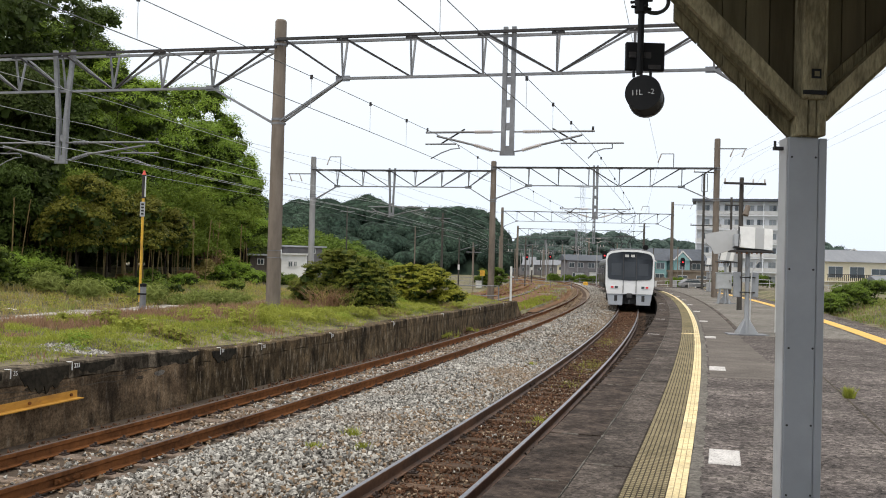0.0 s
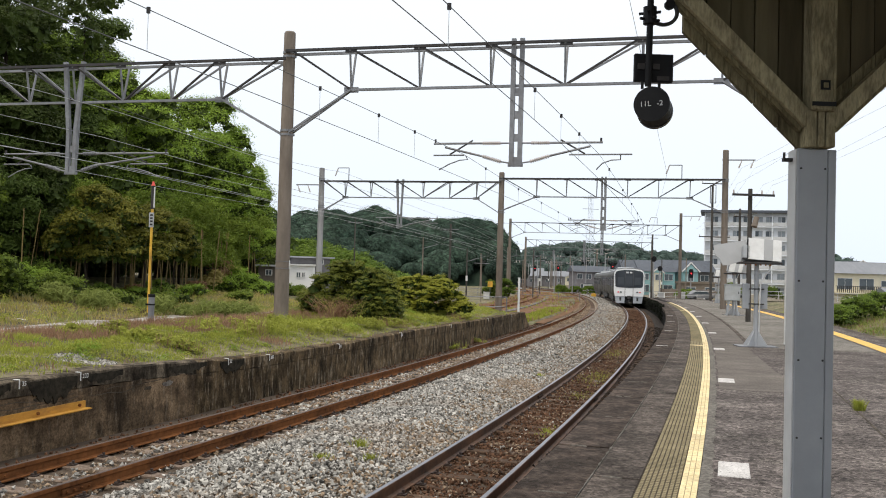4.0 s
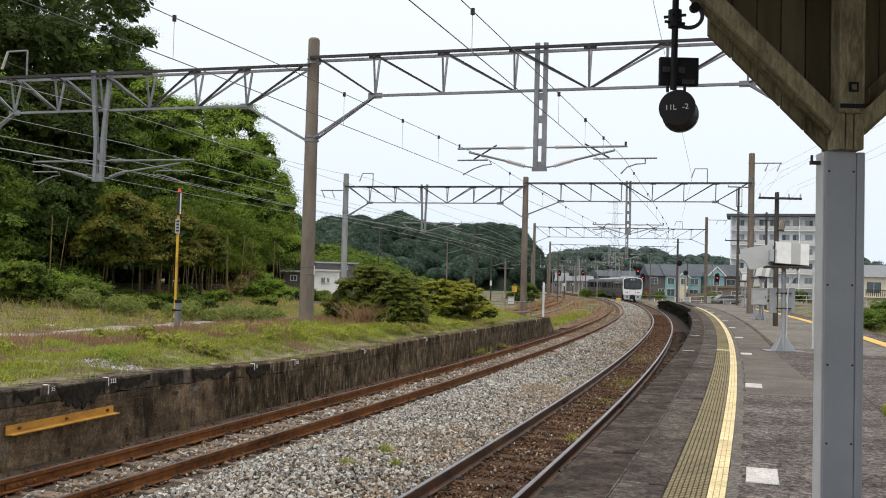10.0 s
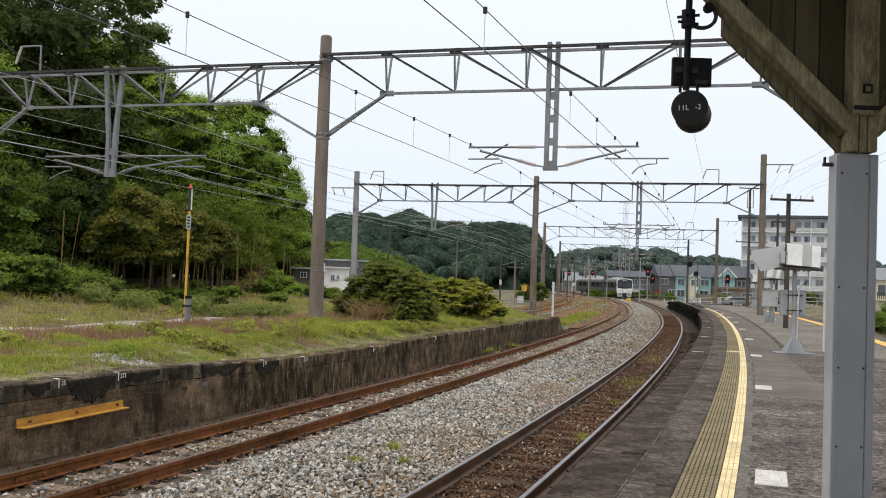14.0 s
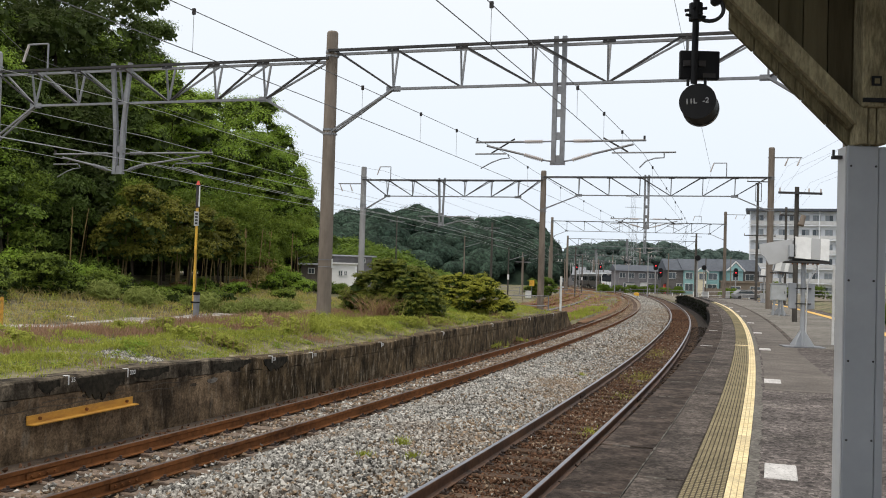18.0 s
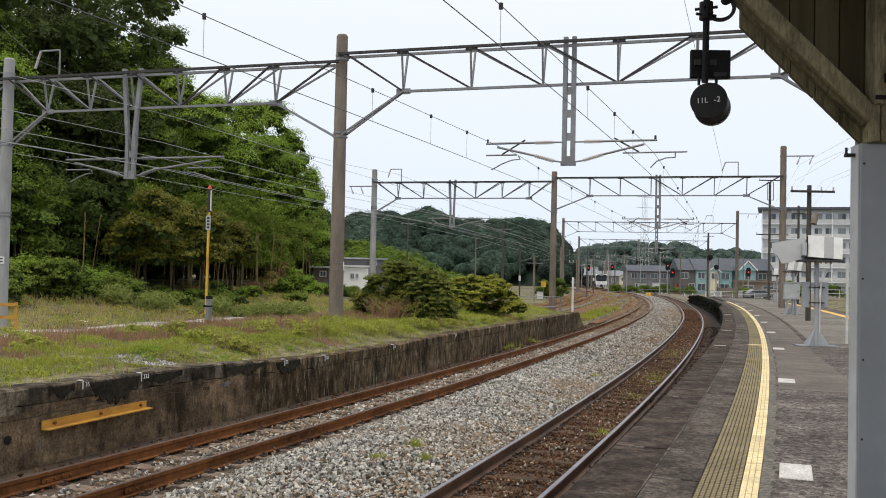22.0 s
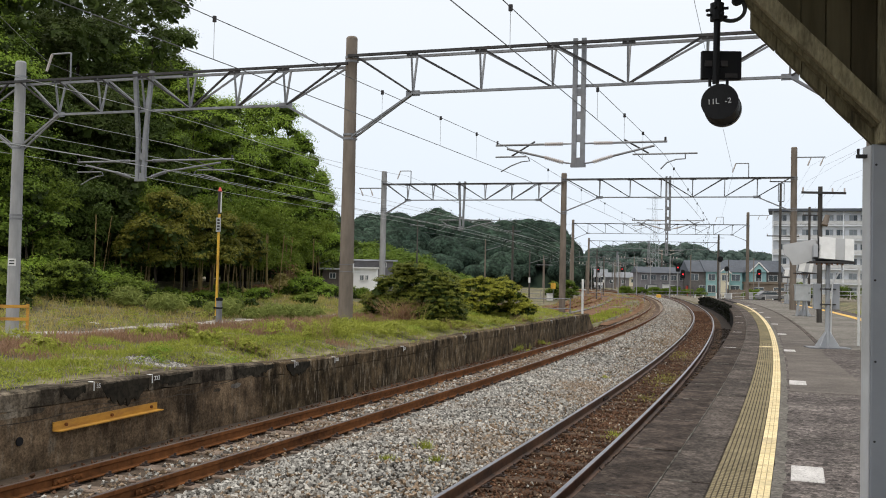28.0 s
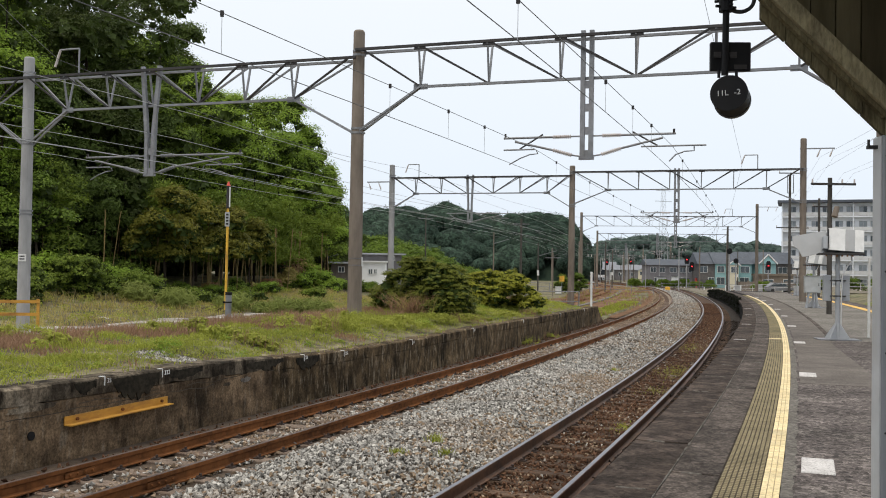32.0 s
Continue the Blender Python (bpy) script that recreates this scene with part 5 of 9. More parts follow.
class Gantry:
    """A three-chord lattice beam across the tracks, by its first pole and its direction."""

    def __init__(self, x, y, th, top, low, depth=0.5):
        self.o, self.d = Vector((x, y, 0)), Vector((math.cos(th), math.sin(th), 0))
        self.n = Vector((-self.d.y, self.d.x, 0))
        self.top, self.low, self.depth = top, low, depth

    def at(self, u, z, w=0.0):
        return self.o + self.d * u + self.n * w + Z * z

    def span(self, ua, ub, ends, bays, label, brace, size=1.0, pale=None):
        """Between the poles at ua and ub; the low chord runs between the two ends, in even bays."""
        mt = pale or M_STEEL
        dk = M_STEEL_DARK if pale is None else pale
        t = thing("line_gantry", label, "gantry", group="gantries over the tracks")
        h, k = self.depth / 2, size
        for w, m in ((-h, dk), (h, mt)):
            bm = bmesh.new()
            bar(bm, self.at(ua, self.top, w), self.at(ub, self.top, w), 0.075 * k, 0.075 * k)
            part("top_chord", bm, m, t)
        bm = bmesh.new()
        bar(bm, self.at(ends[0], self.low), self.at(ends[1], self.low), 0.075 * k, 0.07 * k)
        part("low_chord", bm, mt, t)
        us = [ends[0] + (ends[1] - ends[0]) * i / bays for i in range(bays + 1)]
        for u in us:
            for w in (-h, h):
                bm = bmesh.new()
                bar(bm, self.at(u, self.low), self.at(u + 0.02, self.top, w), 0.05 * k, 0.05 * k)
                part("lattice_bar", bm, mt, t)
            bm = bmesh.new()
            box(bm, 0, 0, 0, 0.34 * k, 0.02, 0.13 * k, Matrix.Translation(self.at(u + 0.05, self.top - 0.05, -h)) @ Matrix.Rotation(math.atan2(self.d.y, self.d.x), 4, "Z"))
            part("gusset_plate", bm, dk, t)
        for i in range(bays + 2):
            a = ([ua + 0.15] + us)[i] if i <= bays else us[-1]
            b = (us + [ub - 0.15])[i]
            mid = (us[0] + us[-1]) / 2
            for w in (-h, h):
                bm = bmesh.new()
                if (a + b) / 2 < mid + 0.01:
                    bar(bm, self.at(a + 0.05, self.top, w), self.at(b, self.low), 0.05 * k, 0.05 * k)
                else:
                    bar(bm, self.at(a, self.low), self.at(b - 0.05, self.top, w), 0.05 * k, 0.05 * k)
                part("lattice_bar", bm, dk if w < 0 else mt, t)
        for u, e in ((ua, ends[0]), (ub, ends[1])):
            for w in (-0.12, 0.12):
                bm = bmesh.new()
                bar(bm, self.at(u + (0.1 if e > u else -0.1), brace, w), self.at(e, self.low, w * 0.3), 0.055 * k, 0.055 * k)
                part("knee_brace", bm, mt, t)
            bm = bmesh.new()
            box(bm, 0, 0, 0, 0.42 * k, 0.03, 0.16 * k, Matrix.Translation(self.at(e, self.low)) @ Matrix.Rotation(math.atan2(self.d.y, self.d.x), 4, "Z"))
            part("gusset_plate", bm, mt, t)
        return t

    def hanger(self, u, foot, arms, size=1.0, long=False, taper=0.0):
        """A drop bracket under the beam with its insulated arms; arms: reach along u of each side."""
        t = thing("drop_bracket", "galvanised lattice drop bracket with insulated arms for the overhead line", "bracket", group="drop brackets of the gantries")
        for du in (-0.115, 0.115):
            bm = bmesh.new()
            bar(bm, self.at(u + du * (1 + taper), self.top + 0.15, -0.08), self.at(u + du, foot + (1.2 if taper else 0.0), -0.08), 0.12 * size, 0.11 * size, self.n)
            part("channel", bm, M_STEEL, t)
            if taper:
                bm = bmesh.new()
                bar(bm, self.at(u + du, foot + 1.2, -0.08), self.at(u + du, foot, -0.08), 0.12 * size, 0.11 * size, self.n)
                part("channel", bm, M_STEEL, t)
        bm = bmesh.new()
        bar(bm, self.at(u + 0.02, self.top + 0.1, self.depth / 2), self.at(u + 0.12, foot + 0.5, 0.02), 0.06 * size, 0.06 * size)
        part("back_channel", bm, M_STEEL, t)
        z = foot + 0.12
        while z < (foot + 1.25 if taper else self.low + 0.2):
            bm = bmesh.new()
            bar(bm, self.at(u - 0.14, z, -0.08), self.at(u + 0.14, z, -0.08), 0.06, 0.20 * size)
            part("batten", bm, M_STEEL, t)
            z += 0.62
        bm = bmesh.new()
        bar(bm, self.at(u - 0.2, foot, -0.08), self.at(u + 0.2, foot, -0.08), 0.10, 0.07)
        part("foot_plate", bm, M_STEEL, t)
        for reach in arms:
            self.arm(u, foot, reach, long and reach > 0, M_STEEL if taper else M_INSULATOR)

    def arm(self, u, foot, reach, long=False, rib_mat=M_INSULATOR):
        sg = 1 if reach > 0 else -1
        ln = abs(reach)
        t = thing("cantilever_arm", "grey insulated cantilever arm holding the contact wire", "cantilever arm", group="arms of the overhead line")
        P = lambda du, z: self.at(u + sg * du, foot + z, -0.08)

        def rib(a, b):
            bm = bmesh.new()
            ax = (b - a).normalized()
            e1 = ax.orthogonal().normalized()
            e2 = ax.cross(e1)
            last = None
            for i in range(37):
                r = 0.025 if i % 4 in (0, 3) else 0.055
                c = a.lerp(b, (i - i % 4 + (0.0, 0.6, 2.2, 2.8)[i % 4]) / 36)
                ring = [bm.verts.new(c + (e1 * math.cos(q) + e2 * math.sin(q)) * r) for q in (math.tau * k / 10 for k in range(10))]
                for k in range(10 if last else 0):
                    bm.faces.new((last[k], last[k - 1], ring[k - 1], ring[k]))
                if i in (0, 36):
                    bm.faces.new(ring if i else ring[::-1])
                last = ring
            bmesh.ops.recalc_face_normals(bm, faces=bm.faces)
            part("insulator", bm, rib_mat, t, "ribbed insulator")

        rib(P(0.42, 0.60), P(0.92, 0.60))
        rib(P(0.40, 0.10), P(0.92, 0.25))
        for a, b, r in ((P(0.1, 0.60), P(0.42, 0.60), 0.022), (P(0.1, 0.05), P(0.40, 0.10), 0.022), (P(0.92, 0.60), P(ln, 0.60), 0.03), (P(0.92, 0.25), P(ln * 0.86, 0.50), 0.03),
                        (P(ln * 0.62, 0.28), P(ln * (1.33 if long else 1.0), 0.28), 0.022)):
            bm = bmesh.new()
            tube(bm, a, b, r, seg=8)
            part("tube", bm, M_STEEL, t)
        bm = bmesh.new()
        tube(bm, P(ln * 0.52, 0.68), P(ln * 0.80, 0.30), 0.022, seg=8)
        part("stay", bm, M_STEEL_DARK, t)
        end = P(ln * 0.93, -0.12)
        pts = [P(ln * 0.60, 0.26), P(ln * 0.58, 0.16), P(ln * 0.68, 0.14), P(ln * 0.80, 0.04), end]
        if long:
            pts = [P(ln * 1.2, 0.26), P(ln * 1.2, 0.14), P(ln * 1.1, 0.13), P(ln * 1.0, 0.05), end]
        wire("steady_arm", pts, 0.018, M_STEEL, t)
        bm = bmesh.new()
        box(bm, 0, 0, 0, 0.05, 0.05, 0.12, Matrix.Translation(P(ln * 0.98, 0.66)))
        part("wire_clamp", bm, M_STEEL_DARK, t)


G1 = Gantry(-3.66, 27.5, -0.29, 7.84, 6.72)
pole(-3.66, 27.5, 0.05, 8.4, 0.215, 0.165, M_POLE, "thick brown-grey concrete line pole standing in the grass", (7.78, 5.52))
st = thing("pole_strap", "thin steel straps with a white clip round the brown pole", "strap", pose(-3.66, 27.5, 1.62))
for dz in (0.0, 0.2):
    bm = bmesh.new()
    tube(bm, (0, 0, dz), (0, 0, dz + 0.016), 0.212, seg=20)
    part("strap", bm, M_STEEL, st)
bm = bmesh.new()
box(bm, 0.205, -0.06, 0.108, 0.03, 0.05, 0.26, bevel=0.006)
part("clip", bm, M_WHITE, st)
pole(*G1.at(13.95, 0).xy, 0.0, 8.4, 0.20, 0.165, M_POLE, "thick concrete line pole standing on the platform", (7.78, 5.52))
pl_at = G1.at(-11.9, 0)
pole(pl_at.x, pl_at.y, -0.75, 8.3, 0.21, 0.17, M_POLE_PALE, "pale grey concrete line pole standing in dry grass", (7.78, 5.52, 3.2))
lp = thing("pole_plate", "small white number plate strapped to the pale line pole", "number plate", pose(pl_at.x + 0.02, pl_at.y - 0.20, 1.71))
bm = bmesh.new()
box(bm, 0, 0, 0, 0.26, 0.02, 0.24, bevel=0.004)
plate = part("plate", bm, M_WHITE, lp)
for j in range(2):
    bm = bmesh.new()
    box(bm, 0, -0.012, 0.05 - 0.09 * j, 0.17, 0.004, 0.04)
    part("plate_mark", bm, M_STEEL_DARK, plate)
G1.span(0, 13.95, (1.93, 12.0), 5, "grey lattice gantry beam with dark top chord over two tracks", 5.52)
G1L = Gantry(-3.66, 27.5, -0.29, 7.62, 6.53)
G1L.span(-11.9, 0, (-10.3, -2.1), 5, "galvanised lattice gantry beam over the grown-over yard", 5.45)
G1L.span(-20.5, -11.9, (-19, -13.6), 3, "galvanised lattice gantry beam before the trees", 5.45)
pole(*G1.at(-20.5, 0).xy, -0.7, 7.4, 0.15, 0.12, M_POLE_PALE, "slim grey line pole at the edge of the trees", (5.5,))
G1.hanger(6.7, 4.56, (-2.28, 2.32), long=True)
G1L.hanger(-7.05, 4.35, (-2.4, 3.3), taper=1.7)

G2 = Gantry(19.16, 57.86, -0.25, 7.93, 6.78)
pole(19.16, 57.86, 0.0, 9.72, 0.195, 0.18, M_POLE, "tall concrete line pole standing on the platform", (7.9, 6.0))
pole(*G2.at(-13.87, 0).xy, -0.8, 8.3, 0.22, 0.175, M_POLE, "concrete line pole standing beyond the old platform", (7.9, 5.8))
pole(*G2.at(-26.1, 0).xy, -0.8, 8.55, 0.22, 0.18, M_POLE_PALE, "pale concrete line pole behind the shrubs", (7.85, 6.0))
G2.span(-13.87, 0, (-11.6, -2.1), 5, "grey lattice gantry beam further along the line", 5.9)
G2L = Gantry(19.16, 57.86, -0.25, 7.70, 6.63)
G2L.span(-26.1, -13.87, (-24.4, -15.5), 5, "grey lattice gantry beam over the yard", 5.7)
G2.hanger(-7.35, 4.72, (-2.2, 2.2))
G2L.hanger(-20.6, 4.7, (-1.6, 2.6), taper=0.7)


def wire_mast(g, u, sg=1):
    """A small bent bracket on a beam or pole that carries a feeder wire."""
    t = thing("feeder_bracket", "small bent steel bracket for a feeder wire on the gantry", "bracket")
    bm = bmesh.new()
    tube(bm, g.at(u, g.top), g.at(u, g.top + 0.9), 0.03, seg=8)
    tube(bm, g.at(u, g.top + 0.9), g.at(u - sg * 0.75, g.top + 0.9), 0.03, seg=8)
    part("bracket_arm", bm, M_STEEL, t)
    bm = bmesh.new()
    tube(bm, g.at(u - sg * 0.75, g.top + 0.9), g.at(u - sg * 0.95, g.top + 0.35), 0.04, seg=8)
    part("insulator", bm, M_INSULATOR, t)


wire_mast(G2, -2.6)
wire_mast(G2L, -24.2)
wire_mast(G1L, -9.9)


def pole_arm(x, y, z, reach, th, n=2):
    t = thing("pole_crossarm", "thin steel crossarm with hanging insulators on a line pole", "crossarm")
    bm = bmesh.new()
    d = Vector((math.cos(th), math.sin(th), 0))
    a = Vector((x, y, z))
    bar(bm, a - d * 0.2, a + d * reach, 0.06, 0.07)
    part("arm", bm, M_STEEL, t)
    for i in range(n):
        p = a + d * reach * (0.55 + 0.4 * i)
        bm = bmesh.new()
        tube(bm, p, p - Z * 0.25 - d * 0.1, 0.03, seg=8)
        tube(bm, p - Z * 0.25 - d * 0.1, p - Z * 0.5 - d * 0.2, 0.045, seg=8)
        part("insulator", bm, M_INSULATOR, t)


pole_arm(19.16, 57.86, 9.15, 1.75, -0.25)
pole_arm(*G2.at(-26.1, 0).xy, 7.45, 1.8, math.pi - 0.25)

# gantries further on
for s, ul, ur, top, big in ((104, -13.2, 7.35, 8.45, 0.9), (150, -11.9, 9.4, 8.2, 0.8), (196, -12.0, 7.5, 7.8, 0.8), (245, -16, 8, 7.6, 0.8), (290, -16, 8, 7.6, 0.8)):
    x, y, th = NEAR.at(s, ur)
    g = Gantry(float(x), float(y), float(th), top, top - 1.2)
    pole(float(x), float(y), -0.8, 9.9 if s < 110 else top + 0.4, 0.20, 0.17, M_POLE, "concrete line pole beside the tracks", (top - 0.1,))
    q = g.at(ul - ur, 0)
    pole(q.x, q.y, -0.8, top + 0.4, 0.2, 0.16, M_POLE, "concrete line pole beside the tracks", (top - 0.1,))
    g.span(ul - ur, 0, (ul - ur + 1.8, -1.8), 8, "distant grey lattice gantry over the tracks", top - 1.9, size=big)
    g.hanger(-ur - 2.0, 4.7, (-2.0, 2.0))
    if s < 110:
        wire_mast(g, -2.8)
        pole_arm(float(x), float(y), 9.6, 2.4, float(th) + 0.0, 2)


def overhead(line, stagger, label, s_list, mess_top, contact=4.42, droppers=True, first_sag=0.26, first_drops=None):
    """Contact wire and messenger wire with droppers, from gantry to gantry."""
    t = thing("overhead_line", label, "overhead line", group="overhead lines")
    cps, mps = [], []
    for (sa, oa), (sb, ob) in zip(s_list, s_list[1:]):
        n = 12
        drop = []
        for i in range(n + (sb == s_list[-1][0])):
            k = i / n
            s, o = sa + (sb - sa) * k, oa + (ob - oa) * k
            cps.append(line.pt(s, o, contact))
            mz = mess_top - (first_sag if sa < 0 else 0.26) * 4 * k * (1 - k)
            mps.append(line.pt(s, o, mz))
        if droppers and sa < 100:
            m = max(3, int((sb - sa) / 5))
            for k in [(q - sa) / (sb - sa) for q in first_drops] if first_drops and sa < 0 else [(j + 0.5) / m for j in range(m)]:
                s, o = sa + (sb - sa) * k, oa + (ob - oa) * k
                mz = mess_top - (first_sag if sa < 0 else 0.26) * 4 * k * (1 - k)
                wire("dropper", [line.pt(s, o, mz), line.pt(s, o, contact)], 0.004, M_WIRE_PALE, t)
                bm = bmesh.new()
                c = line.pt(s, o, mz)
                tube(bm, c - Z * 0.05, c + Z * 0.03, 0.028, seg=8)
                part("clamp", bm, M_STEEL_DARK, t)
    wire("contact_wire", cps, 0.0068, M_WIRE, t)
    wire("messenger_wire", mps, 0.0065, M_WIRE, t)
    return t


overhead(NEAR, 0.2, "overhead contact wire and messenger wire of the platform track", [(-30, -0.75), (13.5, -0.25), (47.5, 0.3), (104, 0.2), (150, -0.2), (196, 0.2), (245, -0.2), (290, 0.2)], 5.12, first_sag=0.2, first_drops=(-14, -8, -2.4, 3.2, 6.2, 9.0))
overhead(FAR, 0.2, "overhead contact wire and messenger wire of the rusty track", [(-26, -0.5), (20.5, -0.1), (54.5, 0.25), (110, 0.2), (156, -0.2), (200, 0.2), (250, -0.2)], 5.12, first_sag=0.15, first_drops=(-18, -12, -6, -1, 4.55, 10.05, 13.2, 15.75))


# ---- woods, shrubs, grass ----
def leaf_cloud(rng, blobs, count, size, up=0.25, slim=0.55, loose=0.55, front=False):
    """Small leaves on the shells of many overlapping balls: vertices and faces."""
    b = np.asarray(blobs, float)
    wgt = b[:, 3] ** 2
    idx = rng.choice(len(b), count, p=wgt / wgt.sum())
    d = rng.normal(size=(count, 3))
    d /= np.linalg.norm(d, axis=1)[:, None]
    d[:, 2] = np.where(d[:, 2] < -0.35, -d[:, 2] * 0.6, d[:, 2])
    if front:
        d[:, 1] = np.where(d[:, 1] > 0.35, -d[:, 1], d[:, 1])
    rad = b[idx, 3] * rng.uniform(0.62, 1.06, count) ** 0.7
    p = b[idx, :3] + d * rad[:, None] * np.array([1, 1, 0.8])
    n = d + rng.normal(size=(count, 3)) * loose + np.array([0, 0, up])
    n /= np.linalg.norm(n, axis=1)[:, None]
    t = np.cross(n, rng.normal(size=(count, 3)))
    t /= np.linalg.norm(t, axis=1)[:, None]
    q = np.cross(n, t)
    sz = size * rng.uniform(0.6, 1.35, (count, 1))
    v = np.stack([p - t * sz, p - q * sz * slim + n * sz * 0.15, p + t * sz, p + q * sz * slim + n * sz * 0.15], 1)
    f = np.arange(count * 4).reshape(-1, 4)
    return v.reshape(-1, 3), f


def clump_cloud(rng, masses, clumps, per, size, cr=(0.28, 0.6), facing=0.7, up=0.7, slim=0.55, flat=0.55):
    """Leaves in many small domes set over the shells of larger masses: vertices and faces."""
    b = np.asarray(masses, float)
    idx = rng.choice(len(b), clumps, p=b[:, 3] ** 2 / (b[:, 3] ** 2).sum())
    d = rng.normal(size=(clumps, 3))
    d /= np.linalg.norm(d, axis=1)[:, None]
    d[:, 2] = np.where(d[:, 2] < -0.3, -d[:, 2], d[:, 2])
    d[:, 1] = np.where((d[:, 1] > 0.2) & (rng.uniform(0, 1, clumps) < facing), -d[:, 1], d[:, 1])
    c = b[idx, :3] + d * (b[idx, 3] * rng.uniform(0.72, 1.06, clumps))[:, None] * np.array([1, 1, 0.85])
    r = np.repeat(rng.uniform(cr[0], cr[1], clumps), per)
    n = clumps * per
    e = rng.normal(size=(n, 3))
    e /= np.linalg.norm(e, axis=1)[:, None]
    e[:, 2] = np.where(e[:, 2] < -0.1, -e[:, 2], e[:, 2])
    p = np.repeat(c, per, 0) + e * (r * rng.uniform(0.35, 1.08, n))[:, None] * np.array([1, 1, flat])
    q = e * 0.8 + np.repeat(d, per, 0) * 0.5 + np.array([0, 0, up]) + rng.normal(size=(n, 3)) * 0.42
    q /= np.linalg.norm(q, axis=1)[:, None]
    t = np.cross(q, rng.normal(size=(n, 3)))
    t /= np.linalg.norm(t, axis=1)[:, None]
    w = np.cross(q, t)
    sz = size * rng.uniform(0.6, 1.35, (n, 1))
    v = np.stack([p + t * sz, p - t * sz * 0.7 + w * sz * slim * 1.15, p - t * sz * 0.7 - w * sz * slim * 1.15], 1)
    return v.reshape(-1, 3), np.arange(n * 3).reshape(-1, 3)


def limb_mesh(rng, height, crown_z, r, spread, n=6):
    bm = bmesh.new()
    p, k = Vector((0, 0, -0.4)), 5
    for i in range(k):
        q = Vector((rng.uniform(-0.2, 0.2) * i * 0.4, rng.uniform(-0.2, 0.2) * i * 0.4, height * 0.8 * (i + 1) / k))
        tube(bm, p, q, r * (1 - i / k * 0.75), r * (1 - (i + 1) / k * 0.75), seg=8)
        p = q
    for i in range(n):
        a = i * 2.4 + rng.uniform(0, 1)
        z = crown_z + (height * 0.75 - crown_z) * rng.uniform(0, 1)
        e = Vector((math.cos(a) * spread, math.sin(a) * spread, z + spread * 0.7))
        m = Vector((math.cos(a) * spread * 0.5, math.sin(a) * spread * 0.5, z + spread * 0.25))
        tube(bm, Vector((0, 0, z)), m, r * 0.35, r * 0.22, seg=6)
        tube(bm, m, e, r * 0.22, r * 0.08, seg=6)
    return bm


def tree(kind, label, x, y, height, spread, crown_z, mat, leaves, size, seed, trunk_r=0.2, blobs=16, category="tree", group="", trunk_mat=None, clumped=False, cr=(0.28, 0.6)):
    rng = np.random.default_rng(seed)
    z = float(ground_z(x, y))
    t = thing(kind, label, category, pose(x, y, z), group)
    bl = []
    for i in range(blobs):
        a, rr = rng.uniform(0, 6.283), spread * math.sqrt(rng.uniform(0, 1)) * 0.8
        k = rng.uniform(0, 1)
        zz = crown_z + (height - crown_z) * k
        taper = 1.0 - 0.6 * max(0.0, k - 0.35) / 0.65
        br = spread * rng.uniform(0.28, 0.5) * (0.65 + 0.35 * taper)
        bl.append((math.cos(a) * rr * taper, math.sin(a) * rr * taper, min(zz, height - br * 0.6), br))
    if trunk_r:
        part("trunk", limb_mesh(random.Random(seed), height, crown_z, trunk_r, spread * 0.6), trunk_mat or M_BARK, t)
    if clumped:
        v, f = clump_cloud(rng, bl, leaves // 27, 42, size * 0.79, (cr[0] * 1.15, cr[1] * 1.3), 0.9, 0.35, flat=0.75)
        # Added core of dark leaves paints the crown's inner shade and closes gaps.
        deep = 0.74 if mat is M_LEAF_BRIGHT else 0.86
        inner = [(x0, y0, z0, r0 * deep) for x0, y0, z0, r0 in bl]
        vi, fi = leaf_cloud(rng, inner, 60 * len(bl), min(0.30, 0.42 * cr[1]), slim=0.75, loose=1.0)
        arrays("inner_foliage", vi, fi, M_LEAF_DEEP, t)["label"] = "inner foliage, the crown's shade put in its dark leaves"
    else:
        v, f = leaf_cloud(rng, bl, leaves, size)
    arrays("crown", v, f, mat, t)
    return t


def wood_at(k, back):
    """A place at the edge of the wood: k is its slope from the camera, back the distance behind the front row."""
    y = (35.5 + back) / (0.25 - k)
    return k * y, y


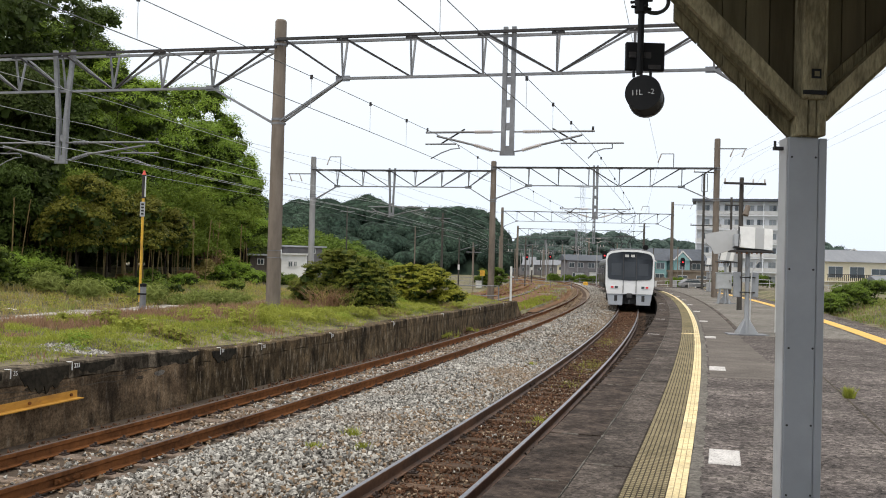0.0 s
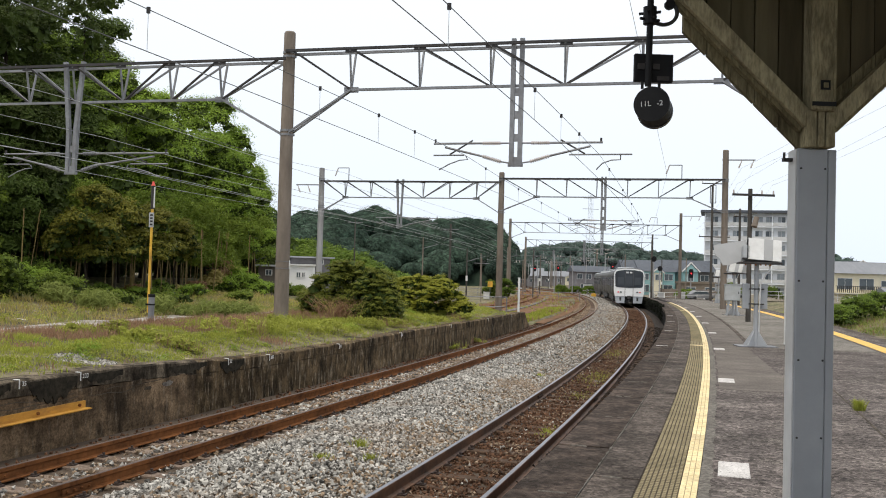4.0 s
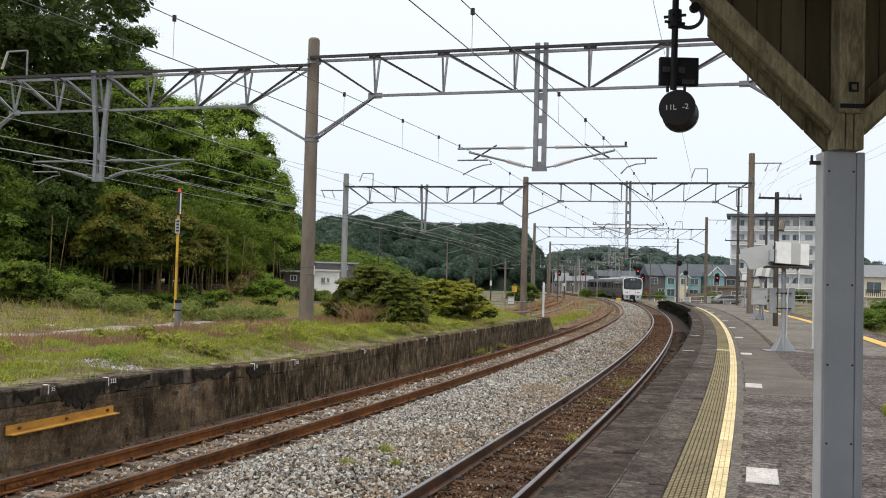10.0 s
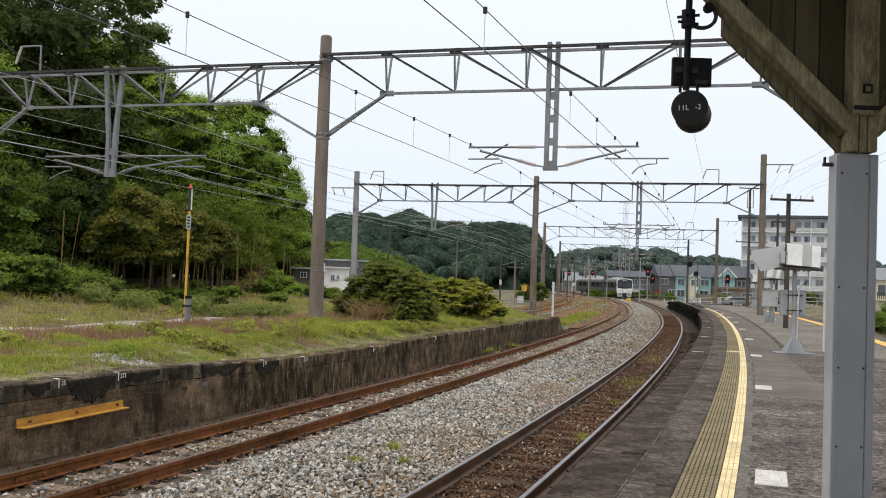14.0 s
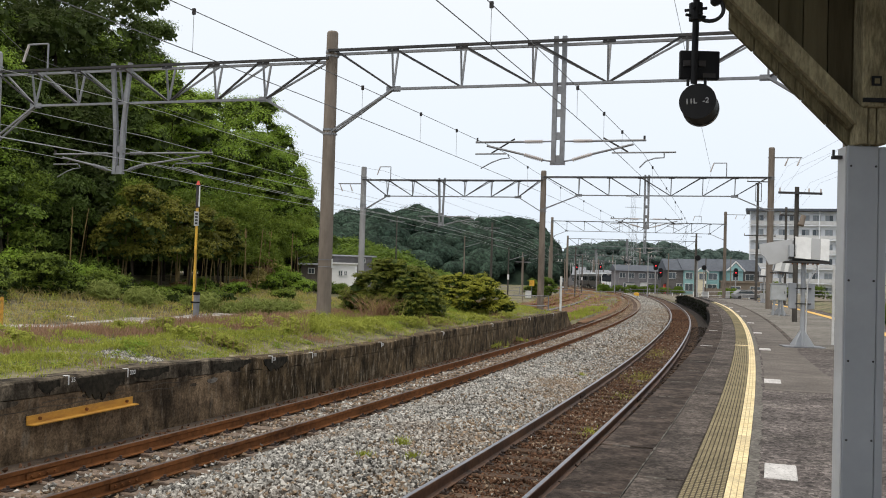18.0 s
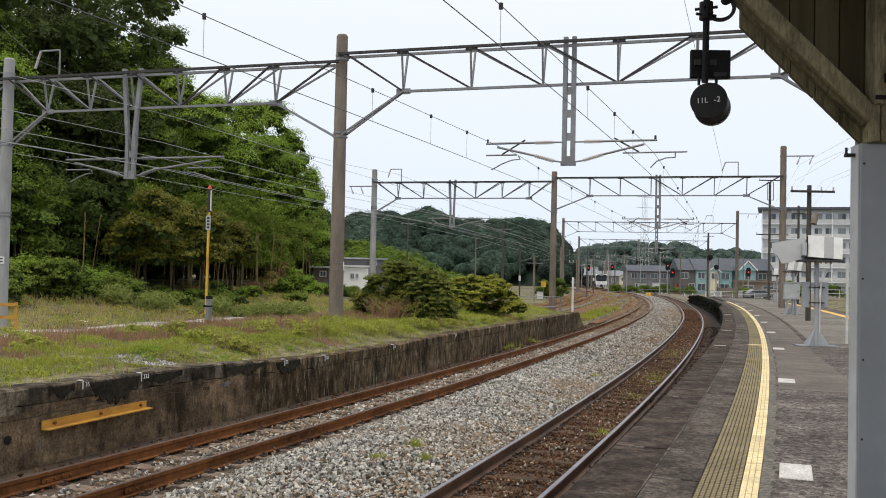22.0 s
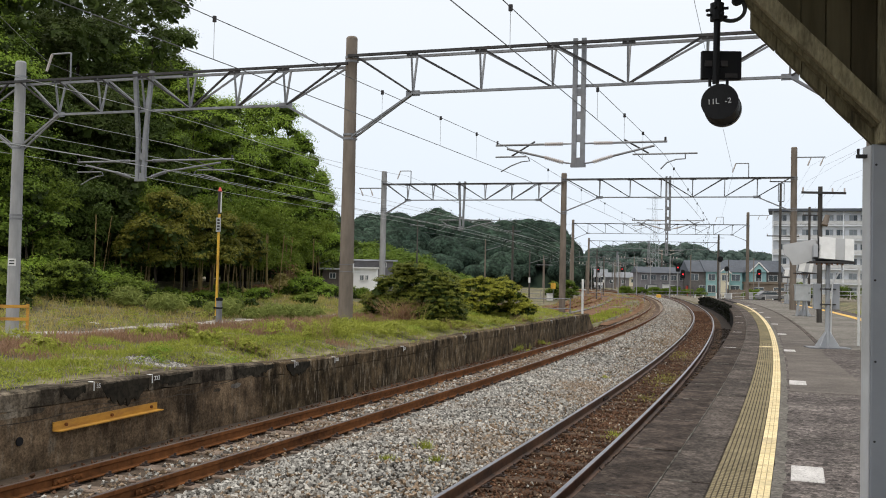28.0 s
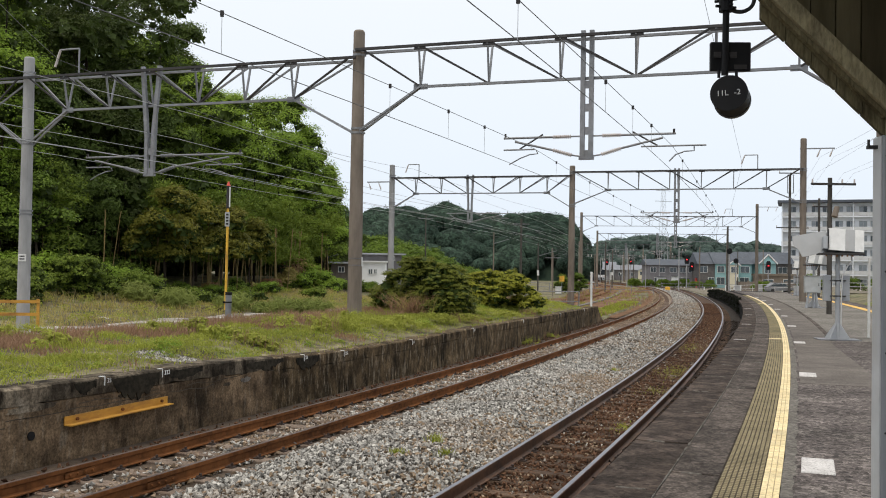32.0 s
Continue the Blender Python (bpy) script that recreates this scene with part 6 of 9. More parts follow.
def build_wood():
    # tall dark trees behind, lower bright ones towards the open end
    tall = "tall broadleaf tree with a dense dark green crown"
    mid = "broadleaf tree with a full mid-green crown in the wood"
    rows = [(-0.60, 9, 19, 4.6, M_LEAF_DARK, tall), (-0.53, 7, 20.5, 4.6, M_LEAF, tall), (-0.475, 9, 22, 4.6, M_LEAF_SOMBRE, tall), (-0.425, 8, 23, 4.5, M_LEAF_SOMBRE, tall),
            (-0.385, 10, 25, 4.6, M_LEAF_DARK, tall), (-0.345, 7, 23, 4.4, M_LEAF_SOMBRE, tall), (-0.33, 14, 26, 4.2, M_LEAF_SOMBRE, tall), (-0.318, 8, 20.5, 3.4, M_LEAF_DARK, tall), (-0.312, 6, 16.5, 3.8, M_LEAF_BRIGHT, tall), (-0.46, 14, 28, 4.8, M_LEAF_SOMBRE, tall), (-0.51, 15, 26, 4.8, M_LEAF_SOMBRE, tall),
            (-0.29, 9, 15.8, 4.0, M_LEAF_BRIGHT, mid), (-0.278, 5, 14.4, 3.4, M_LEAF_BRIGHT, mid), (-0.262, 6, 15.0, 3.6, M_LEAF_BRIGHT, mid), (-0.236, 9, 16.6, 3.8, M_LEAF, mid), (-0.212, 6, 16.6, 3.4, M_LEAF_BRIGHT, mid), (-0.204, 8, 17.6, 3.0, M_LEAF_BRIGHT, mid), (-0.194, 5, 14.6, 3.0, M_LEAF_BRIGHT, mid),
            (-0.184, 4, 13.4, 2.9, M_LEAF_BRIGHT, mid), (-0.172, 5, 12.6, 2.5, M_LEAF, mid), (-0.163, 3, 11.6, 1.8, M_LEAF_BRIGHT, mid), (-0.157, 6, 9.4, 1.4, M_LEAF, mid)]
    for i, (k, back, h, sp, mt, lab) in enumerate(rows):
        x, y = wood_at(k, back)
        tree("tree", lab, x, y, h, sp, 2.2, mt, 13000 if h > 14 else 8000, 0.115, 100 + i, 0.28, 30, group="trees of the wood", clumped=True, cr=(0.4, 0.85))
    front = [(-0.58, 0, 12.5, 3.2, M_LEAF_BRIGHT), (-0.515, -1, 17.5, 3.0, M_LEAF_BRIGHT), (-0.53, 3, 17, 3.4, M_LEAF), (-0.44, 4, 18, 3.4, M_LEAF_SOMBRE), (-0.40, 4, 16.5, 3.4, M_LEAF_SOMBRE), (-0.36, 4, 16, 3.4, M_LEAF), (-0.385, 11, 17.5, 3.6, M_LEAF_SOMBRE), (-0.455, 2, 10.5, 3.2, M_LEAF_DARK), (-0.41, 1, 11.5, 3.2, M_LEAF_SOMBRE), (-0.37, 2, 12, 3.2, M_LEAF_DARK),
             (-0.335, 1, 12.5, 3.2, M_LEAF), (-0.302, 1, 14, 3.2, M_LEAF_BRIGHT), (-0.27, 0, 12.5, 3.0, M_LEAF_BRIGHT), (-0.24, 0, 11.5, 3.0, M_LEAF_BRIGHT), (-0.213, 0, 12.0, 3.0, M_LEAF_BRIGHT),
             (-0.188, -1, 10.5, 2.8, M_LEAF_BRIGHT), (-0.168, -1, 8.0, 2.4, M_LEAF_BRIGHT)]
    for i, (k, back, h, sp, mt) in enumerate(front):
        x, y = wood_at(k, back)
        tree("tree", "leafy tree with a bright green crown", x, y, h, sp, 3.2 if -0.47 < k < -0.34 else 1.7, mt, 11500, 0.095, 200 + i, 0.10, 28, group="trees of the wood", clumped=True, cr=(0.32, 0.7))
    for i, (k, back, h, sp) in enumerate(((-0.335, -5, 6.0, 2.1), (-0.305, -5, 5.6, 2.1), (-0.275, -5, 5.2, 2.0), (-0.245, -4, 4.6, 1.7), (-0.475, -4, 5.0, 1.8))):
        x, y = wood_at(k, back)
        tree("tree", "small olive-green tree with a spreading crown before the wood", x, y, h, sp, 2.2, M_LEAF_OLIVE if i < 4 else M_LEAF, 6000, 0.10, 300 + i, 0.08, 18, group="trees of the wood", clumped=True, cr=(0.22, 0.42))
    # Added back-fill of bushes and trees; the wood's shade is in their leaf colour.
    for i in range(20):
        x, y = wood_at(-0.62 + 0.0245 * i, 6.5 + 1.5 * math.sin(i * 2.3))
        tree("undergrowth_bush", "undergrowth inside the wood, shade put in its dark leaves", x, y, 5.0 if i < 17 else 3.6, 2.6, 0.0, M_LEAF_SOMBRE, 1500, 0.26, 800 + i, 0, 18, "bush", "undergrowth inside the wood")
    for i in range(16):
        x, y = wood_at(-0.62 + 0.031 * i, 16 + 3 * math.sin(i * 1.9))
        tree("tree", "tree deep in the wood, shade put in its dark leaves", x, y, 19 if i < 9 else 12 if i < 12 else 9.5, 4.2, 0.4, M_LEAF_DARK, 2300, 0.36, 700 + i, 0.2, 20, group="trees of the wood")
    # bamboo: bare culms below, leaves above
    rng = random.Random(12)
    culm = []
    for r in (0.032, 0.04, 0.025):
        bm = bmesh.new()
        for j in range(9):
            tube(bm, (0, 0, j * 0.5), (0.012 * j * j * 0.05, 0, j * 0.5 + 0.48), r, r * 0.97, seg=6)
            tube(bm, (0.012 * j * j * 0.05, 0, j * 0.5 + 0.47), (0.012 * j * j * 0.05, 0, j * 0.5 + 0.5), r * 1.15, seg=6)
        me = bpy.data.meshes.new("culm")
        bm.to_mesh(me)
        bm.free()
        me.materials.append(M_BAMBOO)
        culm.append(me)
    for i, (k, back) in enumerate(((-0.47, -3), (-0.42, -1), (-0.37, 0), (-0.34, -2.5), (-0.31, -2.5), (-0.285, -3.5), (-0.265, -3), (-0.24, -3), (-0.222, -3), (-0.205, -3), (-0.187, -2.5), (-0.172, -2))):
        x, y = wood_at(k, back)
        t = thing("bamboo", "clump of yellow-green bamboo culms with drooping leaves", "bamboo", pose(x, y, float(ground_z(x, y))), "bamboo clumps")
        for j in range(3 if i < 3 else 2 if i > 9 else 6 + i % 3):
            shared("culm", culm[j % 3], t, pose(rng.uniform(-1.7, 1.7), rng.uniform(-1.2, 0.6), -0.2, rng.uniform(-5, 5), rng.uniform(-5, 5), rng.uniform(0, 360)))
        r = np.random.default_rng(400 + i)
        bl = [(r.uniform(-1.5, 1.5), r.uniform(-1, 1), r.uniform(1.9, 6.0), r.uniform(0.6, 1.0)) for _ in range(20)]
        v, f = leaf_cloud(r, bl, 3200, 0.125, slim=0.35)
        # Two clumps take darker leaves to paint the shaded hollow behind them.
        arrays("crown", v, f, M_LEAF_DARK if i in (1, 2) else M_LEAF_BAMBOO, t)
    for i, (k, back, h) in enumerate(((-0.186, -4.4, 1.4), (-0.176, -4.0, 1.8), (-0.166, -4.6, 1.3), (-0.158, -4.2, 0.8))):
        x, y = wood_at(k, back)
        tree("undergrowth_bush", "bright green bush at the end of the wood", x, y, h, 1.25, 0.05, M_LEAF_BRIGHT, 3000, 0.08, 540 + i, 0, 16, "bush", "undergrowth before the wood", clumped=True, cr=(0.16, 0.36))
    for i, (x, y, h) in enumerate(((-9.3, 79, 0.75), (-10.3, 78, 0.85), (-11.6, 79, 0.55), (-12.8, 80, 0.7))):
        tree("hedge_bush", "leafy weeds grown up before the huts", x, y, h, 0.9, 0.05, M_LEAF_BAMBOO if i % 2 else M_LEAF, 2200, 0.06, 640 + i, 0, 12, "bush", "weeds before the huts", clumped=True, cr=(0.10, 0.24))
    # dead brown undergrowth between the culms
    for i, (k, h) in enumerate(((-0.318, 0.45), (-0.285, 0.5), (-0.25, 0.45), (-0.222, 0.7), (-0.203, 1.5), (-0.193, 2.4), (-0.186, 2.0))):
        x, y = wood_at(k, -3.4)
        tree("dead_undergrowth", "withered brown undergrowth among the bamboo", x, y, h, 0.7 + 0.35 * h, 0.05, M_DEAD if i % 2 else M_STRAW, 1300, 0.10, 560 + i, 0, 14, "bush", "withered undergrowth in the wood")
    # undergrowth along the edge
    for i in range(22):
        k = -0.60 + 0.021 * i
        x, y = wood_at(k + 0.006 * math.sin(i * 5.1), (-4.6 if i < 12 else -5.6) + 2.2 * math.sin(i * 2.1))
        h = 0.7 + 1.15 * abs(math.sin(i * 1.7)) if i < 12 else 0.38 + 0.3 * abs(math.sin(i * 1.7))
        tree("undergrowth_bush", "low leafy undergrowth bush at the foot of the wood", x, y, h, (1.15 if i < 12 else 1.0) + 0.7 * abs(math.sin(i * 3.3)), 0.05, (M_LEAF_BRIGHT, M_LEAF, M_LEAF_BAMBOO)[i % 3], 3600 if i < 12 else 1500, 0.075, 500 + i, 0, 16, "bush", "undergrowth before the wood", clumped=True, cr=(0.14, 0.34))


build_wood()


def shrub(label, x, y, w, h, seed, n, mat, depth=0.8):
    """A dense shrub of flat upturned sprays in tiers."""
    rng = np.random.default_rng(seed)
    t = thing("shrub", label, "shrub", pose(x, y, float(ground_z(x, y)) - 0.03), "shrubs on the old platform")
    bl = []
    for i in range(150):
        a, rr = rng.uniform(0, 6.283), math.sqrt(rng.uniform(0, 1))
        top = h * math.sqrt(max(0.0, 1 - (rr * 0.94) ** 2)) * (0.88 + 0.12 * math.sin(a * 3 + rr * 5 + seed))
        zz = top * (1.0 - 0.85 * rng.uniform(0, 1) ** 1.6)
        bl.append((math.cos(a) * rr * w / 2 * 0.9, math.sin(a) * rr * w / 2 * depth, max(0.16, zz - 0.16), rng.uniform(0.2, 0.34)))
    part("stem", limb_mesh(random.Random(seed), h * 0.7, 0.15, 0.05, w * 0.26, 9), M_BARK, t)
    v, f = clump_cloud(rng, bl, n // 30, 46, 0.035, (0.09, 0.22), 0.6, 0.8, 0.5, 0.5)
    arrays("foliage", v, f, mat, t)
    # Dark leaf core paints the shade inside the shrub.
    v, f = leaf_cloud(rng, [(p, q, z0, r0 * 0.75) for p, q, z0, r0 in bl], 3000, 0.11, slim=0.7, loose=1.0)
    arrays("inner_foliage", v, f, M_LEAF_DEEP, t)["label"] = "inner foliage, the crown's shade put in its dark leaves"
    return t


shrub("large rounded dark green shrub with brown dead grass at its foot", -1.95, 32.3, 3.6, 2.15, 11, 48000, M_LEAF_SHRUB)
shrub("dark green shrub growing low over the grass", -1.15, 31.0, 1.75, 1.75, 12, 20000, M_LEAF_SHRUB)
shrub("low spreading shrub with yellow-green shoots", 0.62, 38.0, 3.9, 1.72, 13, 34000, M_LEAF_TIPS)


def blades(name, label, mat, x, y, z, h, w, lean=0.45, seed=1, kind="stuff", category="grass", parent=None, away=None):
    """Grass blades, one bent triangle strip each."""
    r = np.random.default_rng(seed)
    n = len(x)
    a = r.uniform(0, 6.283, n)
    dx, dy = np.cos(a), np.sin(a)
    b = r.uniform(0, 6.283, n) if away is None else away + r.normal(0, 0.5, n)
    lx, ly = np.cos(b) * lean * h * r.uniform(0.2, 1, n), np.sin(b) * lean * h * r.uniform(0.2, 1, n)
    p0 = np.stack([x, y, z - 0.02], -1)
    p2 = np.stack([x + dx * w * 0.8 + lx * 0.3, y + dy * w * 0.8 + ly * 0.3, z + h * 0.5], -1)
    p3 = np.stack([x - dx * w * 0.8 + lx * 0.3, y - dy * w * 0.8 + ly * 0.3, z + h * 0.5], -1)
    p4 = np.stack([x + lx, y + ly, z + h], -1)
    v = np.stack([p0, p2, p4, p3], 1).reshape(-1, 3)
    f = np.arange(4 * n).reshape(-1, 4)
    ob = arrays(name, v, f, mat, parent)
    if parent is None:
        tagged(ob, label, category, kind=kind)
    return ob


def build_grass():
    r = np.random.default_rng(77)

    def field(n, s0, s1, d0, d1, power=1.0):
        s = s0 + (s1 - s0) * r.uniform(0, 1, n) ** power
        o = -1.9 - (d0 + (d1 - d0) * r.uniform(0, 1, n))
        x, y, _ = FAR.at(s, o)
        return x, y, ground_z(x, y), -1.9 - o

    x, y, z, d = field(116000, 0, 42, 0.02, 5.4, 1.15)
    patch = bumps(x, y, 3.2, 21) + 0.6 * bumps(x, y, 1.0, 22)
    belt = 1.5 - 1.3 * np.clip((d - 2.1) / 1.2, 0, 1.9)
    green = patch + belt > 0.1
    bare = (bumps(x, y, 1.6, 23) > 1.05) | (((x + 5.2) / 0.7) ** 2 + ((y - 15.6) / 0.4) ** 2 < 1)
    thin = (r.uniform(0, 1, len(x)) < 0.12 + 1.2 * np.clip((d - 0.16 + 0.16 * bumps(x, y, 0.8, 24)) / 0.7, 0, 1)) & ~bare
    g, b = green & thin, ~green & thin
    hg = r.uniform(0.018, 0.072, len(x)) * (1 + 0.9 * np.clip(patch, 0, 1.2)) * np.clip(0.45 + d / 1.6, 0.45, 1.35)
    blades("grass", "short bright green grass on the old platform", M_GRASS, x[g], y[g], z[g], hg[g], np.full(g.sum(), 0.0085), lean=1.0, seed=2)
    hd = r.uniform(0.05, 0.19, len(x)) * (1 + 0.5 * np.clip((d - 2.2) / 1.6, 0, 1) * (0.6 + 0.5 * bumps(x, y, 1.3, 25)))
    blades("dry_grass", "dry pinkish-brown grass on the old platform", M_GRASS_DRY, x[b], y[b], z[b], hd[b], np.full(b.sum(), 0.009), lean=0.7, seed=3)
    # leafy weeds in low mounds, brightest near the old edge
    x, y, z, d = field(2600, 0, 41, 0.35, 5.0, 1.25)
    patch = bumps(x, y, 3.2, 21) + 0.6 * bumps(x, y, 1.0, 22)
    keep = (patch + 0.6 - 0.45 * np.clip(d - 1, 0, 3) > 0.0) & (bumps(x, y, 1.6, 23) < 0.7)
    x, y, z = x[keep], y[keep], z[keep]
    rad = r.uniform(0.04, 0.15, len(x)) * (1 + 0.8 * (patch[keep] > 0.9))
    for tone, (lo, hi) in enumerate(((0.0, 0.75), (0.75, 1.0))):
        pick = r.uniform(0, 1, len(x))
        k = (pick >= lo) & (pick < hi)
        v, f = leaf_cloud(r, np.stack([x[k], y[k], z[k] + rad[k] * 0.12, rad[k]], -1), int(k.sum() * 56), 0.019, up=1.0, slim=0.5)
        ob = arrays("leafy_weeds", v, f, (M_WEED, M_LEAF_BRIGHT)[tone])
        tagged(ob, "low leafy green weeds on the old platform", "weeds", kind="stuff")
    # knee-high leafy weed mounds with dry stalks among them
    for i, (mx, my, mw, md, mh) in enumerate(((-4.2, 22.3, 0.95, 0.55, 0.42), (-3.5, 22.9, 0.6, 0.5, 0.36), (-8.5, 17.4, 0.75, 0.5, 0.34), (-7.4, 16.4, 0.5, 0.4, 0.24), (-2.75, 24.6, 0.7, 0.5, 0.36), (-2.0, 25.6, 0.6, 0.5, 0.30), (-6.1, 20.2, 0.32, 0.3, 0.36),
                                              (-6.9, 20.0, 0.4, 0.3, 0.30), (-5.2, 19.2, 0.5, 0.35, 0.26), (-4.4, 18.6, 0.45, 0.3, 0.22), (-9.6, 18.6, 0.6, 0.5, 0.34), (-1.2, 28.2, 0.6, 0.5, 0.3), (-0.2, 29.6, 0.7, 0.5, 0.28), (-3.6, 26.6, 0.5, 0.4, 0.3), (1.2, 33.0, 0.8, 0.6, 0.3), (2.2, 36.0, 0.7, 0.6, 0.28))):
        m = 26
        a, q = r.uniform(0, 6.283, m), np.sqrt(r.uniform(0, 1, m))
        px, py = mx + np.cos(a) * q * mw, my + np.sin(a) * q * md
        hh = mh * (1 - 0.6 * q ** 2) * r.uniform(0.7, 1.1, m)
        v, f = clump_cloud(r, np.stack([px, py, ground_z(px, py) + hh * 0.55, hh * 0.5], -1), 90, 18, 0.030, (0.05, 0.11), 0.5, 0.6, 0.42, 0.8)
        t = thing("weed_mound", "knee-high bright green leafy weeds on the old platform", "weeds", group="weed mounds on the old platform")
        arrays("leaves", v, f, M_WEED, t)
        n = 130
        a, q = r.uniform(0, 6.283, n), np.sqrt(r.uniform(0, 1.3, n))
        px, py = mx + np.cos(a) * q * mw, my + np.sin(a) * q * md
        stalks = blades("stalk_tuft", "", M_GRASS if i % 3 else M_GRASS_DRY, px, py, ground_z(px, py), mh * r.uniform(0.7, 1.35, n), np.full(n, 0.006), lean=0.6, seed=200 + i, parent=t)
        tagged(stalks, kind="stuff")
    # the lower ground behind, with dry and green patches
    x, y, z, d = field(66000, 4, 62, 5.2, 25.0, 1.1)
    off_path = (d < 13.2) | (d > 15.2) | (bumps(x, y, 2.2, 34) > 0.75)
    patch = bumps(x, y, 7.0, 31) + 0.6 * bumps(x, y, 2.0, 32)
    tall = np.where(d < 11.0, 0.3, np.where(d < 14.2, 0.12, 0.62)) * (1 + 0.6 * (bumps(x, y, 3.0, 33) > 0.5))
    g = off_path & (patch > 0.6)
    b = off_path & ~g
    blades("grass", "tall green grass before the wood", M_REED, x[g], y[g], z[g], tall[g] * r.uniform(0.15, 0.5, g.sum()), np.full(g.sum(), 0.02), lean=0.7, seed=4)
    blades("dry_grass", "straw-coloured dry grass before the wood", M_STRAW, x[b], y[b], z[b], tall[b] * r.uniform(0.12, 0.42, b.sum()), np.full(b.sum(), 0.018), lean=0.7, seed=5)
    x, y, z, d = field(260, 6, 60, 15.5, 25.0)
    v, f = leaf_cloud(r, np.stack([x, y, z + 0.1, r.uniform(0.18, 0.5, len(x))], -1), 22000, 0.042, up=0.8, slim=0.5)
    tagged(arrays("leafy_weeds", v, f, M_WEED), "leafy weeds before the wood", "weeds", kind="stuff")
    # green verge beyond the end of the old wall
    n = 6000
    s, o = r.uniform(41, 72, n), r.uniform(-3.3, -1.9, n)
    x, y, _ = FAR.at(s, o)
    blades("grass", "green verge beside the rusty track", M_GRASS, x, y, ground_z(x, y), r.uniform(0.06, 0.2, n), np.full(n, 0.03), seed=6)
    # weeds over the brown yard
    n = 16000
    s, o = r.uniform(44, 150, n) , r.uniform(-9.5, -1.3, n)
    x, y, _ = FAR.at(s, o)
    k = bumps(x, y, 5.0, 41) + 0.5 * bumps(x, y, 1.5, 42) > 0.55
    blades("dry_grass", "sparse weeds on the brown yard", M_GRASS_DRY, x[k], y[k], np.full(k.sum(), -0.82), r.uniform(0.08, 0.35, k.sum()), np.full(k.sum(), 0.03), lean=0.8, seed=8)
    k = bumps(x, y, 4.0, 43) > 0.75
    blades("grass", "green tufts on the brown yard", M_GRASS, x[k], y[k], np.full(k.sum(), -0.82), r.uniform(0.08, 0.3, k.sum()), np.full(k.sum(), 0.03), lean=0.8, seed=9)
    # tufts that hang over the old coping
    n = 2600
    s, o = r.uniform(0, 41, n), r.uniform(-2.05, -1.62, n)
    x, y, _ = FAR.at(s, o)
    k = bumps(x, y, 1.2, 44) > 0.2
    blades("grass", "grass tufts creeping over the old coping", M_GRASS, x[k], y[k], wall_top(s[k]), r.uniform(0.02, 0.08, k.sum()), np.full(k.sum(), 0.01), lean=1.2, seed=10)
    # the far bank on the other side of the platform
    n = 16000
    s, o = r.uniform(0, 75, n), r.uniform(12.5, 20, n)
    x, y, _ = NEAR.at(s, o)
    k = bumps(x, y, 2.4, 45) + 0.5 * bumps(x, y, 0.8, 46) > -0.45
    blades("grass", "rough green grass on the bank beyond the platform", M_REED, x[k], y[k], ground_z(x[k], y[k]), r.uniform(0.12, 0.4, k.sum()), np.full(k.sum(), 0.02), lean=0.8, seed=7)
    blades("dry_grass", "dry brown grass on the bank beyond the platform", M_GRASS_DRY, x[~k], y[~k], ground_z(x[~k], y[~k]), r.uniform(0.1, 0.35, (~k).sum()), np.full((~k).sum(), 0.02), lean=0.8, seed=17)
    q = r.choice(n, 420, replace=False)
    v, f = leaf_cloud(r, np.stack([x[q], y[q], ground_z(x[q], y[q]) + 0.06, r.uniform(0.1, 0.38, 420)], -1), 16000, 0.05, up=0.8, slim=0.5)
    tagged(arrays("leafy_weeds", v, f, M_LEAF), "leafy weeds on the bank beyond the platform", "weeds", kind="stuff")
    # weeds beside the near rails
    for s, o, h, seed in ((-1.6, -1.75, 0.16, 1), (-2.3, -1.35, 0.12, 2), (9.5, -1.2, 0.10, 3), (-2.6, -1.9, 0.1, 4)):
        n = 110
        a, q = r.uniform(0, 6.283, n), np.abs(r.normal(0, 0.07, n))
        c = NEAR.pt(s, o)
        ob = blades("weed", "small green weed growing in the ballast", M_GRASS, c.x + np.cos(a) * q, c.y + np.sin(a) * q, np.full(n, float(bed_height(o))), r.uniform(0.4, 1, n) * h, np.full(n, 0.006), lean=0.9, seed=40 + seed, kind="", category="weed")
    for s, o, ls, lo, n, seed in ((10.9, 0.1, 0.9, 0.22, 420, 5), (1.5, 0.3, 0.25, 0.1, 120, 6), (19.0, -0.1, 1.1, 0.25, 300, 7), (6.6, 0.2, 0.35, 0.15, 120, 8)):
        ss, oo = r.normal(s, ls, n), np.clip(r.normal(o, lo, n), -0.5, 0.5)
        x, y, _ = NEAR.at(ss, oo)
        blades("weed", "thin green weeds between the worn rails", M_GRASS, x, y, bed_height(oo), r.uniform(0.02, 0.07, n), np.full(n, 0.007), lean=1.2, seed=40 + seed, kind="", category="weed")
    c = NEAR.pt(-1.0, 4.6)
    n = 300
    a, q = r.uniform(0, 6.283, n), r.uniform(0, 0.07, n)
    blades("weed", "small green weed growing from a crack in the asphalt", M_GRASS, c.x + np.cos(a) * q, c.y + np.sin(a) * q, np.full(n, 0.0), r.uniform(0.05, 0.16, n), np.full(n, 0.006), lean=0.8, seed=50, kind="", category="weed")
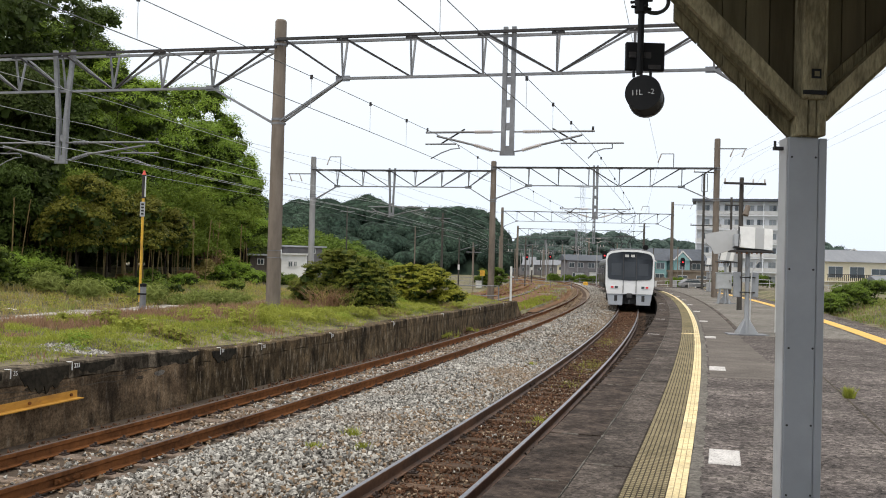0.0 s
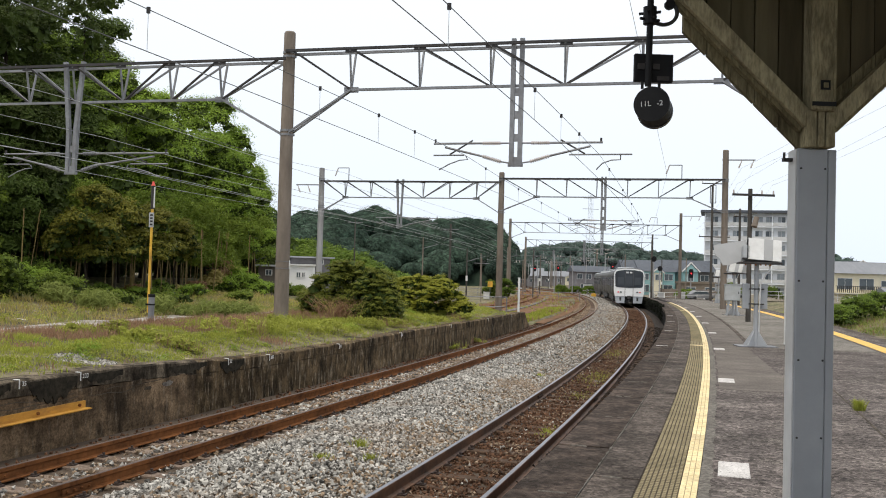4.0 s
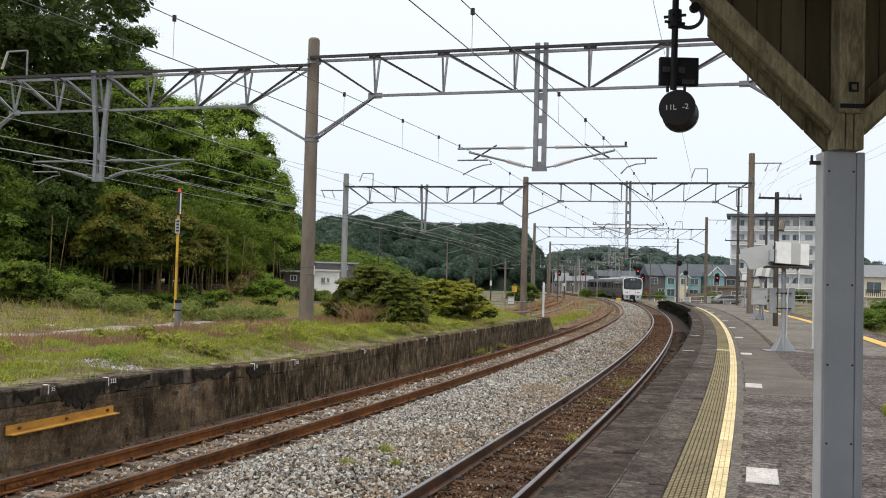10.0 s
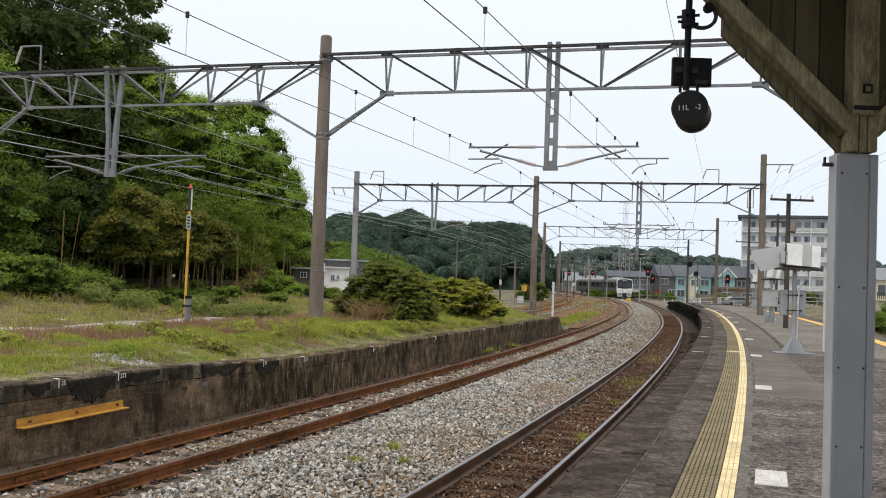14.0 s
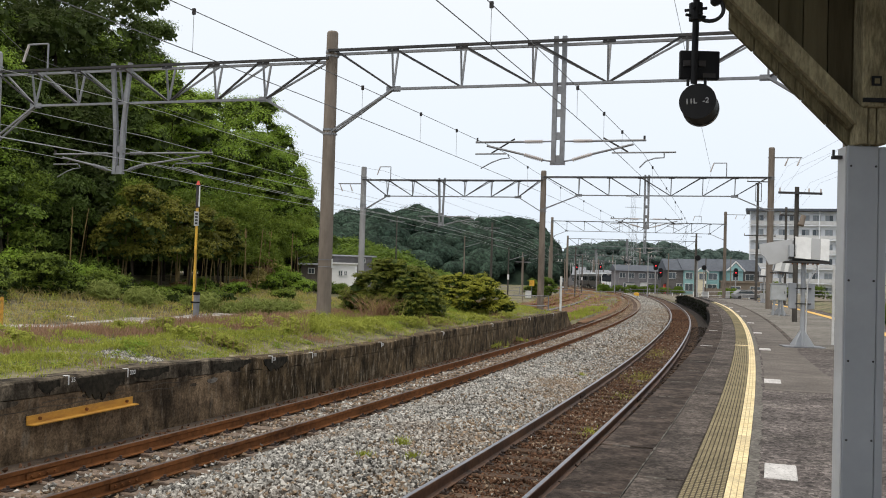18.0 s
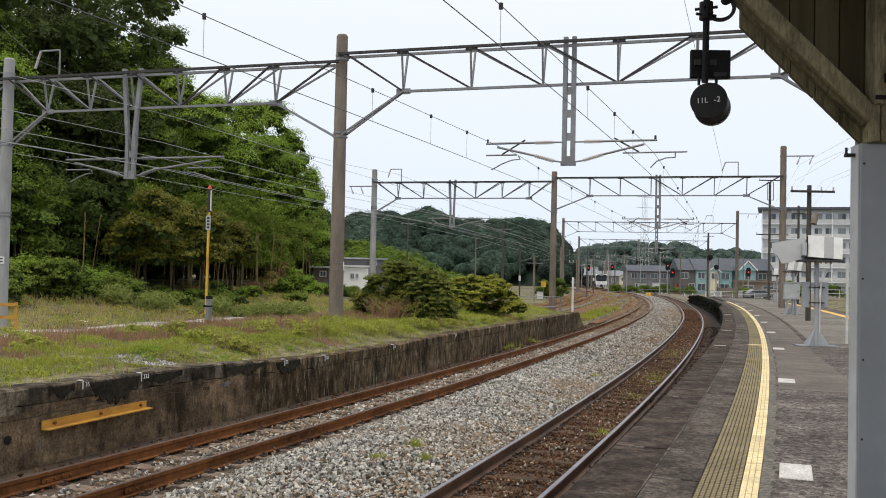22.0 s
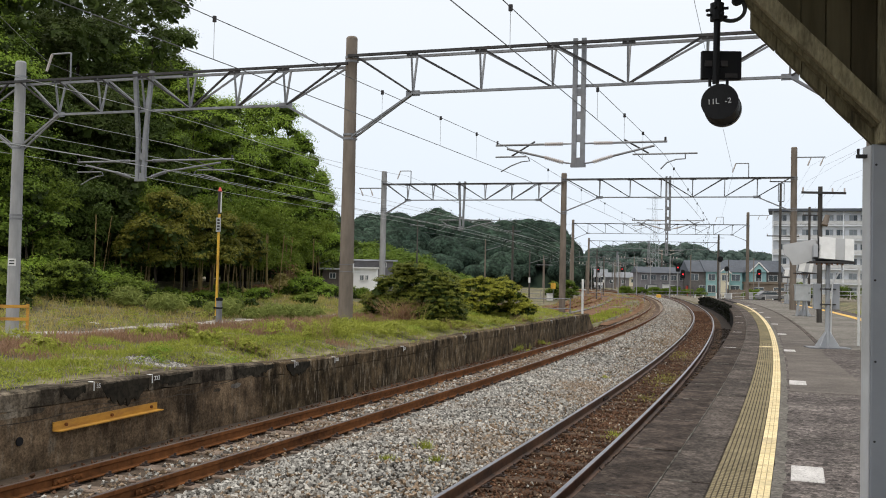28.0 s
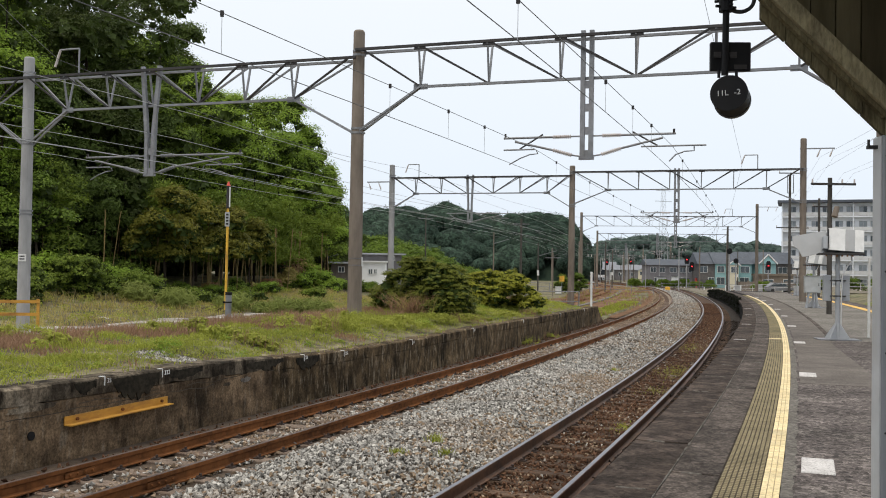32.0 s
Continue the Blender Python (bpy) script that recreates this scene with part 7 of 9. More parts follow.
    # tall reed clumps
    for i, (x, y, w, h) in enumerate(((-16.2, 44.2, 0.9, 1.15), (-14.3, 44.3, 0.75, 1.15), (-8.9, 43.5, 0.9, 1.0), (-7.7, 44.0, 0.7, 1.0), (-12.0, 46.0, 0.8, 1.2), (-10.5, 46.0, 0.7, 0.6), (-4.8, 43.0, 1.0, 0.8))):
        q = r.uniform(0, 6.283, 9)
        e = w * 0.62 * np.sqrt(r.uniform(0, 1, 9))
        xx, yy = x + np.cos(q) * e, y + np.sin(q) * e
        rad = h * 0.68 * (1.0 - 0.35 * (e / w) ** 2) * r.uniform(0.8, 1.1, 9)
        v, f = leaf_cloud(r, np.stack([xx, yy, ground_z(xx, yy) + rad * 0.45, rad], -1), 1500, 0.20, up=0.1, slim=0.10, loose=0.7)
        tagged(arrays("reed_clump", v, f, M_REED_CLUMP), "tall arching green reed clump in dry grass", "reeds")
    # dead brown stalks at the shrub's foot
    n = 1000
    xx, yy = r.normal(-2.15, 0.34, n), r.normal(30.6, 0.3, n)
    for mt, k in ((M_DEAD, slice(0, 640)), (M_STRAW, slice(640, 760)), (M_GRASS_DRY, slice(760, n))):
        m = len(xx[k])
        blades("dead_grass", "tangle of dead reddish-brown grass by the shrub", mt, xx[k], yy[k], ground_z(xx[k], yy[k]), r.uniform(0.1, 1.0, m) ** 1.4 * 0.85, np.full(m, 0.010), lean=1.5, seed=70 + m)


build_grass()


def build_path():
    s = np.arange(4, 52, 1.0)
    v = []
    for o in (-17.3, -16.25, -15.1):
        x, y, _ = FAR.at(s, o + 0.28 * np.sin(s * (0.9 if o < -16 else 1.3)) * (o != -16.25))
        v.append(np.stack([x, y, ground_z(x, y) + 0.012], -1))
    v = np.stack(v, 1)
    n, k = v.shape[:2]
    i, j = np.arange(n - 1)[:, None] * k, np.arange(k - 1)[None, :]
    f = np.stack([i + j, i + j + 1, i + k + j + 1, i + k + j], -1).reshape(-1, 4)
    ob = arrays("gravel_path", v.reshape(-1, 3), f, M_PATH, None, True)
    tagged(ob, "pale gravel path through dry grass", "path", kind="structure")


build_path()


def twig_heap(label, x, y, w, h, n, seed, upright):
    """Dead twigs thrown in a heap, or standing as a bare bush."""
    r = random.Random(seed)
    z = float(ground_z(x, y))
    t = thing("twig_heap", label, "dead twigs", pose(x, y, z))
    for k in range(n):
        a, q = r.uniform(0, 6.283), math.sqrt(r.uniform(0, 1))
        p = Vector((math.cos(a) * q * w * (0.35 if upright else 1), math.sin(a) * q * w * 0.5, -0.03 if upright else h * (1 - q) * r.uniform(0, 0.7)))
        b = r.uniform(0, 6.283)
        e = p + (Vector((math.cos(b) * w * 0.7, math.sin(b) * w * 0.5, h * r.uniform(0.5, 1.0))) if upright else Vector((math.cos(b) * w * 0.8, math.sin(b) * w * 0.4, r.uniform(-0.02, 0.5) * h)))
        e.z = max(e.z, 0.02)
        m = p.lerp(e, 0.5) + Vector((r.uniform(-0.08, 0.08), r.uniform(-0.08, 0.08), 0.12 * h))
        bm = bmesh.new()
        tube(bm, p, m, 0.016, 0.012, seg=5)
        tube(bm, m, e, 0.012, 0.005, seg=5)
        part("twig", bm, M_TWIG, t)


twig_heap("heap of dead brown twigs beside the path", -12.7, 44.6, 0.75, 0.55, 34, 61, False)
twig_heap("bare brown twiggy bush in the grass", -10.95, 53.0, 0.75, 0.95, 30, 62, True)
bm = bmesh.new()
bmesh.ops.create_grid(bm, x_segments=9, y_segments=7, size=0.5)
for v in bm.verts:
    v.co = Vector((v.co.x * 0.55, v.co.y * 0.34, 0.05 + 0.045 * noise.noise(v.co * 6.0) - 0.05 * v.co.length))
bmesh.ops.solidify(bm, geom=bm.faces[:], thickness=0.008)
rag = link("rag", bm, M_WHITE)
rag.matrix_basis = pose(-15.03, 37.4, float(ground_z(-15.03, 37.4)), 0, 0, 12)
tagged(rag, "crumpled white rag lying on the gravel path", "rag")
bm = bmesh.new()
tube(bm, (0, 0, -0.1), (0.01, 0, 0.42), 0.13, 0.11, seg=10)
stump = link("stump", bm, M_TWIG)
stump.matrix_basis = pose(-9.55, 51.0, float(ground_z(-9.55, 51.0)))
tagged(stump, "short dark wooden stump in the grass", "stump")


def gravel_patch(x, y, w, d, n, seed):
    """Bare gravel in the grass: loose pale stones."""
    r = np.random.default_rng(seed)
    a, q = r.uniform(0, 6.283, n), np.sqrt(r.uniform(0, 1, n))
    xx, yy = x + np.cos(a) * q * w, y + np.sin(a) * q * d
    c = np.stack([xx, yy, ground_z(xx, yy) + 0.008], -1)
    tet = np.array([(1, 0, -0.4), (-0.5, 0.87, -0.4), (-0.5, -0.87, -0.4), (0.1, 0.1, 0.7)])
    v = c[:, None] + (tet[None] + r.uniform(-0.3, 0.3, (n, 4, 3))) * r.uniform(0.014, 0.036, (n, 1, 1))
    f = (np.array([(0, 1, 3), (1, 2, 3), (2, 0, 3), (0, 2, 1)])[None] + 4 * np.arange(n)[:, None, None]).reshape(-1, 3)
    tagged(arrays("gravel", v.reshape(-1, 3), f, M_STONE), "patch of bare grey gravel in the grass", "gravel", kind="stuff")


gravel_patch(-5.3, 15.7, 0.6, 0.36, 520, 90)


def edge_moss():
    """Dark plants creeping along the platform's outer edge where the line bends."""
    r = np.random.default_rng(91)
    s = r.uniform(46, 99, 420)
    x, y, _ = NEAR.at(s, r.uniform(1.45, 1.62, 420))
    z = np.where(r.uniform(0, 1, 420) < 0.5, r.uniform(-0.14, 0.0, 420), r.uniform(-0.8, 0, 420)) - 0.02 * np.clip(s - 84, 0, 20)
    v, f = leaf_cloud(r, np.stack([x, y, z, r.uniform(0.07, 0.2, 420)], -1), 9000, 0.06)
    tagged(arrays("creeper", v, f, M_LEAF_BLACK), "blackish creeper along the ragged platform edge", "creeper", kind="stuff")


edge_moss()


def crown_domes(r, masses, mat, parent):
    """Closed, lumpy tree crowns, each a ball of smaller swellings."""
    bm = bmesh.new()
    bmesh.ops.create_icosphere(bm, subdivisions=3, radius=1.0)
    d = np.array([v.co for v in bm.verts])
    tri = np.array([[v.index for v in f.verts] for f in bm.faces if f.calc_center_median().z > -0.5])
    bm.free()
    vs, fs = [], []
    for k, (x, y, z, rad) in enumerate(masses):
        lobes = r.normal(size=(16, 3))
        lobes[:, 2] = abs(lobes[:, 2])
        lobes /= np.linalg.norm(lobes, axis=1)[:, None]
        near = (d @ lobes.T).max(1)
        swell = 0.70 + 0.36 * np.clip((near - 0.70) / 0.30, 0, 1) ** 0.6 + r.uniform(-0.035, 0.035, len(d))
        vs.append(np.array([x, y, z]) + d * (rad * swell)[:, None] * np.array([1, 1, 0.85]))
        fs.append(tri + k * len(d))
    arrays("crown_domes", np.concatenate(vs), np.concatenate(fs), mat, parent, True)


def hill(name, label, dist, profile, mat, leaf_size, trees, per, radius, seed, thick, dome=None):
    """A wooded ridge: a mound under many small leaf clumps. profile: (slope from the camera, height)."""
    r = np.random.default_rng(seed)
    ks, hs = np.array([p[0] for p in profile]), np.array([p[1] for p in profile])
    t = thing(name, label, "wooded hill", kind="stuff")
    kk, dd = np.meshgrid(np.linspace(ks[0], ks[-1], 60), np.linspace(0, 1, 9), indexing="ij")
    yy = dist + (dd - 0.35) * thick
    shape = np.sin(np.clip(dd * 1.25, 0, 1) * math.pi / 2)
    zz = -1 + (np.interp(kk, ks, hs) - 1.35 * radius) * shape
    n, k = kk.shape
    i, j = np.arange(n - 1)[:, None] * k, np.arange(k - 1)[None, :]
    f = np.stack([i + j, i + k + j, i + k + j + 1, i + j + 1], -1).reshape(-1, 4)
    arrays("slope", np.stack([kk * dist, yy, zz], -1).reshape(-1, 3), f, mat, t, True)
    k0, d0 = r.uniform(ks[0], ks[-1], trees), 0.82 * r.uniform(0, 1, trees) ** 0.9
    top = np.interp(k0, ks, hs)
    z0 = -1 + (top - 2.0 * radius) * np.sin(np.clip(d0 * 1.25, 0, 1) * math.pi / 2) + radius * r.uniform(0.7, 1.05, trees)
    bl = np.stack([k0 * dist, dist + (d0 - 0.35) * thick, z0, radius * r.uniform(0.6, 1.45, trees)], -1)
    if dome is not None:
        crown_domes(r, bl, dome, t)
    v, f = clump_cloud(r, bl, trees * per // 12, 12, leaf_size, (radius * 0.22, radius * 0.56), 1.0, 0.5, 0.8, 0.75)
    arrays("crowns", v, f, mat, t)


hill("wooded_hill", "dark green wooded hill behind the station yard", 280, [(-0.19, 20), (-0.153, 20.5), (-0.105, 22.2), (-0.081, 22.5), (-0.066, 21.4), (-0.042, 24), (-0.03, 24), (-0.018, 21.4), (0.015, 20.2), (0.031, 20.2), (0.043, 21.0), (0.066, 21.5), (0.086, 20.8), (0.099, 17.5), (0.106, 13.2), (0.110, 6)], M_LEAF_FAR, 0.21, 420, 230, 3.7, 21, 60, M_CROWN_FAR)
hill("wooded_hill", "wooded ridge on the horizon, haze put in its paler colours", 620, [(0.105, 13), (0.125, 22), (0.143, 27), (0.165, 28.5), (0.185, 29.5), (0.20, 30), (0.23, 29.5), (0.245, 28), (0.26, 26), (0.30, 25), (0.34, 23), (0.42, 20), (0.44, 26), (0.455, 30), (0.475, 26), (0.52, 16)], M_LEAF_FARTHEST, 0.42, 420, 150, 4.2, 22, 90, M_CROWN_FARTHEST)
hill("wood_strip", "band of bright green trees at the foot of the hill", 150, [(-0.16, 6.5), (-0.13, 8.0), (-0.105, 8.3), (-0.085, 7.0), (-0.06, 6.4), (-0.04, 4.6), (-0.02, 3.0), (0.0, 2.2)], M_LEAF, 0.15, 150, 420, 1.5, 23, 16)
for i, (x, y, h, sp) in enumerate(((10.4, 104, 2.2, 1.2), (9.2, 108, 2.0, 1.1), (29.5, 62, 1.6, 1.9), (32.0, 64, 1.5, 2.0), (35.5, 66, 1.4, 2.0), (27.5, 60, 1.3, 1.6), (39.5, 69, 1.5, 2.2), (44, 130, 2.0, 2.0), (49, 128, 1.6, 1.6))):
    tree("hedge_bush", "leafy green bush on the railway bank", x, y, h, sp, 0.2, M_LEAF_BAMBOO if i % 3 == 1 else M_LEAF, 4200, 0.06, 600 + i, 0, 16, "bush", "bushes along the line", clumped=True, cr=(0.12, 0.28))


# ---- things on the platform ----
def monitor_stand(x, y, turn, label, hood=True):
    """A hooded platform monitor on a post with finned foot."""
    t = thing("monitor_stand", label, "monitor stand", pose(x, y, 0.006, 0, 0, turn), "hooded monitors along the platform")
    bm = bmesh.new()
    box(bm, 0, 0, 0.012, 0.95, 0.62, 0.024)
    part("base_plate", bm, M_STEEL, t)
    bm = bmesh.new()
    tube(bm, (0, 0, 0.02), (0, 0, 2.05), 0.055, seg=14)
    part("post", bm, M_CASING, t)
    for a in range(4):
        bm = bmesh.new()
        poly(bm, [(0.05, 0.0), (0.32, 0.0), (0.32, 0.03), (0.06, 0.38)], 0.014, pose(0, 0, 0.024, 0, 0, 45 + 90 * a) @ Matrix(((1, 0, 0, 0), (0, 0, 1, -0.007), (0, 1, 0, 0), (0, 0, 0, 1))))
        part("fin", bm, M_CASING, t)
    bm = bmesh.new()
    box(bm, 0.06, 0, 2.06, 1.0, 0.5, 0.05, bevel=0.006)
    part("tray", bm, M_STEEL_DARK, t, "dark slotted tray")
    hd = pose(0.10, 0.02, 2.36, -13, 4, 0)
    # Middle plate is grey to paint the reflection on the white back.
    for px, pw, pm in ((-0.153, 0.39, M_WHITE), (0.150, 0.215, M_HOOD), (0.365, 0.21, M_WHITE)):
        bm = bmesh.new()
        box(bm, px, -0.1, 0.01, pw, 0.06, 0.54, hd, bevel=0.004)
        part("back_panel", bm, pm, t, "white back panel" if pm is M_WHITE else "middle strip of the back panel, a reflection painted grey")
    bm = bmesh.new()
    box(bm, 0.06, 0.10, 0.0, 0.80, 0.33, 0.48, hd, bevel=0.01)
    part("housing", bm, M_HOOD, t, "grey housing")
    bm = bmesh.new()
    poly(bm, [(-0.36, -0.25), (-0.36, 0.26), (-0.62, 0.20), (-1.15, 0.05), (-1.10, -0.20), (-1.0, -0.26), (-0.90, -0.44), (-0.78, -0.42)], 0.025, hd @ Matrix(((1, 0, 0, 0), (0, 0, 1, 0.05), (0, 1, 0, 0), (0, 0, 0, 1))))
    if hood:
        part("hood", bm, M_HOOD, t, "grey sheet-metal sun hood")
    else:
        bm.free()
    bm = bmesh.new()
    box(bm, -0.352, -0.105, 0, 0.02, 0.075, 0.51, hd)
    part("panel_edge", bm, M_BLACK, t, "black edge of the panel")
    bm = bmesh.new()
    box(bm, -0.38, -0.02, -0.08, 0.16, 0.22, 0.32, hd, bevel=0.008)
    part("junction_box", bm, M_CASING, t)
    for j in range(6):
        bm = bmesh.new()
        box(bm, -0.32 + 0.12 * j, -0.22, 2.02, 0.03, 0.03, 0.05)
        part("tray_stud", bm, M_RAIL, t, "rusty stud")
    wire("cable", [(0.30, -0.05, 2.03), (0.30, -0.1, 1.9), (0.20, -0.1, 1.78), (0.09, -0.06, 1.55), (0.075, -0.04, 0.9), (0.07, -0.03, 0.3)], 0.018, M_PALE_GREY, t)
    for z in (1.05, 1.42):
        bm = bmesh.new()
        box(bm, 0, -0.01, z, 0.36, 0.09, 0.03)
        part("bracket", bm, M_STEEL_DARK, t)
    for dx in (-0.24, 0.19):
        bm = bmesh.new()
        box(bm, dx, 0.05, 1.24, 0.17, 0.12, 0.62, bevel=0.008)
        part("side_cabinet", bm, M_CASING, t, "narrow grey cabinet")
    return t


monitor_stand(8.56, 23.35, -6, "hooded platform monitor on a grey post with finned foot")
monitor_stand(16.1, 47.0, -58, "platform monitor on a grey post further along", False)
monitor_stand(24.6, 75.5, -50, "distant platform monitor on a grey post", False)


def cabinet(x, y, turn):
    t = thing("equipment_cabinet", "pale grey equipment cabinet on splayed legs", "cabinet", pose(x, y, 0.006, 0, 0, turn))
    bm = bmesh.new()
    box(bm, 0, 0, 1.12, 0.72, 0.4, 0.78, bevel=0.012)
    part("body", bm, M_CABINET, t)
    bm = bmesh.new()
    box(bm, 0, -0.207, 1.12, 0.64, 0.014, 0.70)
    door = part("door", bm, M_CABINET, t)
    bm = bmesh.new()
    box(bm, 0.27, -0.225, 1.12, 0.03, 0.02, 0.12)
    part("handle", bm, M_STEEL_DARK, door)
    bm = bmesh.new()
    box(bm, 0, 0, 1.525, 0.78, 0.46, 0.03)
    part("lid", bm, M_CABINET, t)
    for dx in (-0.2, 0.2):
        for dy in (-0.14, 0.14):
            bm = bmesh.new()
            bar(bm, (dx * 0.8, dy, 0.74), (dx * 1.3, dy * 1.3, 0), 0.06, 0.06)
            part("leg", bm, M_CASING, t)
    bm = bmesh.new()
    tube(bm, (0.05, 0, 0.74), (0.05, 0, 0), 0.05, seg=8)
    part("cable_duct", bm, M_CASING, t)


cabinet(15.75, 46.2, -12)


def cross_pole(x, y, top, r, arms, mat, label, box_at=None, lamp=None, turn=0.0):
    t = thing("utility_pole", label, "utility pole", pose(x, y, 0, 0, 0, turn), "poles on the platform")
    bm = bmesh.new()
    tube(bm, (0, 0, 0), (0, 0, top), r, r * 0.82, seg=14)
    part("shaft", bm, mat, t)
    for z, a, b in arms:
        bm = bmesh.new()
        box(bm, (a + b) / 2, -r, z, b - a, 0.08, 0.09)
        part("crossarm", bm, M_STEEL_DARK, t)
        for xx in (a + 0.05, (a + b) * 0.5 + 0.35, b - 0.05):
            bm = bmesh.new()
            tube(bm, (xx, -r, z + 0.04), (xx, -r, z + 0.2), 0.04, 0.03, seg=8)
            part("insulator", bm, M_INSULATOR, t)
    if box_at:
        bm = bmesh.new()
        z, w, h = box_at
        for dx in (-w / 2, w / 2):
            box(bm, dx, -r - 0.05, z, 0.05, 0.05, h)
        box(bm, 0, -r - 0.05, z + h / 2, w, 0.05, 0.05)
        box(bm, 0, -r - 0.05, z - h / 2, w, 0.05, 0.05)
        part("frame", bm, M_STEEL_DARK, t)
    if lamp:
        z, side = lamp
        bm = bmesh.new()
        tube(bm, (side * 0.24, -0.15, z + 0.12), (side * 0.10, -0.22, z - 0.28), 0.10, 0.13, seg=12)
        part("lamp_head", bm, M_POLE, t, "grey-brown floodlight head")
        bm = bmesh.new()
        bar(bm, (0, 0, z + 0.3), (side * 0.25, -0.15, z + 0.3), 0.04, 0.04)
        part("lamp_bracket", bm, M_STEEL_DARK, t)
    return t


cross_pole(13.97, 39.0, 5.50, 0.105, [(5.24, -0.78, 0.98)], M_POLE_DARK, "dark pole with wooden crossarm and floodlight on the platform", None, (4.2, 1))
cross_pole(27.0, 85.0, 10.4, 0.12, [(5.75, -1.2, 1.6), (10.55, -1.0, 0.9)], M_POLE_DARK, "slim dark pole with crossarm beyond the platform", (9.6, 0.5, 1.6))
cross_pole(24.5, 70.5, 7.2, 0.10, [(6.6, -0.5, 0.9)], M_POLE_DARK, "thin dark pole between the platform poles")

# white sign post by the column
sp = thing("sign_post", "slim white sign post on the platform", "sign post", pose(9.76, 24.5, 0.006))
bm = bmesh.new()
box(bm, 0, 0, 1.0, 0.05, 0.05, 2.0)
part("post", bm, M_WHITE, sp)


# ---- things by the old platform and yard ----
def yellow_post(x, y):
    z = 0.02
    t = thing("signal_telephone_post", "yellow post with red cap, label and dark grey foot sleeve", "post", pose(x, y, z, 1.2, 0.6, 0))
    bm = bmesh.new()
    tube(bm, (0, 0, 0.3), (0, 0, 3.12), 0.036, seg=12)
    part("shaft", bm, M_DARK_YELLOW, t)
    bm = bmesh.new()
    tube(bm, (0, 0, 3.12), (0, 0, 3.75), 0.05, seg=12)
    part("sleeve", bm, M_STEEL_DARK, t, "dark lamp sleeve")
    bm = bmesh.new()
    box(bm, 0.045, -0.01, 3.44, 0.02, 0.06, 0.56)
    part("light_strip", bm, M_WHITE, t, "white strip")
    bm = bmesh.new()
    tube(bm, (0, 0, 3.75), (0, 0, 3.87), 0.06, 0.02, seg=12)
    part("cap", bm, M_RED, t, "red cap")
    bm = bmesh.new()
    box(bm, 0, -0.05, 2.82, 0.13, 0.012, 0.40)
    plate = part("label_plate", bm, M_CABINET, t, "grey plate with dark marks")
    for j in range(4):
        bm = bmesh.new()
        box(bm, 0.0, -0.058, 2.95 - 0.085 * j, 0.07, 0.005, 0.05)
        part("label_mark", bm, M_STEEL_DARK, plate)
    bm = bmesh.new()
    tube(bm, (0.08, 0, -0.6), (0.08, 0, 0.72), 0.085, seg=16)
    part("foot_sleeve", bm, M_STEEL, t, "grey foot sleeve")
    bm = bmesh.new()
    tube(bm, (0.08, 0, 0.72), (0.08, 0, 0.80), 0.095, seg=16)
    part("sleeve_cap", bm, M_BLACK, t)
    bm = bmesh.new()
    tube(bm, (0.08, 0, 0.5), (0.08, 0, 0.54), 0.098, seg=16)
    box(bm, -0.03, -0.05, 0.52, 0.06, 0.05, 0.05)
    part("clamp", bm, M_BLACK, t)


yellow_post(-7.1, 26.3)


def sawhorse():
    t = thing("barrier", "weathered orange-yellow wooden barrier in the grass", "barrier", pose(-15.05, 30.0, -0.75, 0, 0, 12))
    for dx in (-1.1, 0.85):
        bm = bmesh.new()
        box(bm, dx, 0, 0.5, 0.08, 0.08, 1.25)
        part("upright", bm, M_BAR, t)
    for z in (1.05, 0.65):
        bm = bmesh.new()
        box(bm, -0.12, -0.05, z, 2.05, 0.03, 0.10)
        part("rail", bm, M_BAR, t)
    bm = bmesh.new()
    box(bm, 0.85, 0, 0.06, 0.3, 0.3, 0.16)
    part("foot_block", bm, M_WALL, t, "dark foot block")


sawhorse()

wp = thing("marker_post", "white marker post at the end of the old platform", "marker post", FAR.frame_at(40.3, -1.75, -0.15))
bm = bmesh.new()
tube(bm, (0, 0, 0), (0, 0, 1.72), 0.055, seg=10)
part("shaft", bm, M_WHITE, wp)
bm = bmesh.new()
box(bm, 0.05, -0.05, 1.2, 0.2, 0.03, 0.06)
part("arm", bm, M_PALE_GREY, wp)

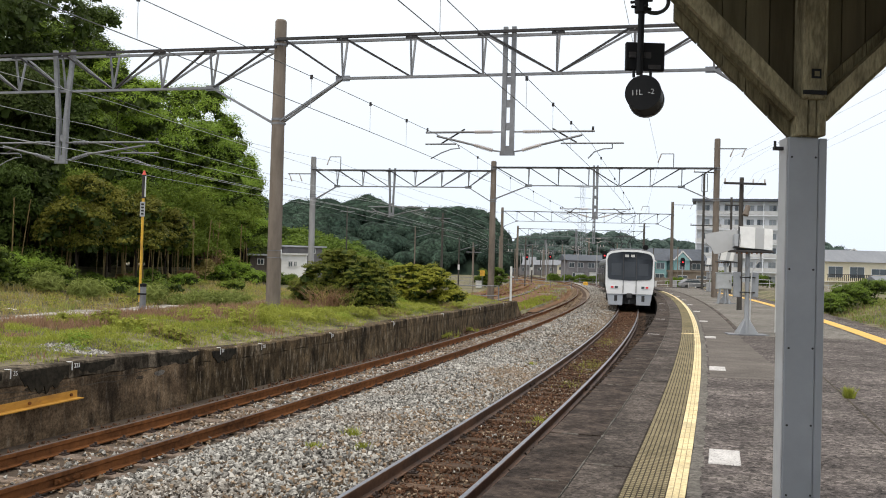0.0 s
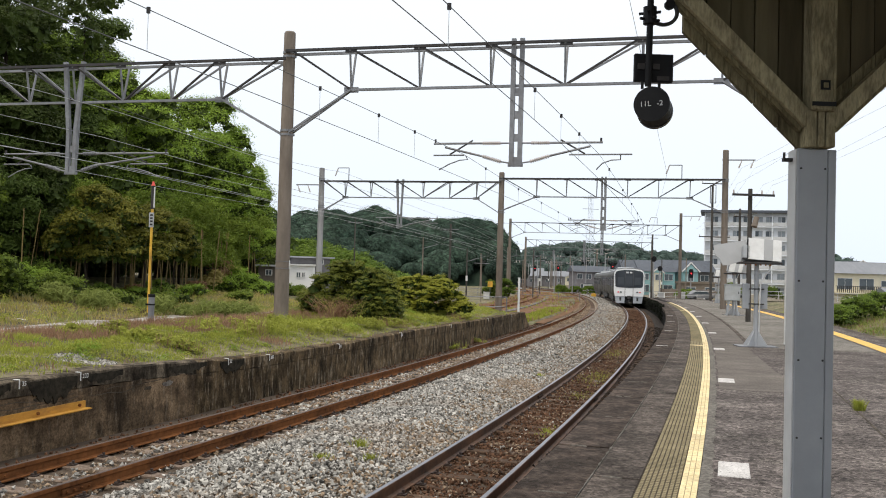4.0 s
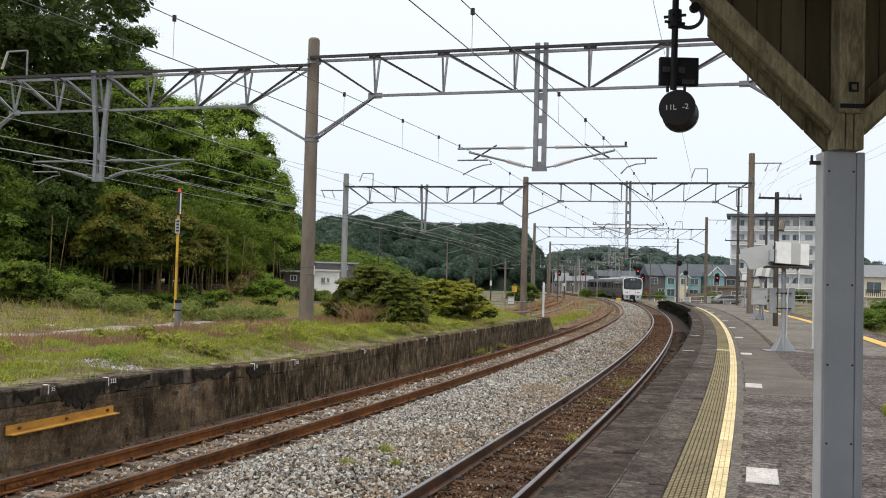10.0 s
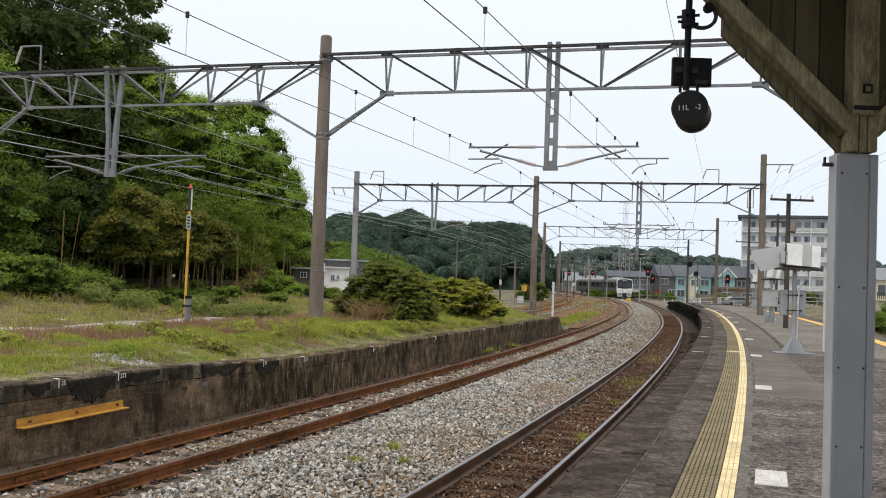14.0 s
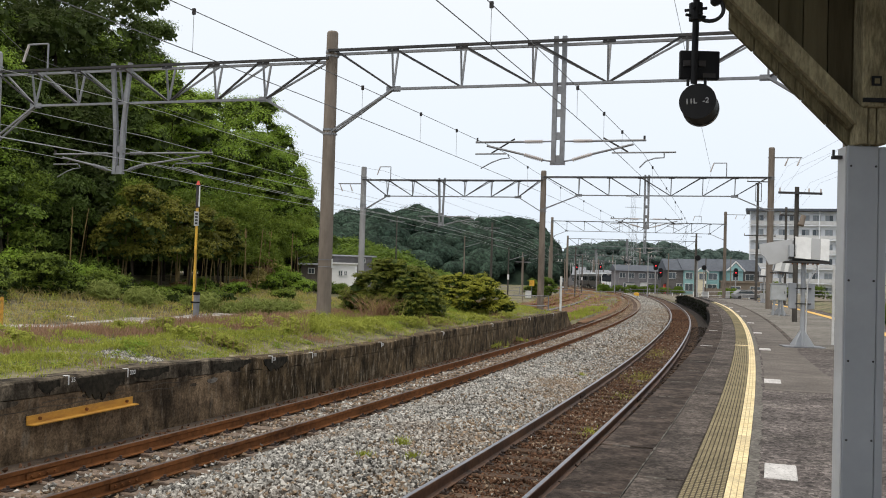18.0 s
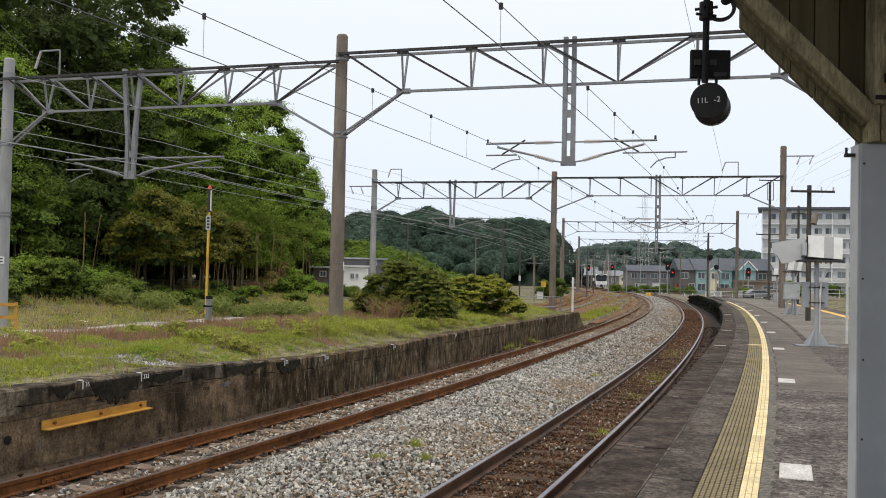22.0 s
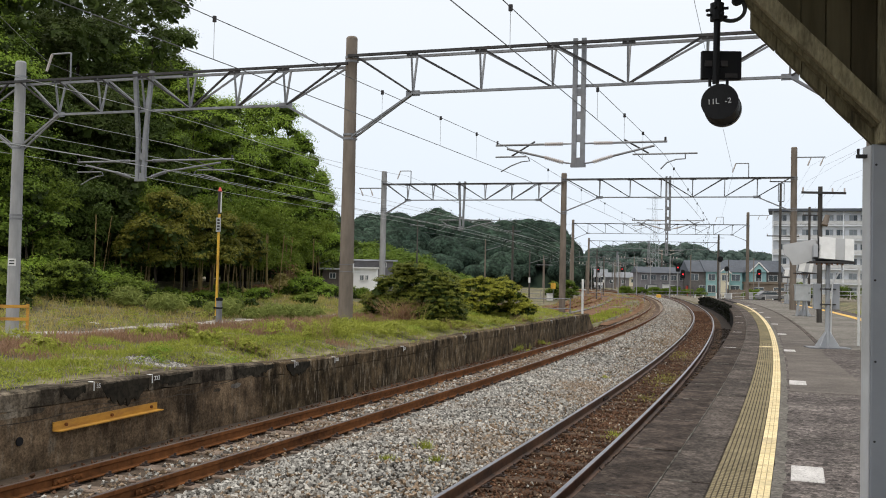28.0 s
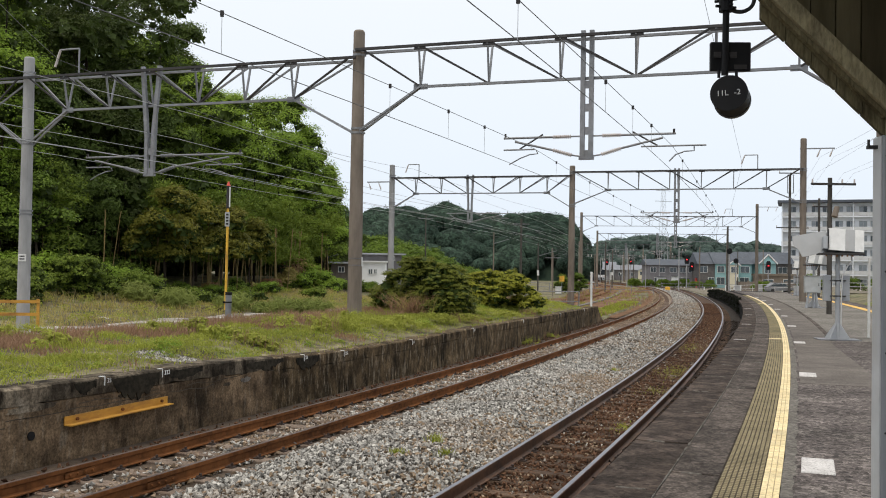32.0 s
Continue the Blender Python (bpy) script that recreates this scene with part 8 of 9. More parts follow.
# poles and masts of the yard, slim and far
for i, (k, y, top, r, z0) in enumerate(((-0.059, 96, 7.2, 0.10, -0.8), (0.0125, 100, 5.6, 0.10, -0.8), (0.041, 88, 6.4, 0.15, -0.8), (0.059, 84, 4.1, 0.09, -0.8), (0.0745, 92, 3.4, 0.07, -0.8),
                                          (0.129, 118, 5.4, 0.12, -0.8), (0.136, 150, 5, 0.12, -0.8), (0.153, 190, 5.5, 0.13, -0.8), (0.158, 215, 6, 0.12, -0.8),
                                          (0.169, 240, 6, 0.13, -0.8), (0.181, 210, 5, 0.12, -0.8), (0.196, 190, 6, 0.13, -0.8), (0.207, 220, 7, 0.13, -0.8), (0.226, 150, 5.8, 0.13, -0.8), (0.2545, 128, 8.0, 0.19, -0.8),
                                          (0.265, 150, 5.2, 0.11, -0.8), (0.291, 170, 6, 0.12, -0.8), (-0.162, 92, 3.8, 0.09, 0.0), (0.145, 235, 6.0, 0.13, -0.8), (0.149, 262, 6.5, 0.14, -0.8))):
    t = thing("mast", "slim weathered mast standing in the railway yard", "mast", pose(k * y, y, z0), "masts of the yard")
    bm = bmesh.new()
    tube(bm, (0, 0, 0), (0, 0, top - z0), r * 0.8, r * 0.62, seg=10)
    part("shaft", bm, M_POLE if i % 3 == 1 else M_POLE_DARK, t)
    bm = bmesh.new()
    if i % 2 == 0:
        box(bm, 0, 0, top - z0 - 0.5, 1.5, 0.06, 0.07)
    else:
        bar(bm, (0, 0, top - z0 - 1.2), (1.6, 0, top - z0 - 0.7), 0.05, 0.05)
    part("arm", bm, M_STEEL, t)
    if i % 3 == 0:
        bm = bmesh.new()
        tube(bm, (0, 0, 2.0), (0, 0, 2.45), r * 1.08, seg=10)
        part("white_band", bm, M_WHITE, t, "white painted band")


for i in range(18):
    k = 0.118 + 0.0068 * i + 0.002 * math.sin(i * 3.7)
    y = 140 + 95 * abs(math.sin(i * 1.93))
    h = 5.2 + 1.8 * abs(math.sin(i * 2.71))
    t = thing("mast", "slim pale steel mast with insulators in the railway yard", "mast", pose(k * y, y, -0.9), "masts of the yard")
    bm = bmesh.new()
    tube(bm, (0, 0, 0), (0, 0, h), 0.085, 0.065, seg=8)
    part("shaft", bm, M_POLE_PALE if i % 3 else M_POLE, t)
    bm = bmesh.new()
    bar(bm, (-0.1, 0, h - 0.5), (1.3 if i % 2 else -1.3, 0, h - 0.45), 0.05, 0.05)
    arm = part("arm", bm, M_STEEL, t)
    for q in (0.5, 1.0):
        bm = bmesh.new()
        tube(bm, ((q if i % 2 else -q), 0, h - 0.42), ((q if i % 2 else -q), 0, h - 0.12), 0.06, 0.045, seg=8)
        part("insulator", bm, M_INSULATOR, arm)


def signal_mast(x, y, z0, h, label, lit=True, heads=1, side=0.0):
    t = thing("railway_signal", label, "railway signal", pose(x, y, z0), "signals of the yard")
    bm = bmesh.new()
    tube(bm, (0, 0, 0), (0, 0, h), 0.10, 0.08, seg=10)
    part("mast", bm, M_POLE_PALE, t)
    for j in range(heads):
        zz, xx = h - 1.15 * j, side + 0.85 * j
        bm = bmesh.new()
        q = 1.0 if lit else 0.72
        ring = [(0.36 * math.cos(w * math.tau / 14), 0.36 * math.sin(w * math.tau / 14)) for w in range(14)]
        poly(bm, ring if not lit else [(a * q, b * q) for a, b in ((-0.32, -0.75), (0.32, -0.75), (0.38, -0.4), (0.38, 0.5), (0.2, 0.75), (-0.2, 0.75), (-0.38, 0.5), (-0.38, -0.4))], 0.08, Matrix(((1, 0, 0, xx), (0, 0, 1, -0.12), (0, 1, 0, zz), (0, 0, 0, 1))))
        hd = part("signal_head", bm, M_BLACK, t, "black signal head")
        for dz in (0.38, -0.02, -0.42) if lit else (0.0,):
            bm = bmesh.new()
            on = lit and dz == -0.02
            tube(bm, (xx, -0.13, zz + dz), (xx, -0.17, zz + dz), 0.11, seg=14)
            part("lens", bm, M_RED_GLOW if on else M_BLACK, hd, "glowing red lens" if on else "")
            bm = bmesh.new()
            tube(bm, (xx, -0.13, zz + dz + 0.16), (xx, -0.36, zz + dz + 0.13), 0.03 * q, seg=6)
            part("visor", bm, M_BLACK, hd)
    bm = bmesh.new()
    for j in range(int(h / 0.5)):
        box(bm, 0, 0.12, 0.4 + 0.5 * j, 0.3, 0.03, 0.03)
    part("ladder", bm, M_STEEL, t)


signal_mast(35.1, 165, -0.8, 4.85, "railway signal with two black heads glowing red", True, 2, 0.0)
signal_mast(36.0, 232, -0.8, 5.2, "railway signal with one black head glowing red", True)
signal_mast(30.8, 236, -0.8, 5.0, "railway signal with one black head glowing red", True)
signal_mast(47.7, 161, -0.8, 4.0, "railway signal glowing dull red before the houses", True)
signal_mast(31.0, 121, -0.8, 5.3, "dark railway signal seen from behind", False)
signal_mast(35.5, 135, -0.8, 4.3, "dark railway signal seen from behind", False)

# yellow box by the far points
yb = thing("trackside_box", "small yellow trackside box beside the points", "trackside box", NEAR.frame_at(128, -1.9, -0.95))
bm = bmesh.new()
box(bm, 0, 0, 0.3, 0.7, 0.5, 0.5, bevel=0.03)
part("body", bm, M_DARK_YELLOW, yb)
bm = bmesh.new()
box(bm, 0, 0, 0.58, 0.5, 0.4, 0.1, bevel=0.02)
part("lid", bm, M_DARK_YELLOW, yb)


# sidings on rust-brown earth beyond the old platform
def build_siding():
    v = sweep("rust_brown_yard", FAR, 46, 240, 2.0, [(-9.5, -0.80), (-7.5, -0.77), (-4.6, -0.79), (-2.6, -0.86), (-1.2, -0.93)], M_RUST_BED, None, closed=False)
    tagged(v, "rust-brown gravel of the railway yard", "gravel yard", kind="structure")
    tr = thing("railway_track", "old rusty siding track in brown gravel", "railway track", kind="structure")
    for base in (-7.0,):
        for sgn in (-1, 1):
            o = base + sgn * 0.566
            sweep("rail", FAR, 49, 230, 2.0, rail_profile(o, -0.64), M_RAIL, tr)
    t = thing("cable_trough", "pale concrete cable trough along the siding", "cable trough")
    sweep("trough", FAR, 47, 120, 2.0, [(-5.35, -0.72), (-5.35, -0.80), (-4.95, -0.80), (-4.95, -0.72)], M_SLAB_PALE, t)
    # third track, past the platform in use
    railway_rails = thing("railway_track", "track with rusty rails on the far side of the platform", "railway track", kind="structure")
    for sgn in (-1, 1):
        sweep("rail", NEAR, -5, 120, 2.0, rail_profile(9.7 + sgn * 0.566, RAIL_Z), M_RAIL, railway_rails)
    ob = sweep("ballast_bed", NEAR, -10, 120, 2.0, [(8.0, -0.94), (9.0, -0.93), (10.4, -0.93), (12.0, -0.97)], M_BED, None, closed=False)
    tagged(ob, "brown ballast of the outer track", "ballast", kind="structure")


build_siding()


def pipe_fence(pts, h, label, mat, step=2.4, rails=2):
    t = thing("fence", label, "fence")
    for (x0, y0), (x1, y1) in zip(pts, pts[1:]):
        ln = math.hypot(x1 - x0, y1 - y0)
        n = max(1, int(ln / step))
        for i in range(n + 1):
            x, y = x0 + (x1 - x0) * i / n, y0 + (y1 - y0) * i / n
            z = float(ground_z(x, y))
            bm = bmesh.new()
            tube(bm, (x, y, z - 0.1), (x, y, z + h), 0.035, seg=8)
            part("post", bm, mat, t)
        za, zb = float(ground_z(x0, y0)), float(ground_z(x1, y1))
        for j in range(rails):
            bm = bmesh.new()
            f = h * (1 - 0.45 * j)
            tube(bm, (x0, y0, za + f), (x1, y1, zb + f), 0.028, seg=8)
            part("rail", bm, mat, t)


pipe_fence([(2.6, 56), (5.6, 55)], 1.25, "grey pipe fence behind the line pole", M_STEEL)
pipe_fence([(6, 118), (20, 112)], 1.0, "pale pipe fence across the yard", M_STEEL)
pipe_fence([(33, 128), (44, 126), (58, 122)], 1.1, "pale fence before the houses", M_PALE_GREY)
ys = thing("warning_sign", "yellow warning sign on a post in the yard", "sign", pose(8.4, 100, -0.85))
bm = bmesh.new()
tube(bm, (0, 0, 0), (0, 0, 1.6), 0.03, seg=8)
part("post", bm, M_STEEL, ys)
bm = bmesh.new()
box(bm, 0, -0.04, 1.7, 0.5, 0.03, 0.6)
part("board", bm, M_DARK_YELLOW, ys)
bx = thing("relay_box", "small white relay box in the yard", "relay box", pose(8.2, 102, -0.85))
bm = bmesh.new()
box(bm, 0, 0, 0.45, 0.6, 0.5, 0.7, bevel=0.03)
part("body", bm, M_WHITE, bx)
bm = bmesh.new()
box(bm, 0, 0, 0.83, 0.7, 0.6, 0.06)
part("lid", bm, M_PALE_GREY, bx)


# ---- buildings ----
def window(parent, x, z, w, h, y=0.0, frame_mat=None):
    bm = bmesh.new()
    box(bm, x, y - 0.03, z, w + 0.12, 0.08, h + 0.12)
    wd = part("window", bm, frame_mat or M_WHITE, parent)
    for dx in (-w / 4 - 0.01, w / 4 + 0.01):
        bm = bmesh.new()
        box(bm, x + dx, y - 0.075, z, w / 2 - 0.03, 0.02, h)
        part("pane", bm, M_WINDOW, wd)


def house(kind, label, x, y, z, w, d, h, roof_h, turn, wall, roof, windows, gable_front=False, eave=0.5, flat=False):
    t = thing(kind, label, "house" if kind != "hut" else "hut", pose(x, y, z, 0, 0, turn))
    bm = bmesh.new()
    box(bm, 0, d / 2, h / 2, w, d, h)
    part("wall", bm, wall, t)
    bm = bmesh.new()
    e = eave
    if flat:
        box(bm, 0, d / 2, h + roof_h / 2, w + 2 * e, d + 2 * e, roof_h)
    elif gable_front:
        poly(bm, [(-w / 2 - e, h - 0.1), (w / 2 + e, h - 0.1), (0, h + roof_h)], d + 2 * e, Matrix(((1, 0, 0, 0), (0, 0, 1, -e), (0, 1, 0, 0), (0, 0, 0, 1))))
    else:
        poly(bm, [(-e, h - 0.1), (d + e, h - 0.1), (d / 2, h + roof_h)], w + 2 * e, Matrix(((0, 0, 1, -w / 2 - e), (1, 0, 0, 0), (0, 1, 0, 0), (0, 0, 0, 1))))
    bmesh.ops.recalc_face_normals(bm, faces=bm.faces)
    part("roof", bm, roof, t)
    if gable_front:
        bm = bmesh.new()
        poly(bm, [(-w / 2, h - 0.1), (w / 2, h - 0.1), (0, h + roof_h * 0.82)], 0.1, Matrix(((1, 0, 0, 0), (0, 0, 1, -e - 0.1), (0, 1, 0, 0), (0, 0, 0, 1))))
        bmesh.ops.recalc_face_normals(bm, faces=bm.faces)
        part("gable", bm, wall, t)
        for sgn in (-1, 1):
            bm = bmesh.new()
            bar(bm, (sgn * (w / 2 + e), -e - 0.14, h - 0.1), (0, -e - 0.14, h + roof_h + 0.05), 0.12, 0.22)
            part("barge_board", bm, M_WHITE, t)
    for (wx, wz, ww, wh) in windows:
        window(t, wx, wz, ww, wh, 0.0)
    return t


house("hut", "low brown-grey hut with flat roof behind the line pole", -12.6, 88, -0.3, 2.6, 4.5, 2.3, 0.16, 4, M_HUT_WALL, M_ROOF_PALE, [(-0.35, 1.75, 0.5, 0.42)], eave=0.35, flat=True)
house("hut", "low white block hut with flat grey roof behind the shrubs", -10.05, 87.6, -0.3, 2.4, 4.5, 2.45, 0.14, 4, M_HUT_WHITE, M_WHITE, [(-0.15, 1.6, 0.3, 0.42), (0.3, 1.62, 0.2, 0.36)], eave=0.2, flat=True)
house("hut", "larger flat-roofed grey hut behind the white one", -9.7, 93, -0.3, 3.8, 4, 3.25, 0.14, 12, M_ROW_WALL, M_ROOF_PALE, [(0.9, 2.9, 0.6, 0.35)], eave=0.4, flat=True)
house("house", "turquoise two-storey house with white-framed windows and dark blue-grey roof", 46.4, 178, -1, 6.6, 8, 4.65, 2.1, 0, M_TURQUOISE, M_ROOF, [(-2.3, 3.55, 1.2, 1.1), (2.1, 3.55, 1.5, 1.1), (-2.3, 1.4, 1.4, 1.3), (2.0, 1.4, 1.6, 1.3)], eave=0.3)
bay = thing("house_bay", "cream bay front of the turquoise house", "bay", pose(46.3, 177.6, -1.0))
bm = bmesh.new()
box(bm, 0, 0.1, 2.2, 1.7, 0.8, 4.4)
part("wall", bm, M_PLASTER, bay)
window(bay, 0, 3.5, 1.0, 1.0, -0.3)
bm = bmesh.new()
poly(bm, [(-1.1, 4.35), (1.1, 4.35), (0, 5.1)], 0.9, Matrix(((1, 0, 0, 0), (0, 0, 1, -0.45), (0, 1, 0, 0), (0, 0, 0, 1))))
bmesh.ops.recalc_face_normals(bm, faces=bm.faces)
part("gable", bm, M_TURQUOISE, bay)
for sgn in (-1, 1):
    bm = bmesh.new()
    bar(bm, (sgn * 1.25, -0.5, 4.25), (0, -0.5, 5.2), 0.1, 0.2)
    part("barge_board", bm, M_WHITE, bay)
house("house", "brown-grey house end under the same dark roof as the turquoise house", 41.65, 178.4, -1, 2.9, 8, 4.6, 2.1, 0, M_BROWN_WALL, M_ROOF, [(-0.6, 3.5, 1.3, 1.1), (0.8, 1.4, 1.0, 1.2)], eave=0.3)
house("house", "turquoise gabled house front with white barge boards", 52.35, 177, -1, 2.9, 6, 4.75, 1.6, 0, M_TURQUOISE, M_ROOF, [(0, 3.6, 1.0, 1.3), (0, 1.4, 1.4, 1.4)], True, eave=0.25)
house("house", "long house with dark tiled roof behind the turquoise gable", 54.5, 185, -1, 9.6, 8, 4.9, 2.2, 0, M_BROWN_WALL, M_ROOF, [(3.0, 3.6, 1.6, 1.1)])
house("house", "brown-grey row house with dark tiled roof beside the line", 36.4, 184, -1, 8.8, 8, 4.3, 1.1, 0, M_ROW_WALL, M_ROOF, [(-3.6, 3.3, 1.0, 0.9), (-1.9, 3.3, 1.0, 0.9), (0.2, 3.3, 1.2, 0.9), (2.0, 3.3, 1.0, 0.9), (3.6, 3.3, 0.9, 0.9), (-2.6, 1.2, 1.5, 1.2), (1.4, 1.2, 1.5, 1.2)])
for k, (dx, w, h, mt) in enumerate(((-2.2, 1.5, 1.9, M_PALE_GREY), (0.4, 1.1, 2.1, M_WHITE), (2.2, 1.6, 1.7, M_CARPORT), (4.6, 0.5, 1.9, M_RED))):
    t = thing("garden_shed", "small weathered garden shed before the row house", "shed", pose(35.6 + dx, 178.5 + 0.4 * k, -1.0), "sheds by the row house")
    bm = bmesh.new()
    box(bm, 0, 0.5, h / 2, w, 1.0, h)
    part("wall", bm, mt, t)
    bm = bmesh.new()
    box(bm, 0, 0.45, h + 0.05, w + 0.2, 1.3, 0.1)
    part("roof", bm, M_ROOF, t)
house("house", "low tan carport with flat roof before the turquoise gable", 52.6, 171, -1, 7.0, 4, 2.5, 0.35, 0, M_CARPORT, M_CARPORT, [(-2.0, 1.2, 1.8, 1.3), (1.6, 1.2, 1.8, 1.3)], flat=True, eave=0.2)
for k, (x, y, w, h, mt) in enumerate(((40.5, 330, 7, 3.6, M_ROW_WALL), (45.0, 345, 6, 5.0, M_PALE_GREY), (36.8, 322, 5, 3.2, M_BROWN_WALL), (50.5, 335, 8, 3.8, M_ROW_WALL), (57.0, 352, 7, 4.2, M_PLASTER))):
    house("house", "distant town house with grey roof beyond the yard", x, y, -1, w, 7, h, 1.6, -6, mt, M_ROOF_GREY, [(-w / 4, h - 1.6, 1.4, 1.1), (w / 4, h - 1.6, 1.4, 1.1)])
house("house", "cream two-storey house with grey metal roof and dark balcony", 73.5, 150, -1.2, 16, 9, 5.1, 1.9, 0, M_PLASTER, M_ROOF_GREY, [(-4.3, 3.35, 2.3, 1.7), (-0.8, 3.35, 2.3, 1.7), (2.9, 3.5, 2.6, 0.9)])
house("house", "cream house with grey metal roof seen past the column", 89.5, 152, -1.2, 13, 9, 5.1, 1.9, 0, M_PLASTER, M_ROOF_GREY, [(-3, 3.4, 2.0, 1.4), (2, 3.4, 2.0, 1.4)])
house("house", "dark-roofed house with white gable behind the cream house", 92.0, 192, -1.2, 5.2, 9, 6.6, 1.7, 0, M_BROWN_WALL, M_ROOF, [], True)
house("house", "low grey annex roof beside the cream house", 77.0, 145.2, -1.2, 6.5, 3.5, 2.2, 0.7, 0, M_BROWN_WALL, M_ROOF_GREY, [], eave=0.4)
bl = thing("balcony_rail", "dark slatted balcony rail of the cream house", "balcony rail", pose(71.0, 148.9, 0.75, 0, 0, 0))
for i in range(22):
    bm = bmesh.new()
    box(bm, -3.5 + i * 0.33, 0, 0.5, 0.12, 0.05, 1.0)
    part("slat", bm, M_STEEL_DARK, bl)
bm = bmesh.new()
box(bm, 0, 0, 1.02, 7.4, 0.1, 0.09)
part("top_rail", bm, M_STEEL_DARK, bl)
bm = bmesh.new()
box(bm, 0, 0.5, -0.05, 7.4, 1.2, 0.12)
part("slab", bm, M_PLASTER, bl)


def apartment(x, y, turn):
    t = thing("apartment_building", "white six-storey apartment block with balconies and flat grey roof", "apartment building", pose(x, y, -1.2, 0, 0, turn))
    w, d, fh, n = 23.0, 9.0, 2.97, 6
    bm = bmesh.new()
    box(bm, w / 2, d / 2 + 1.4, n * fh / 2, w, d, n * fh)
    part("wall", bm, M_PLASTER_WHITE, t)
    bm = bmesh.new()
    box(bm, w / 2, d / 2 + 0.6, n * fh + 0.25, w + 1.6, d + 2.6, 0.5)
    part("roof", bm, M_ROOF, t)
    for f in range(n):
        bm = bmesh.new()
        box(bm, w / 2, 0.7, f * fh + 0.05, w, 1.4, 0.2)
        bal = part("balcony", bm, M_PLASTER_WHITE, t)
        bm = bmesh.new()
        box(bm, w / 2, 0.05, f * fh + 0.62, w, 0.06, 0.75)
        part("balustrade", bm, M_PALE_GREY, bal)
        for b in range(5):
            x0 = 1.2 + b * 4.5
            for dx, ww in ((0.85, 1.45), (2.95, 1.45)):
                bm = bmesh.new()
                box(bm, x0 + dx, 1.36, f * fh + 1.25, ww + 0.12, 0.06, 2.0)
                wd = part("window", bm, M_PALE_GREY, t)
                for q in (-ww / 4, ww / 4):
                    bm = bmesh.new()
                    box(bm, x0 + dx + q, 1.32, f * fh + 1.25, ww / 2 - 0.06, 0.03, 1.88)
                    part("pane", bm, M_PANE_PALE if (f + b + (q > 0)) % 3 else M_WINDOW, wd)
    for b in range(6):
        bm = bmesh.new()
        box(bm, 0.15 + b * 4.5, 0.7, n * fh / 2, 0.18, 1.4, n * fh)
        part("party_wall", bm, M_PLASTER_WHITE, t)


apartment(61.9, 200, -18)


def pylon(x, y, h):
    t = thing("pylon", "distant lattice power pylon, haze put in its pale grey", "pylon", pose(x, y, 0, 0, 0, 20))
    base, top = 2.2, 0.8
    def corner(i, z):
        r = base + (top - base) * min(1, z / (h * 0.8))
        return Vector(((r if i in (0, 3) else -r), (r if i < 2 else -r), z))
    for i in range(4):
        bm = bmesh.new()
        bar(bm, corner(i, 0), corner(i, h * 0.8), 0.10, 0.10)
        bar(bm, corner(i, h * 0.8), corner(i, h), 0.09, 0.09)
        part("leg", bm, M_PYLON, t)
    z = 3.0
    while z < h - 2:
        for i in range(4):
            bm = bmesh.new()
            bar(bm, corner(i, z), corner((i + 1) % 4, z + 3), 0.045, 0.045)
            part("lattice_bar", bm, M_PYLON, t)
        z += 3.4
    for zz, ln in ((h * 0.72, 5.0), (h * 0.84, 4.6), (h * 0.96, 4.2)):
        bm = bmesh.new()
        bar(bm, (-ln, 0, zz), (ln, 0, zz), 0.2, 0.25)
        part("crossarm", bm, M_PYLON, t)


pylon(88.4, 470, 44)

gw = thing("garden_wall", "low grey garden wall before the turquoise houses", "garden wall", pose(46.5, 154, -1.0, 0, 0, -4))
bm = bmesh.new()
box(bm, 0, 0, 0.75, 12.0, 0.2, 1.5)
part("wall", bm, M_POLE, gw)
for i in range(7):
    bm = bmesh.new()
    box(bm, -5.85 + 1.95 * i, -0.02, 0.8, 0.28, 0.3, 1.7, bevel=0.02)
    part("pier", bm, M_POLE, gw)

# feeder wires over the yard and along the platform poles
def feeder(label, pts, dip, r=0.008):
    t = thing("feeder_wire", label, "wire", group="feeder wires")
    for a, b in zip(pts, pts[1:]):
        wire("wire_span", sag(a, b, dip), r, M_WIRE, t)


def yard_wire(o0, o1, z):
    """A pale bare wire that follows the tracks over the yard; its offset shifts from the first gantry to the second."""
    t = thing("feeder_wire", "pale bare overhead wire above the grown-over yard", "wire", group="feeder wires")
    wire("wire_span", [FAR.pt(s, float(np.interp(s, [-20, 20, 54, 150], [o0 - 0.4, o0, o1, o1])), z - 0.12 * math.sin(math.pi * ((s - 20) % 34) / 34)) for s in range(-24, 200, 4)], 0.009, M_WIRE_PALE, t)


for o0, o1, z in ((-11.45, -12.1, 6.5), (-12.0, -12.9, 5.7), (-12.5, -11.0, 5.27), (-11.35, -11.5, 4.74), (-16.95, -16.5, 5.3), (-12.9, -13.4, 5.0)):
    yard_wire(o0, o1, z)
feeder("thin wire between gantry brackets", [G1.at(-10.7, 8.2) - Vector((-8, 30, 0)) * 1, G1.at(-10.7, 8.2), G2.at(-24.6, 8.3), NEAR.pt(104, -11.5, 8.0)], 0.5)
feeder("thin feeder wire above the platform track", [Vector((-1.9, 0.0, 9.65)), G2.at(-3.5, 8.3), NEAR.pt(104, 4.0, 8.0), NEAR.pt(150, 4.4, 8.0)], 0.1, 0.007)
for dx, z in ((0.9, 8.65), (1.65, 8.65)):
    a = Vector((19.16 + dx, 57.86 - 0.25 * dx, z))
    feeder("thin wire from pole to pole over the platform", [Vector((8.5 + dx * 2, -6, 9.2)), a, NEAR.pt(104, 8.2 + dx, 8.0)], 0.5, 0.005)
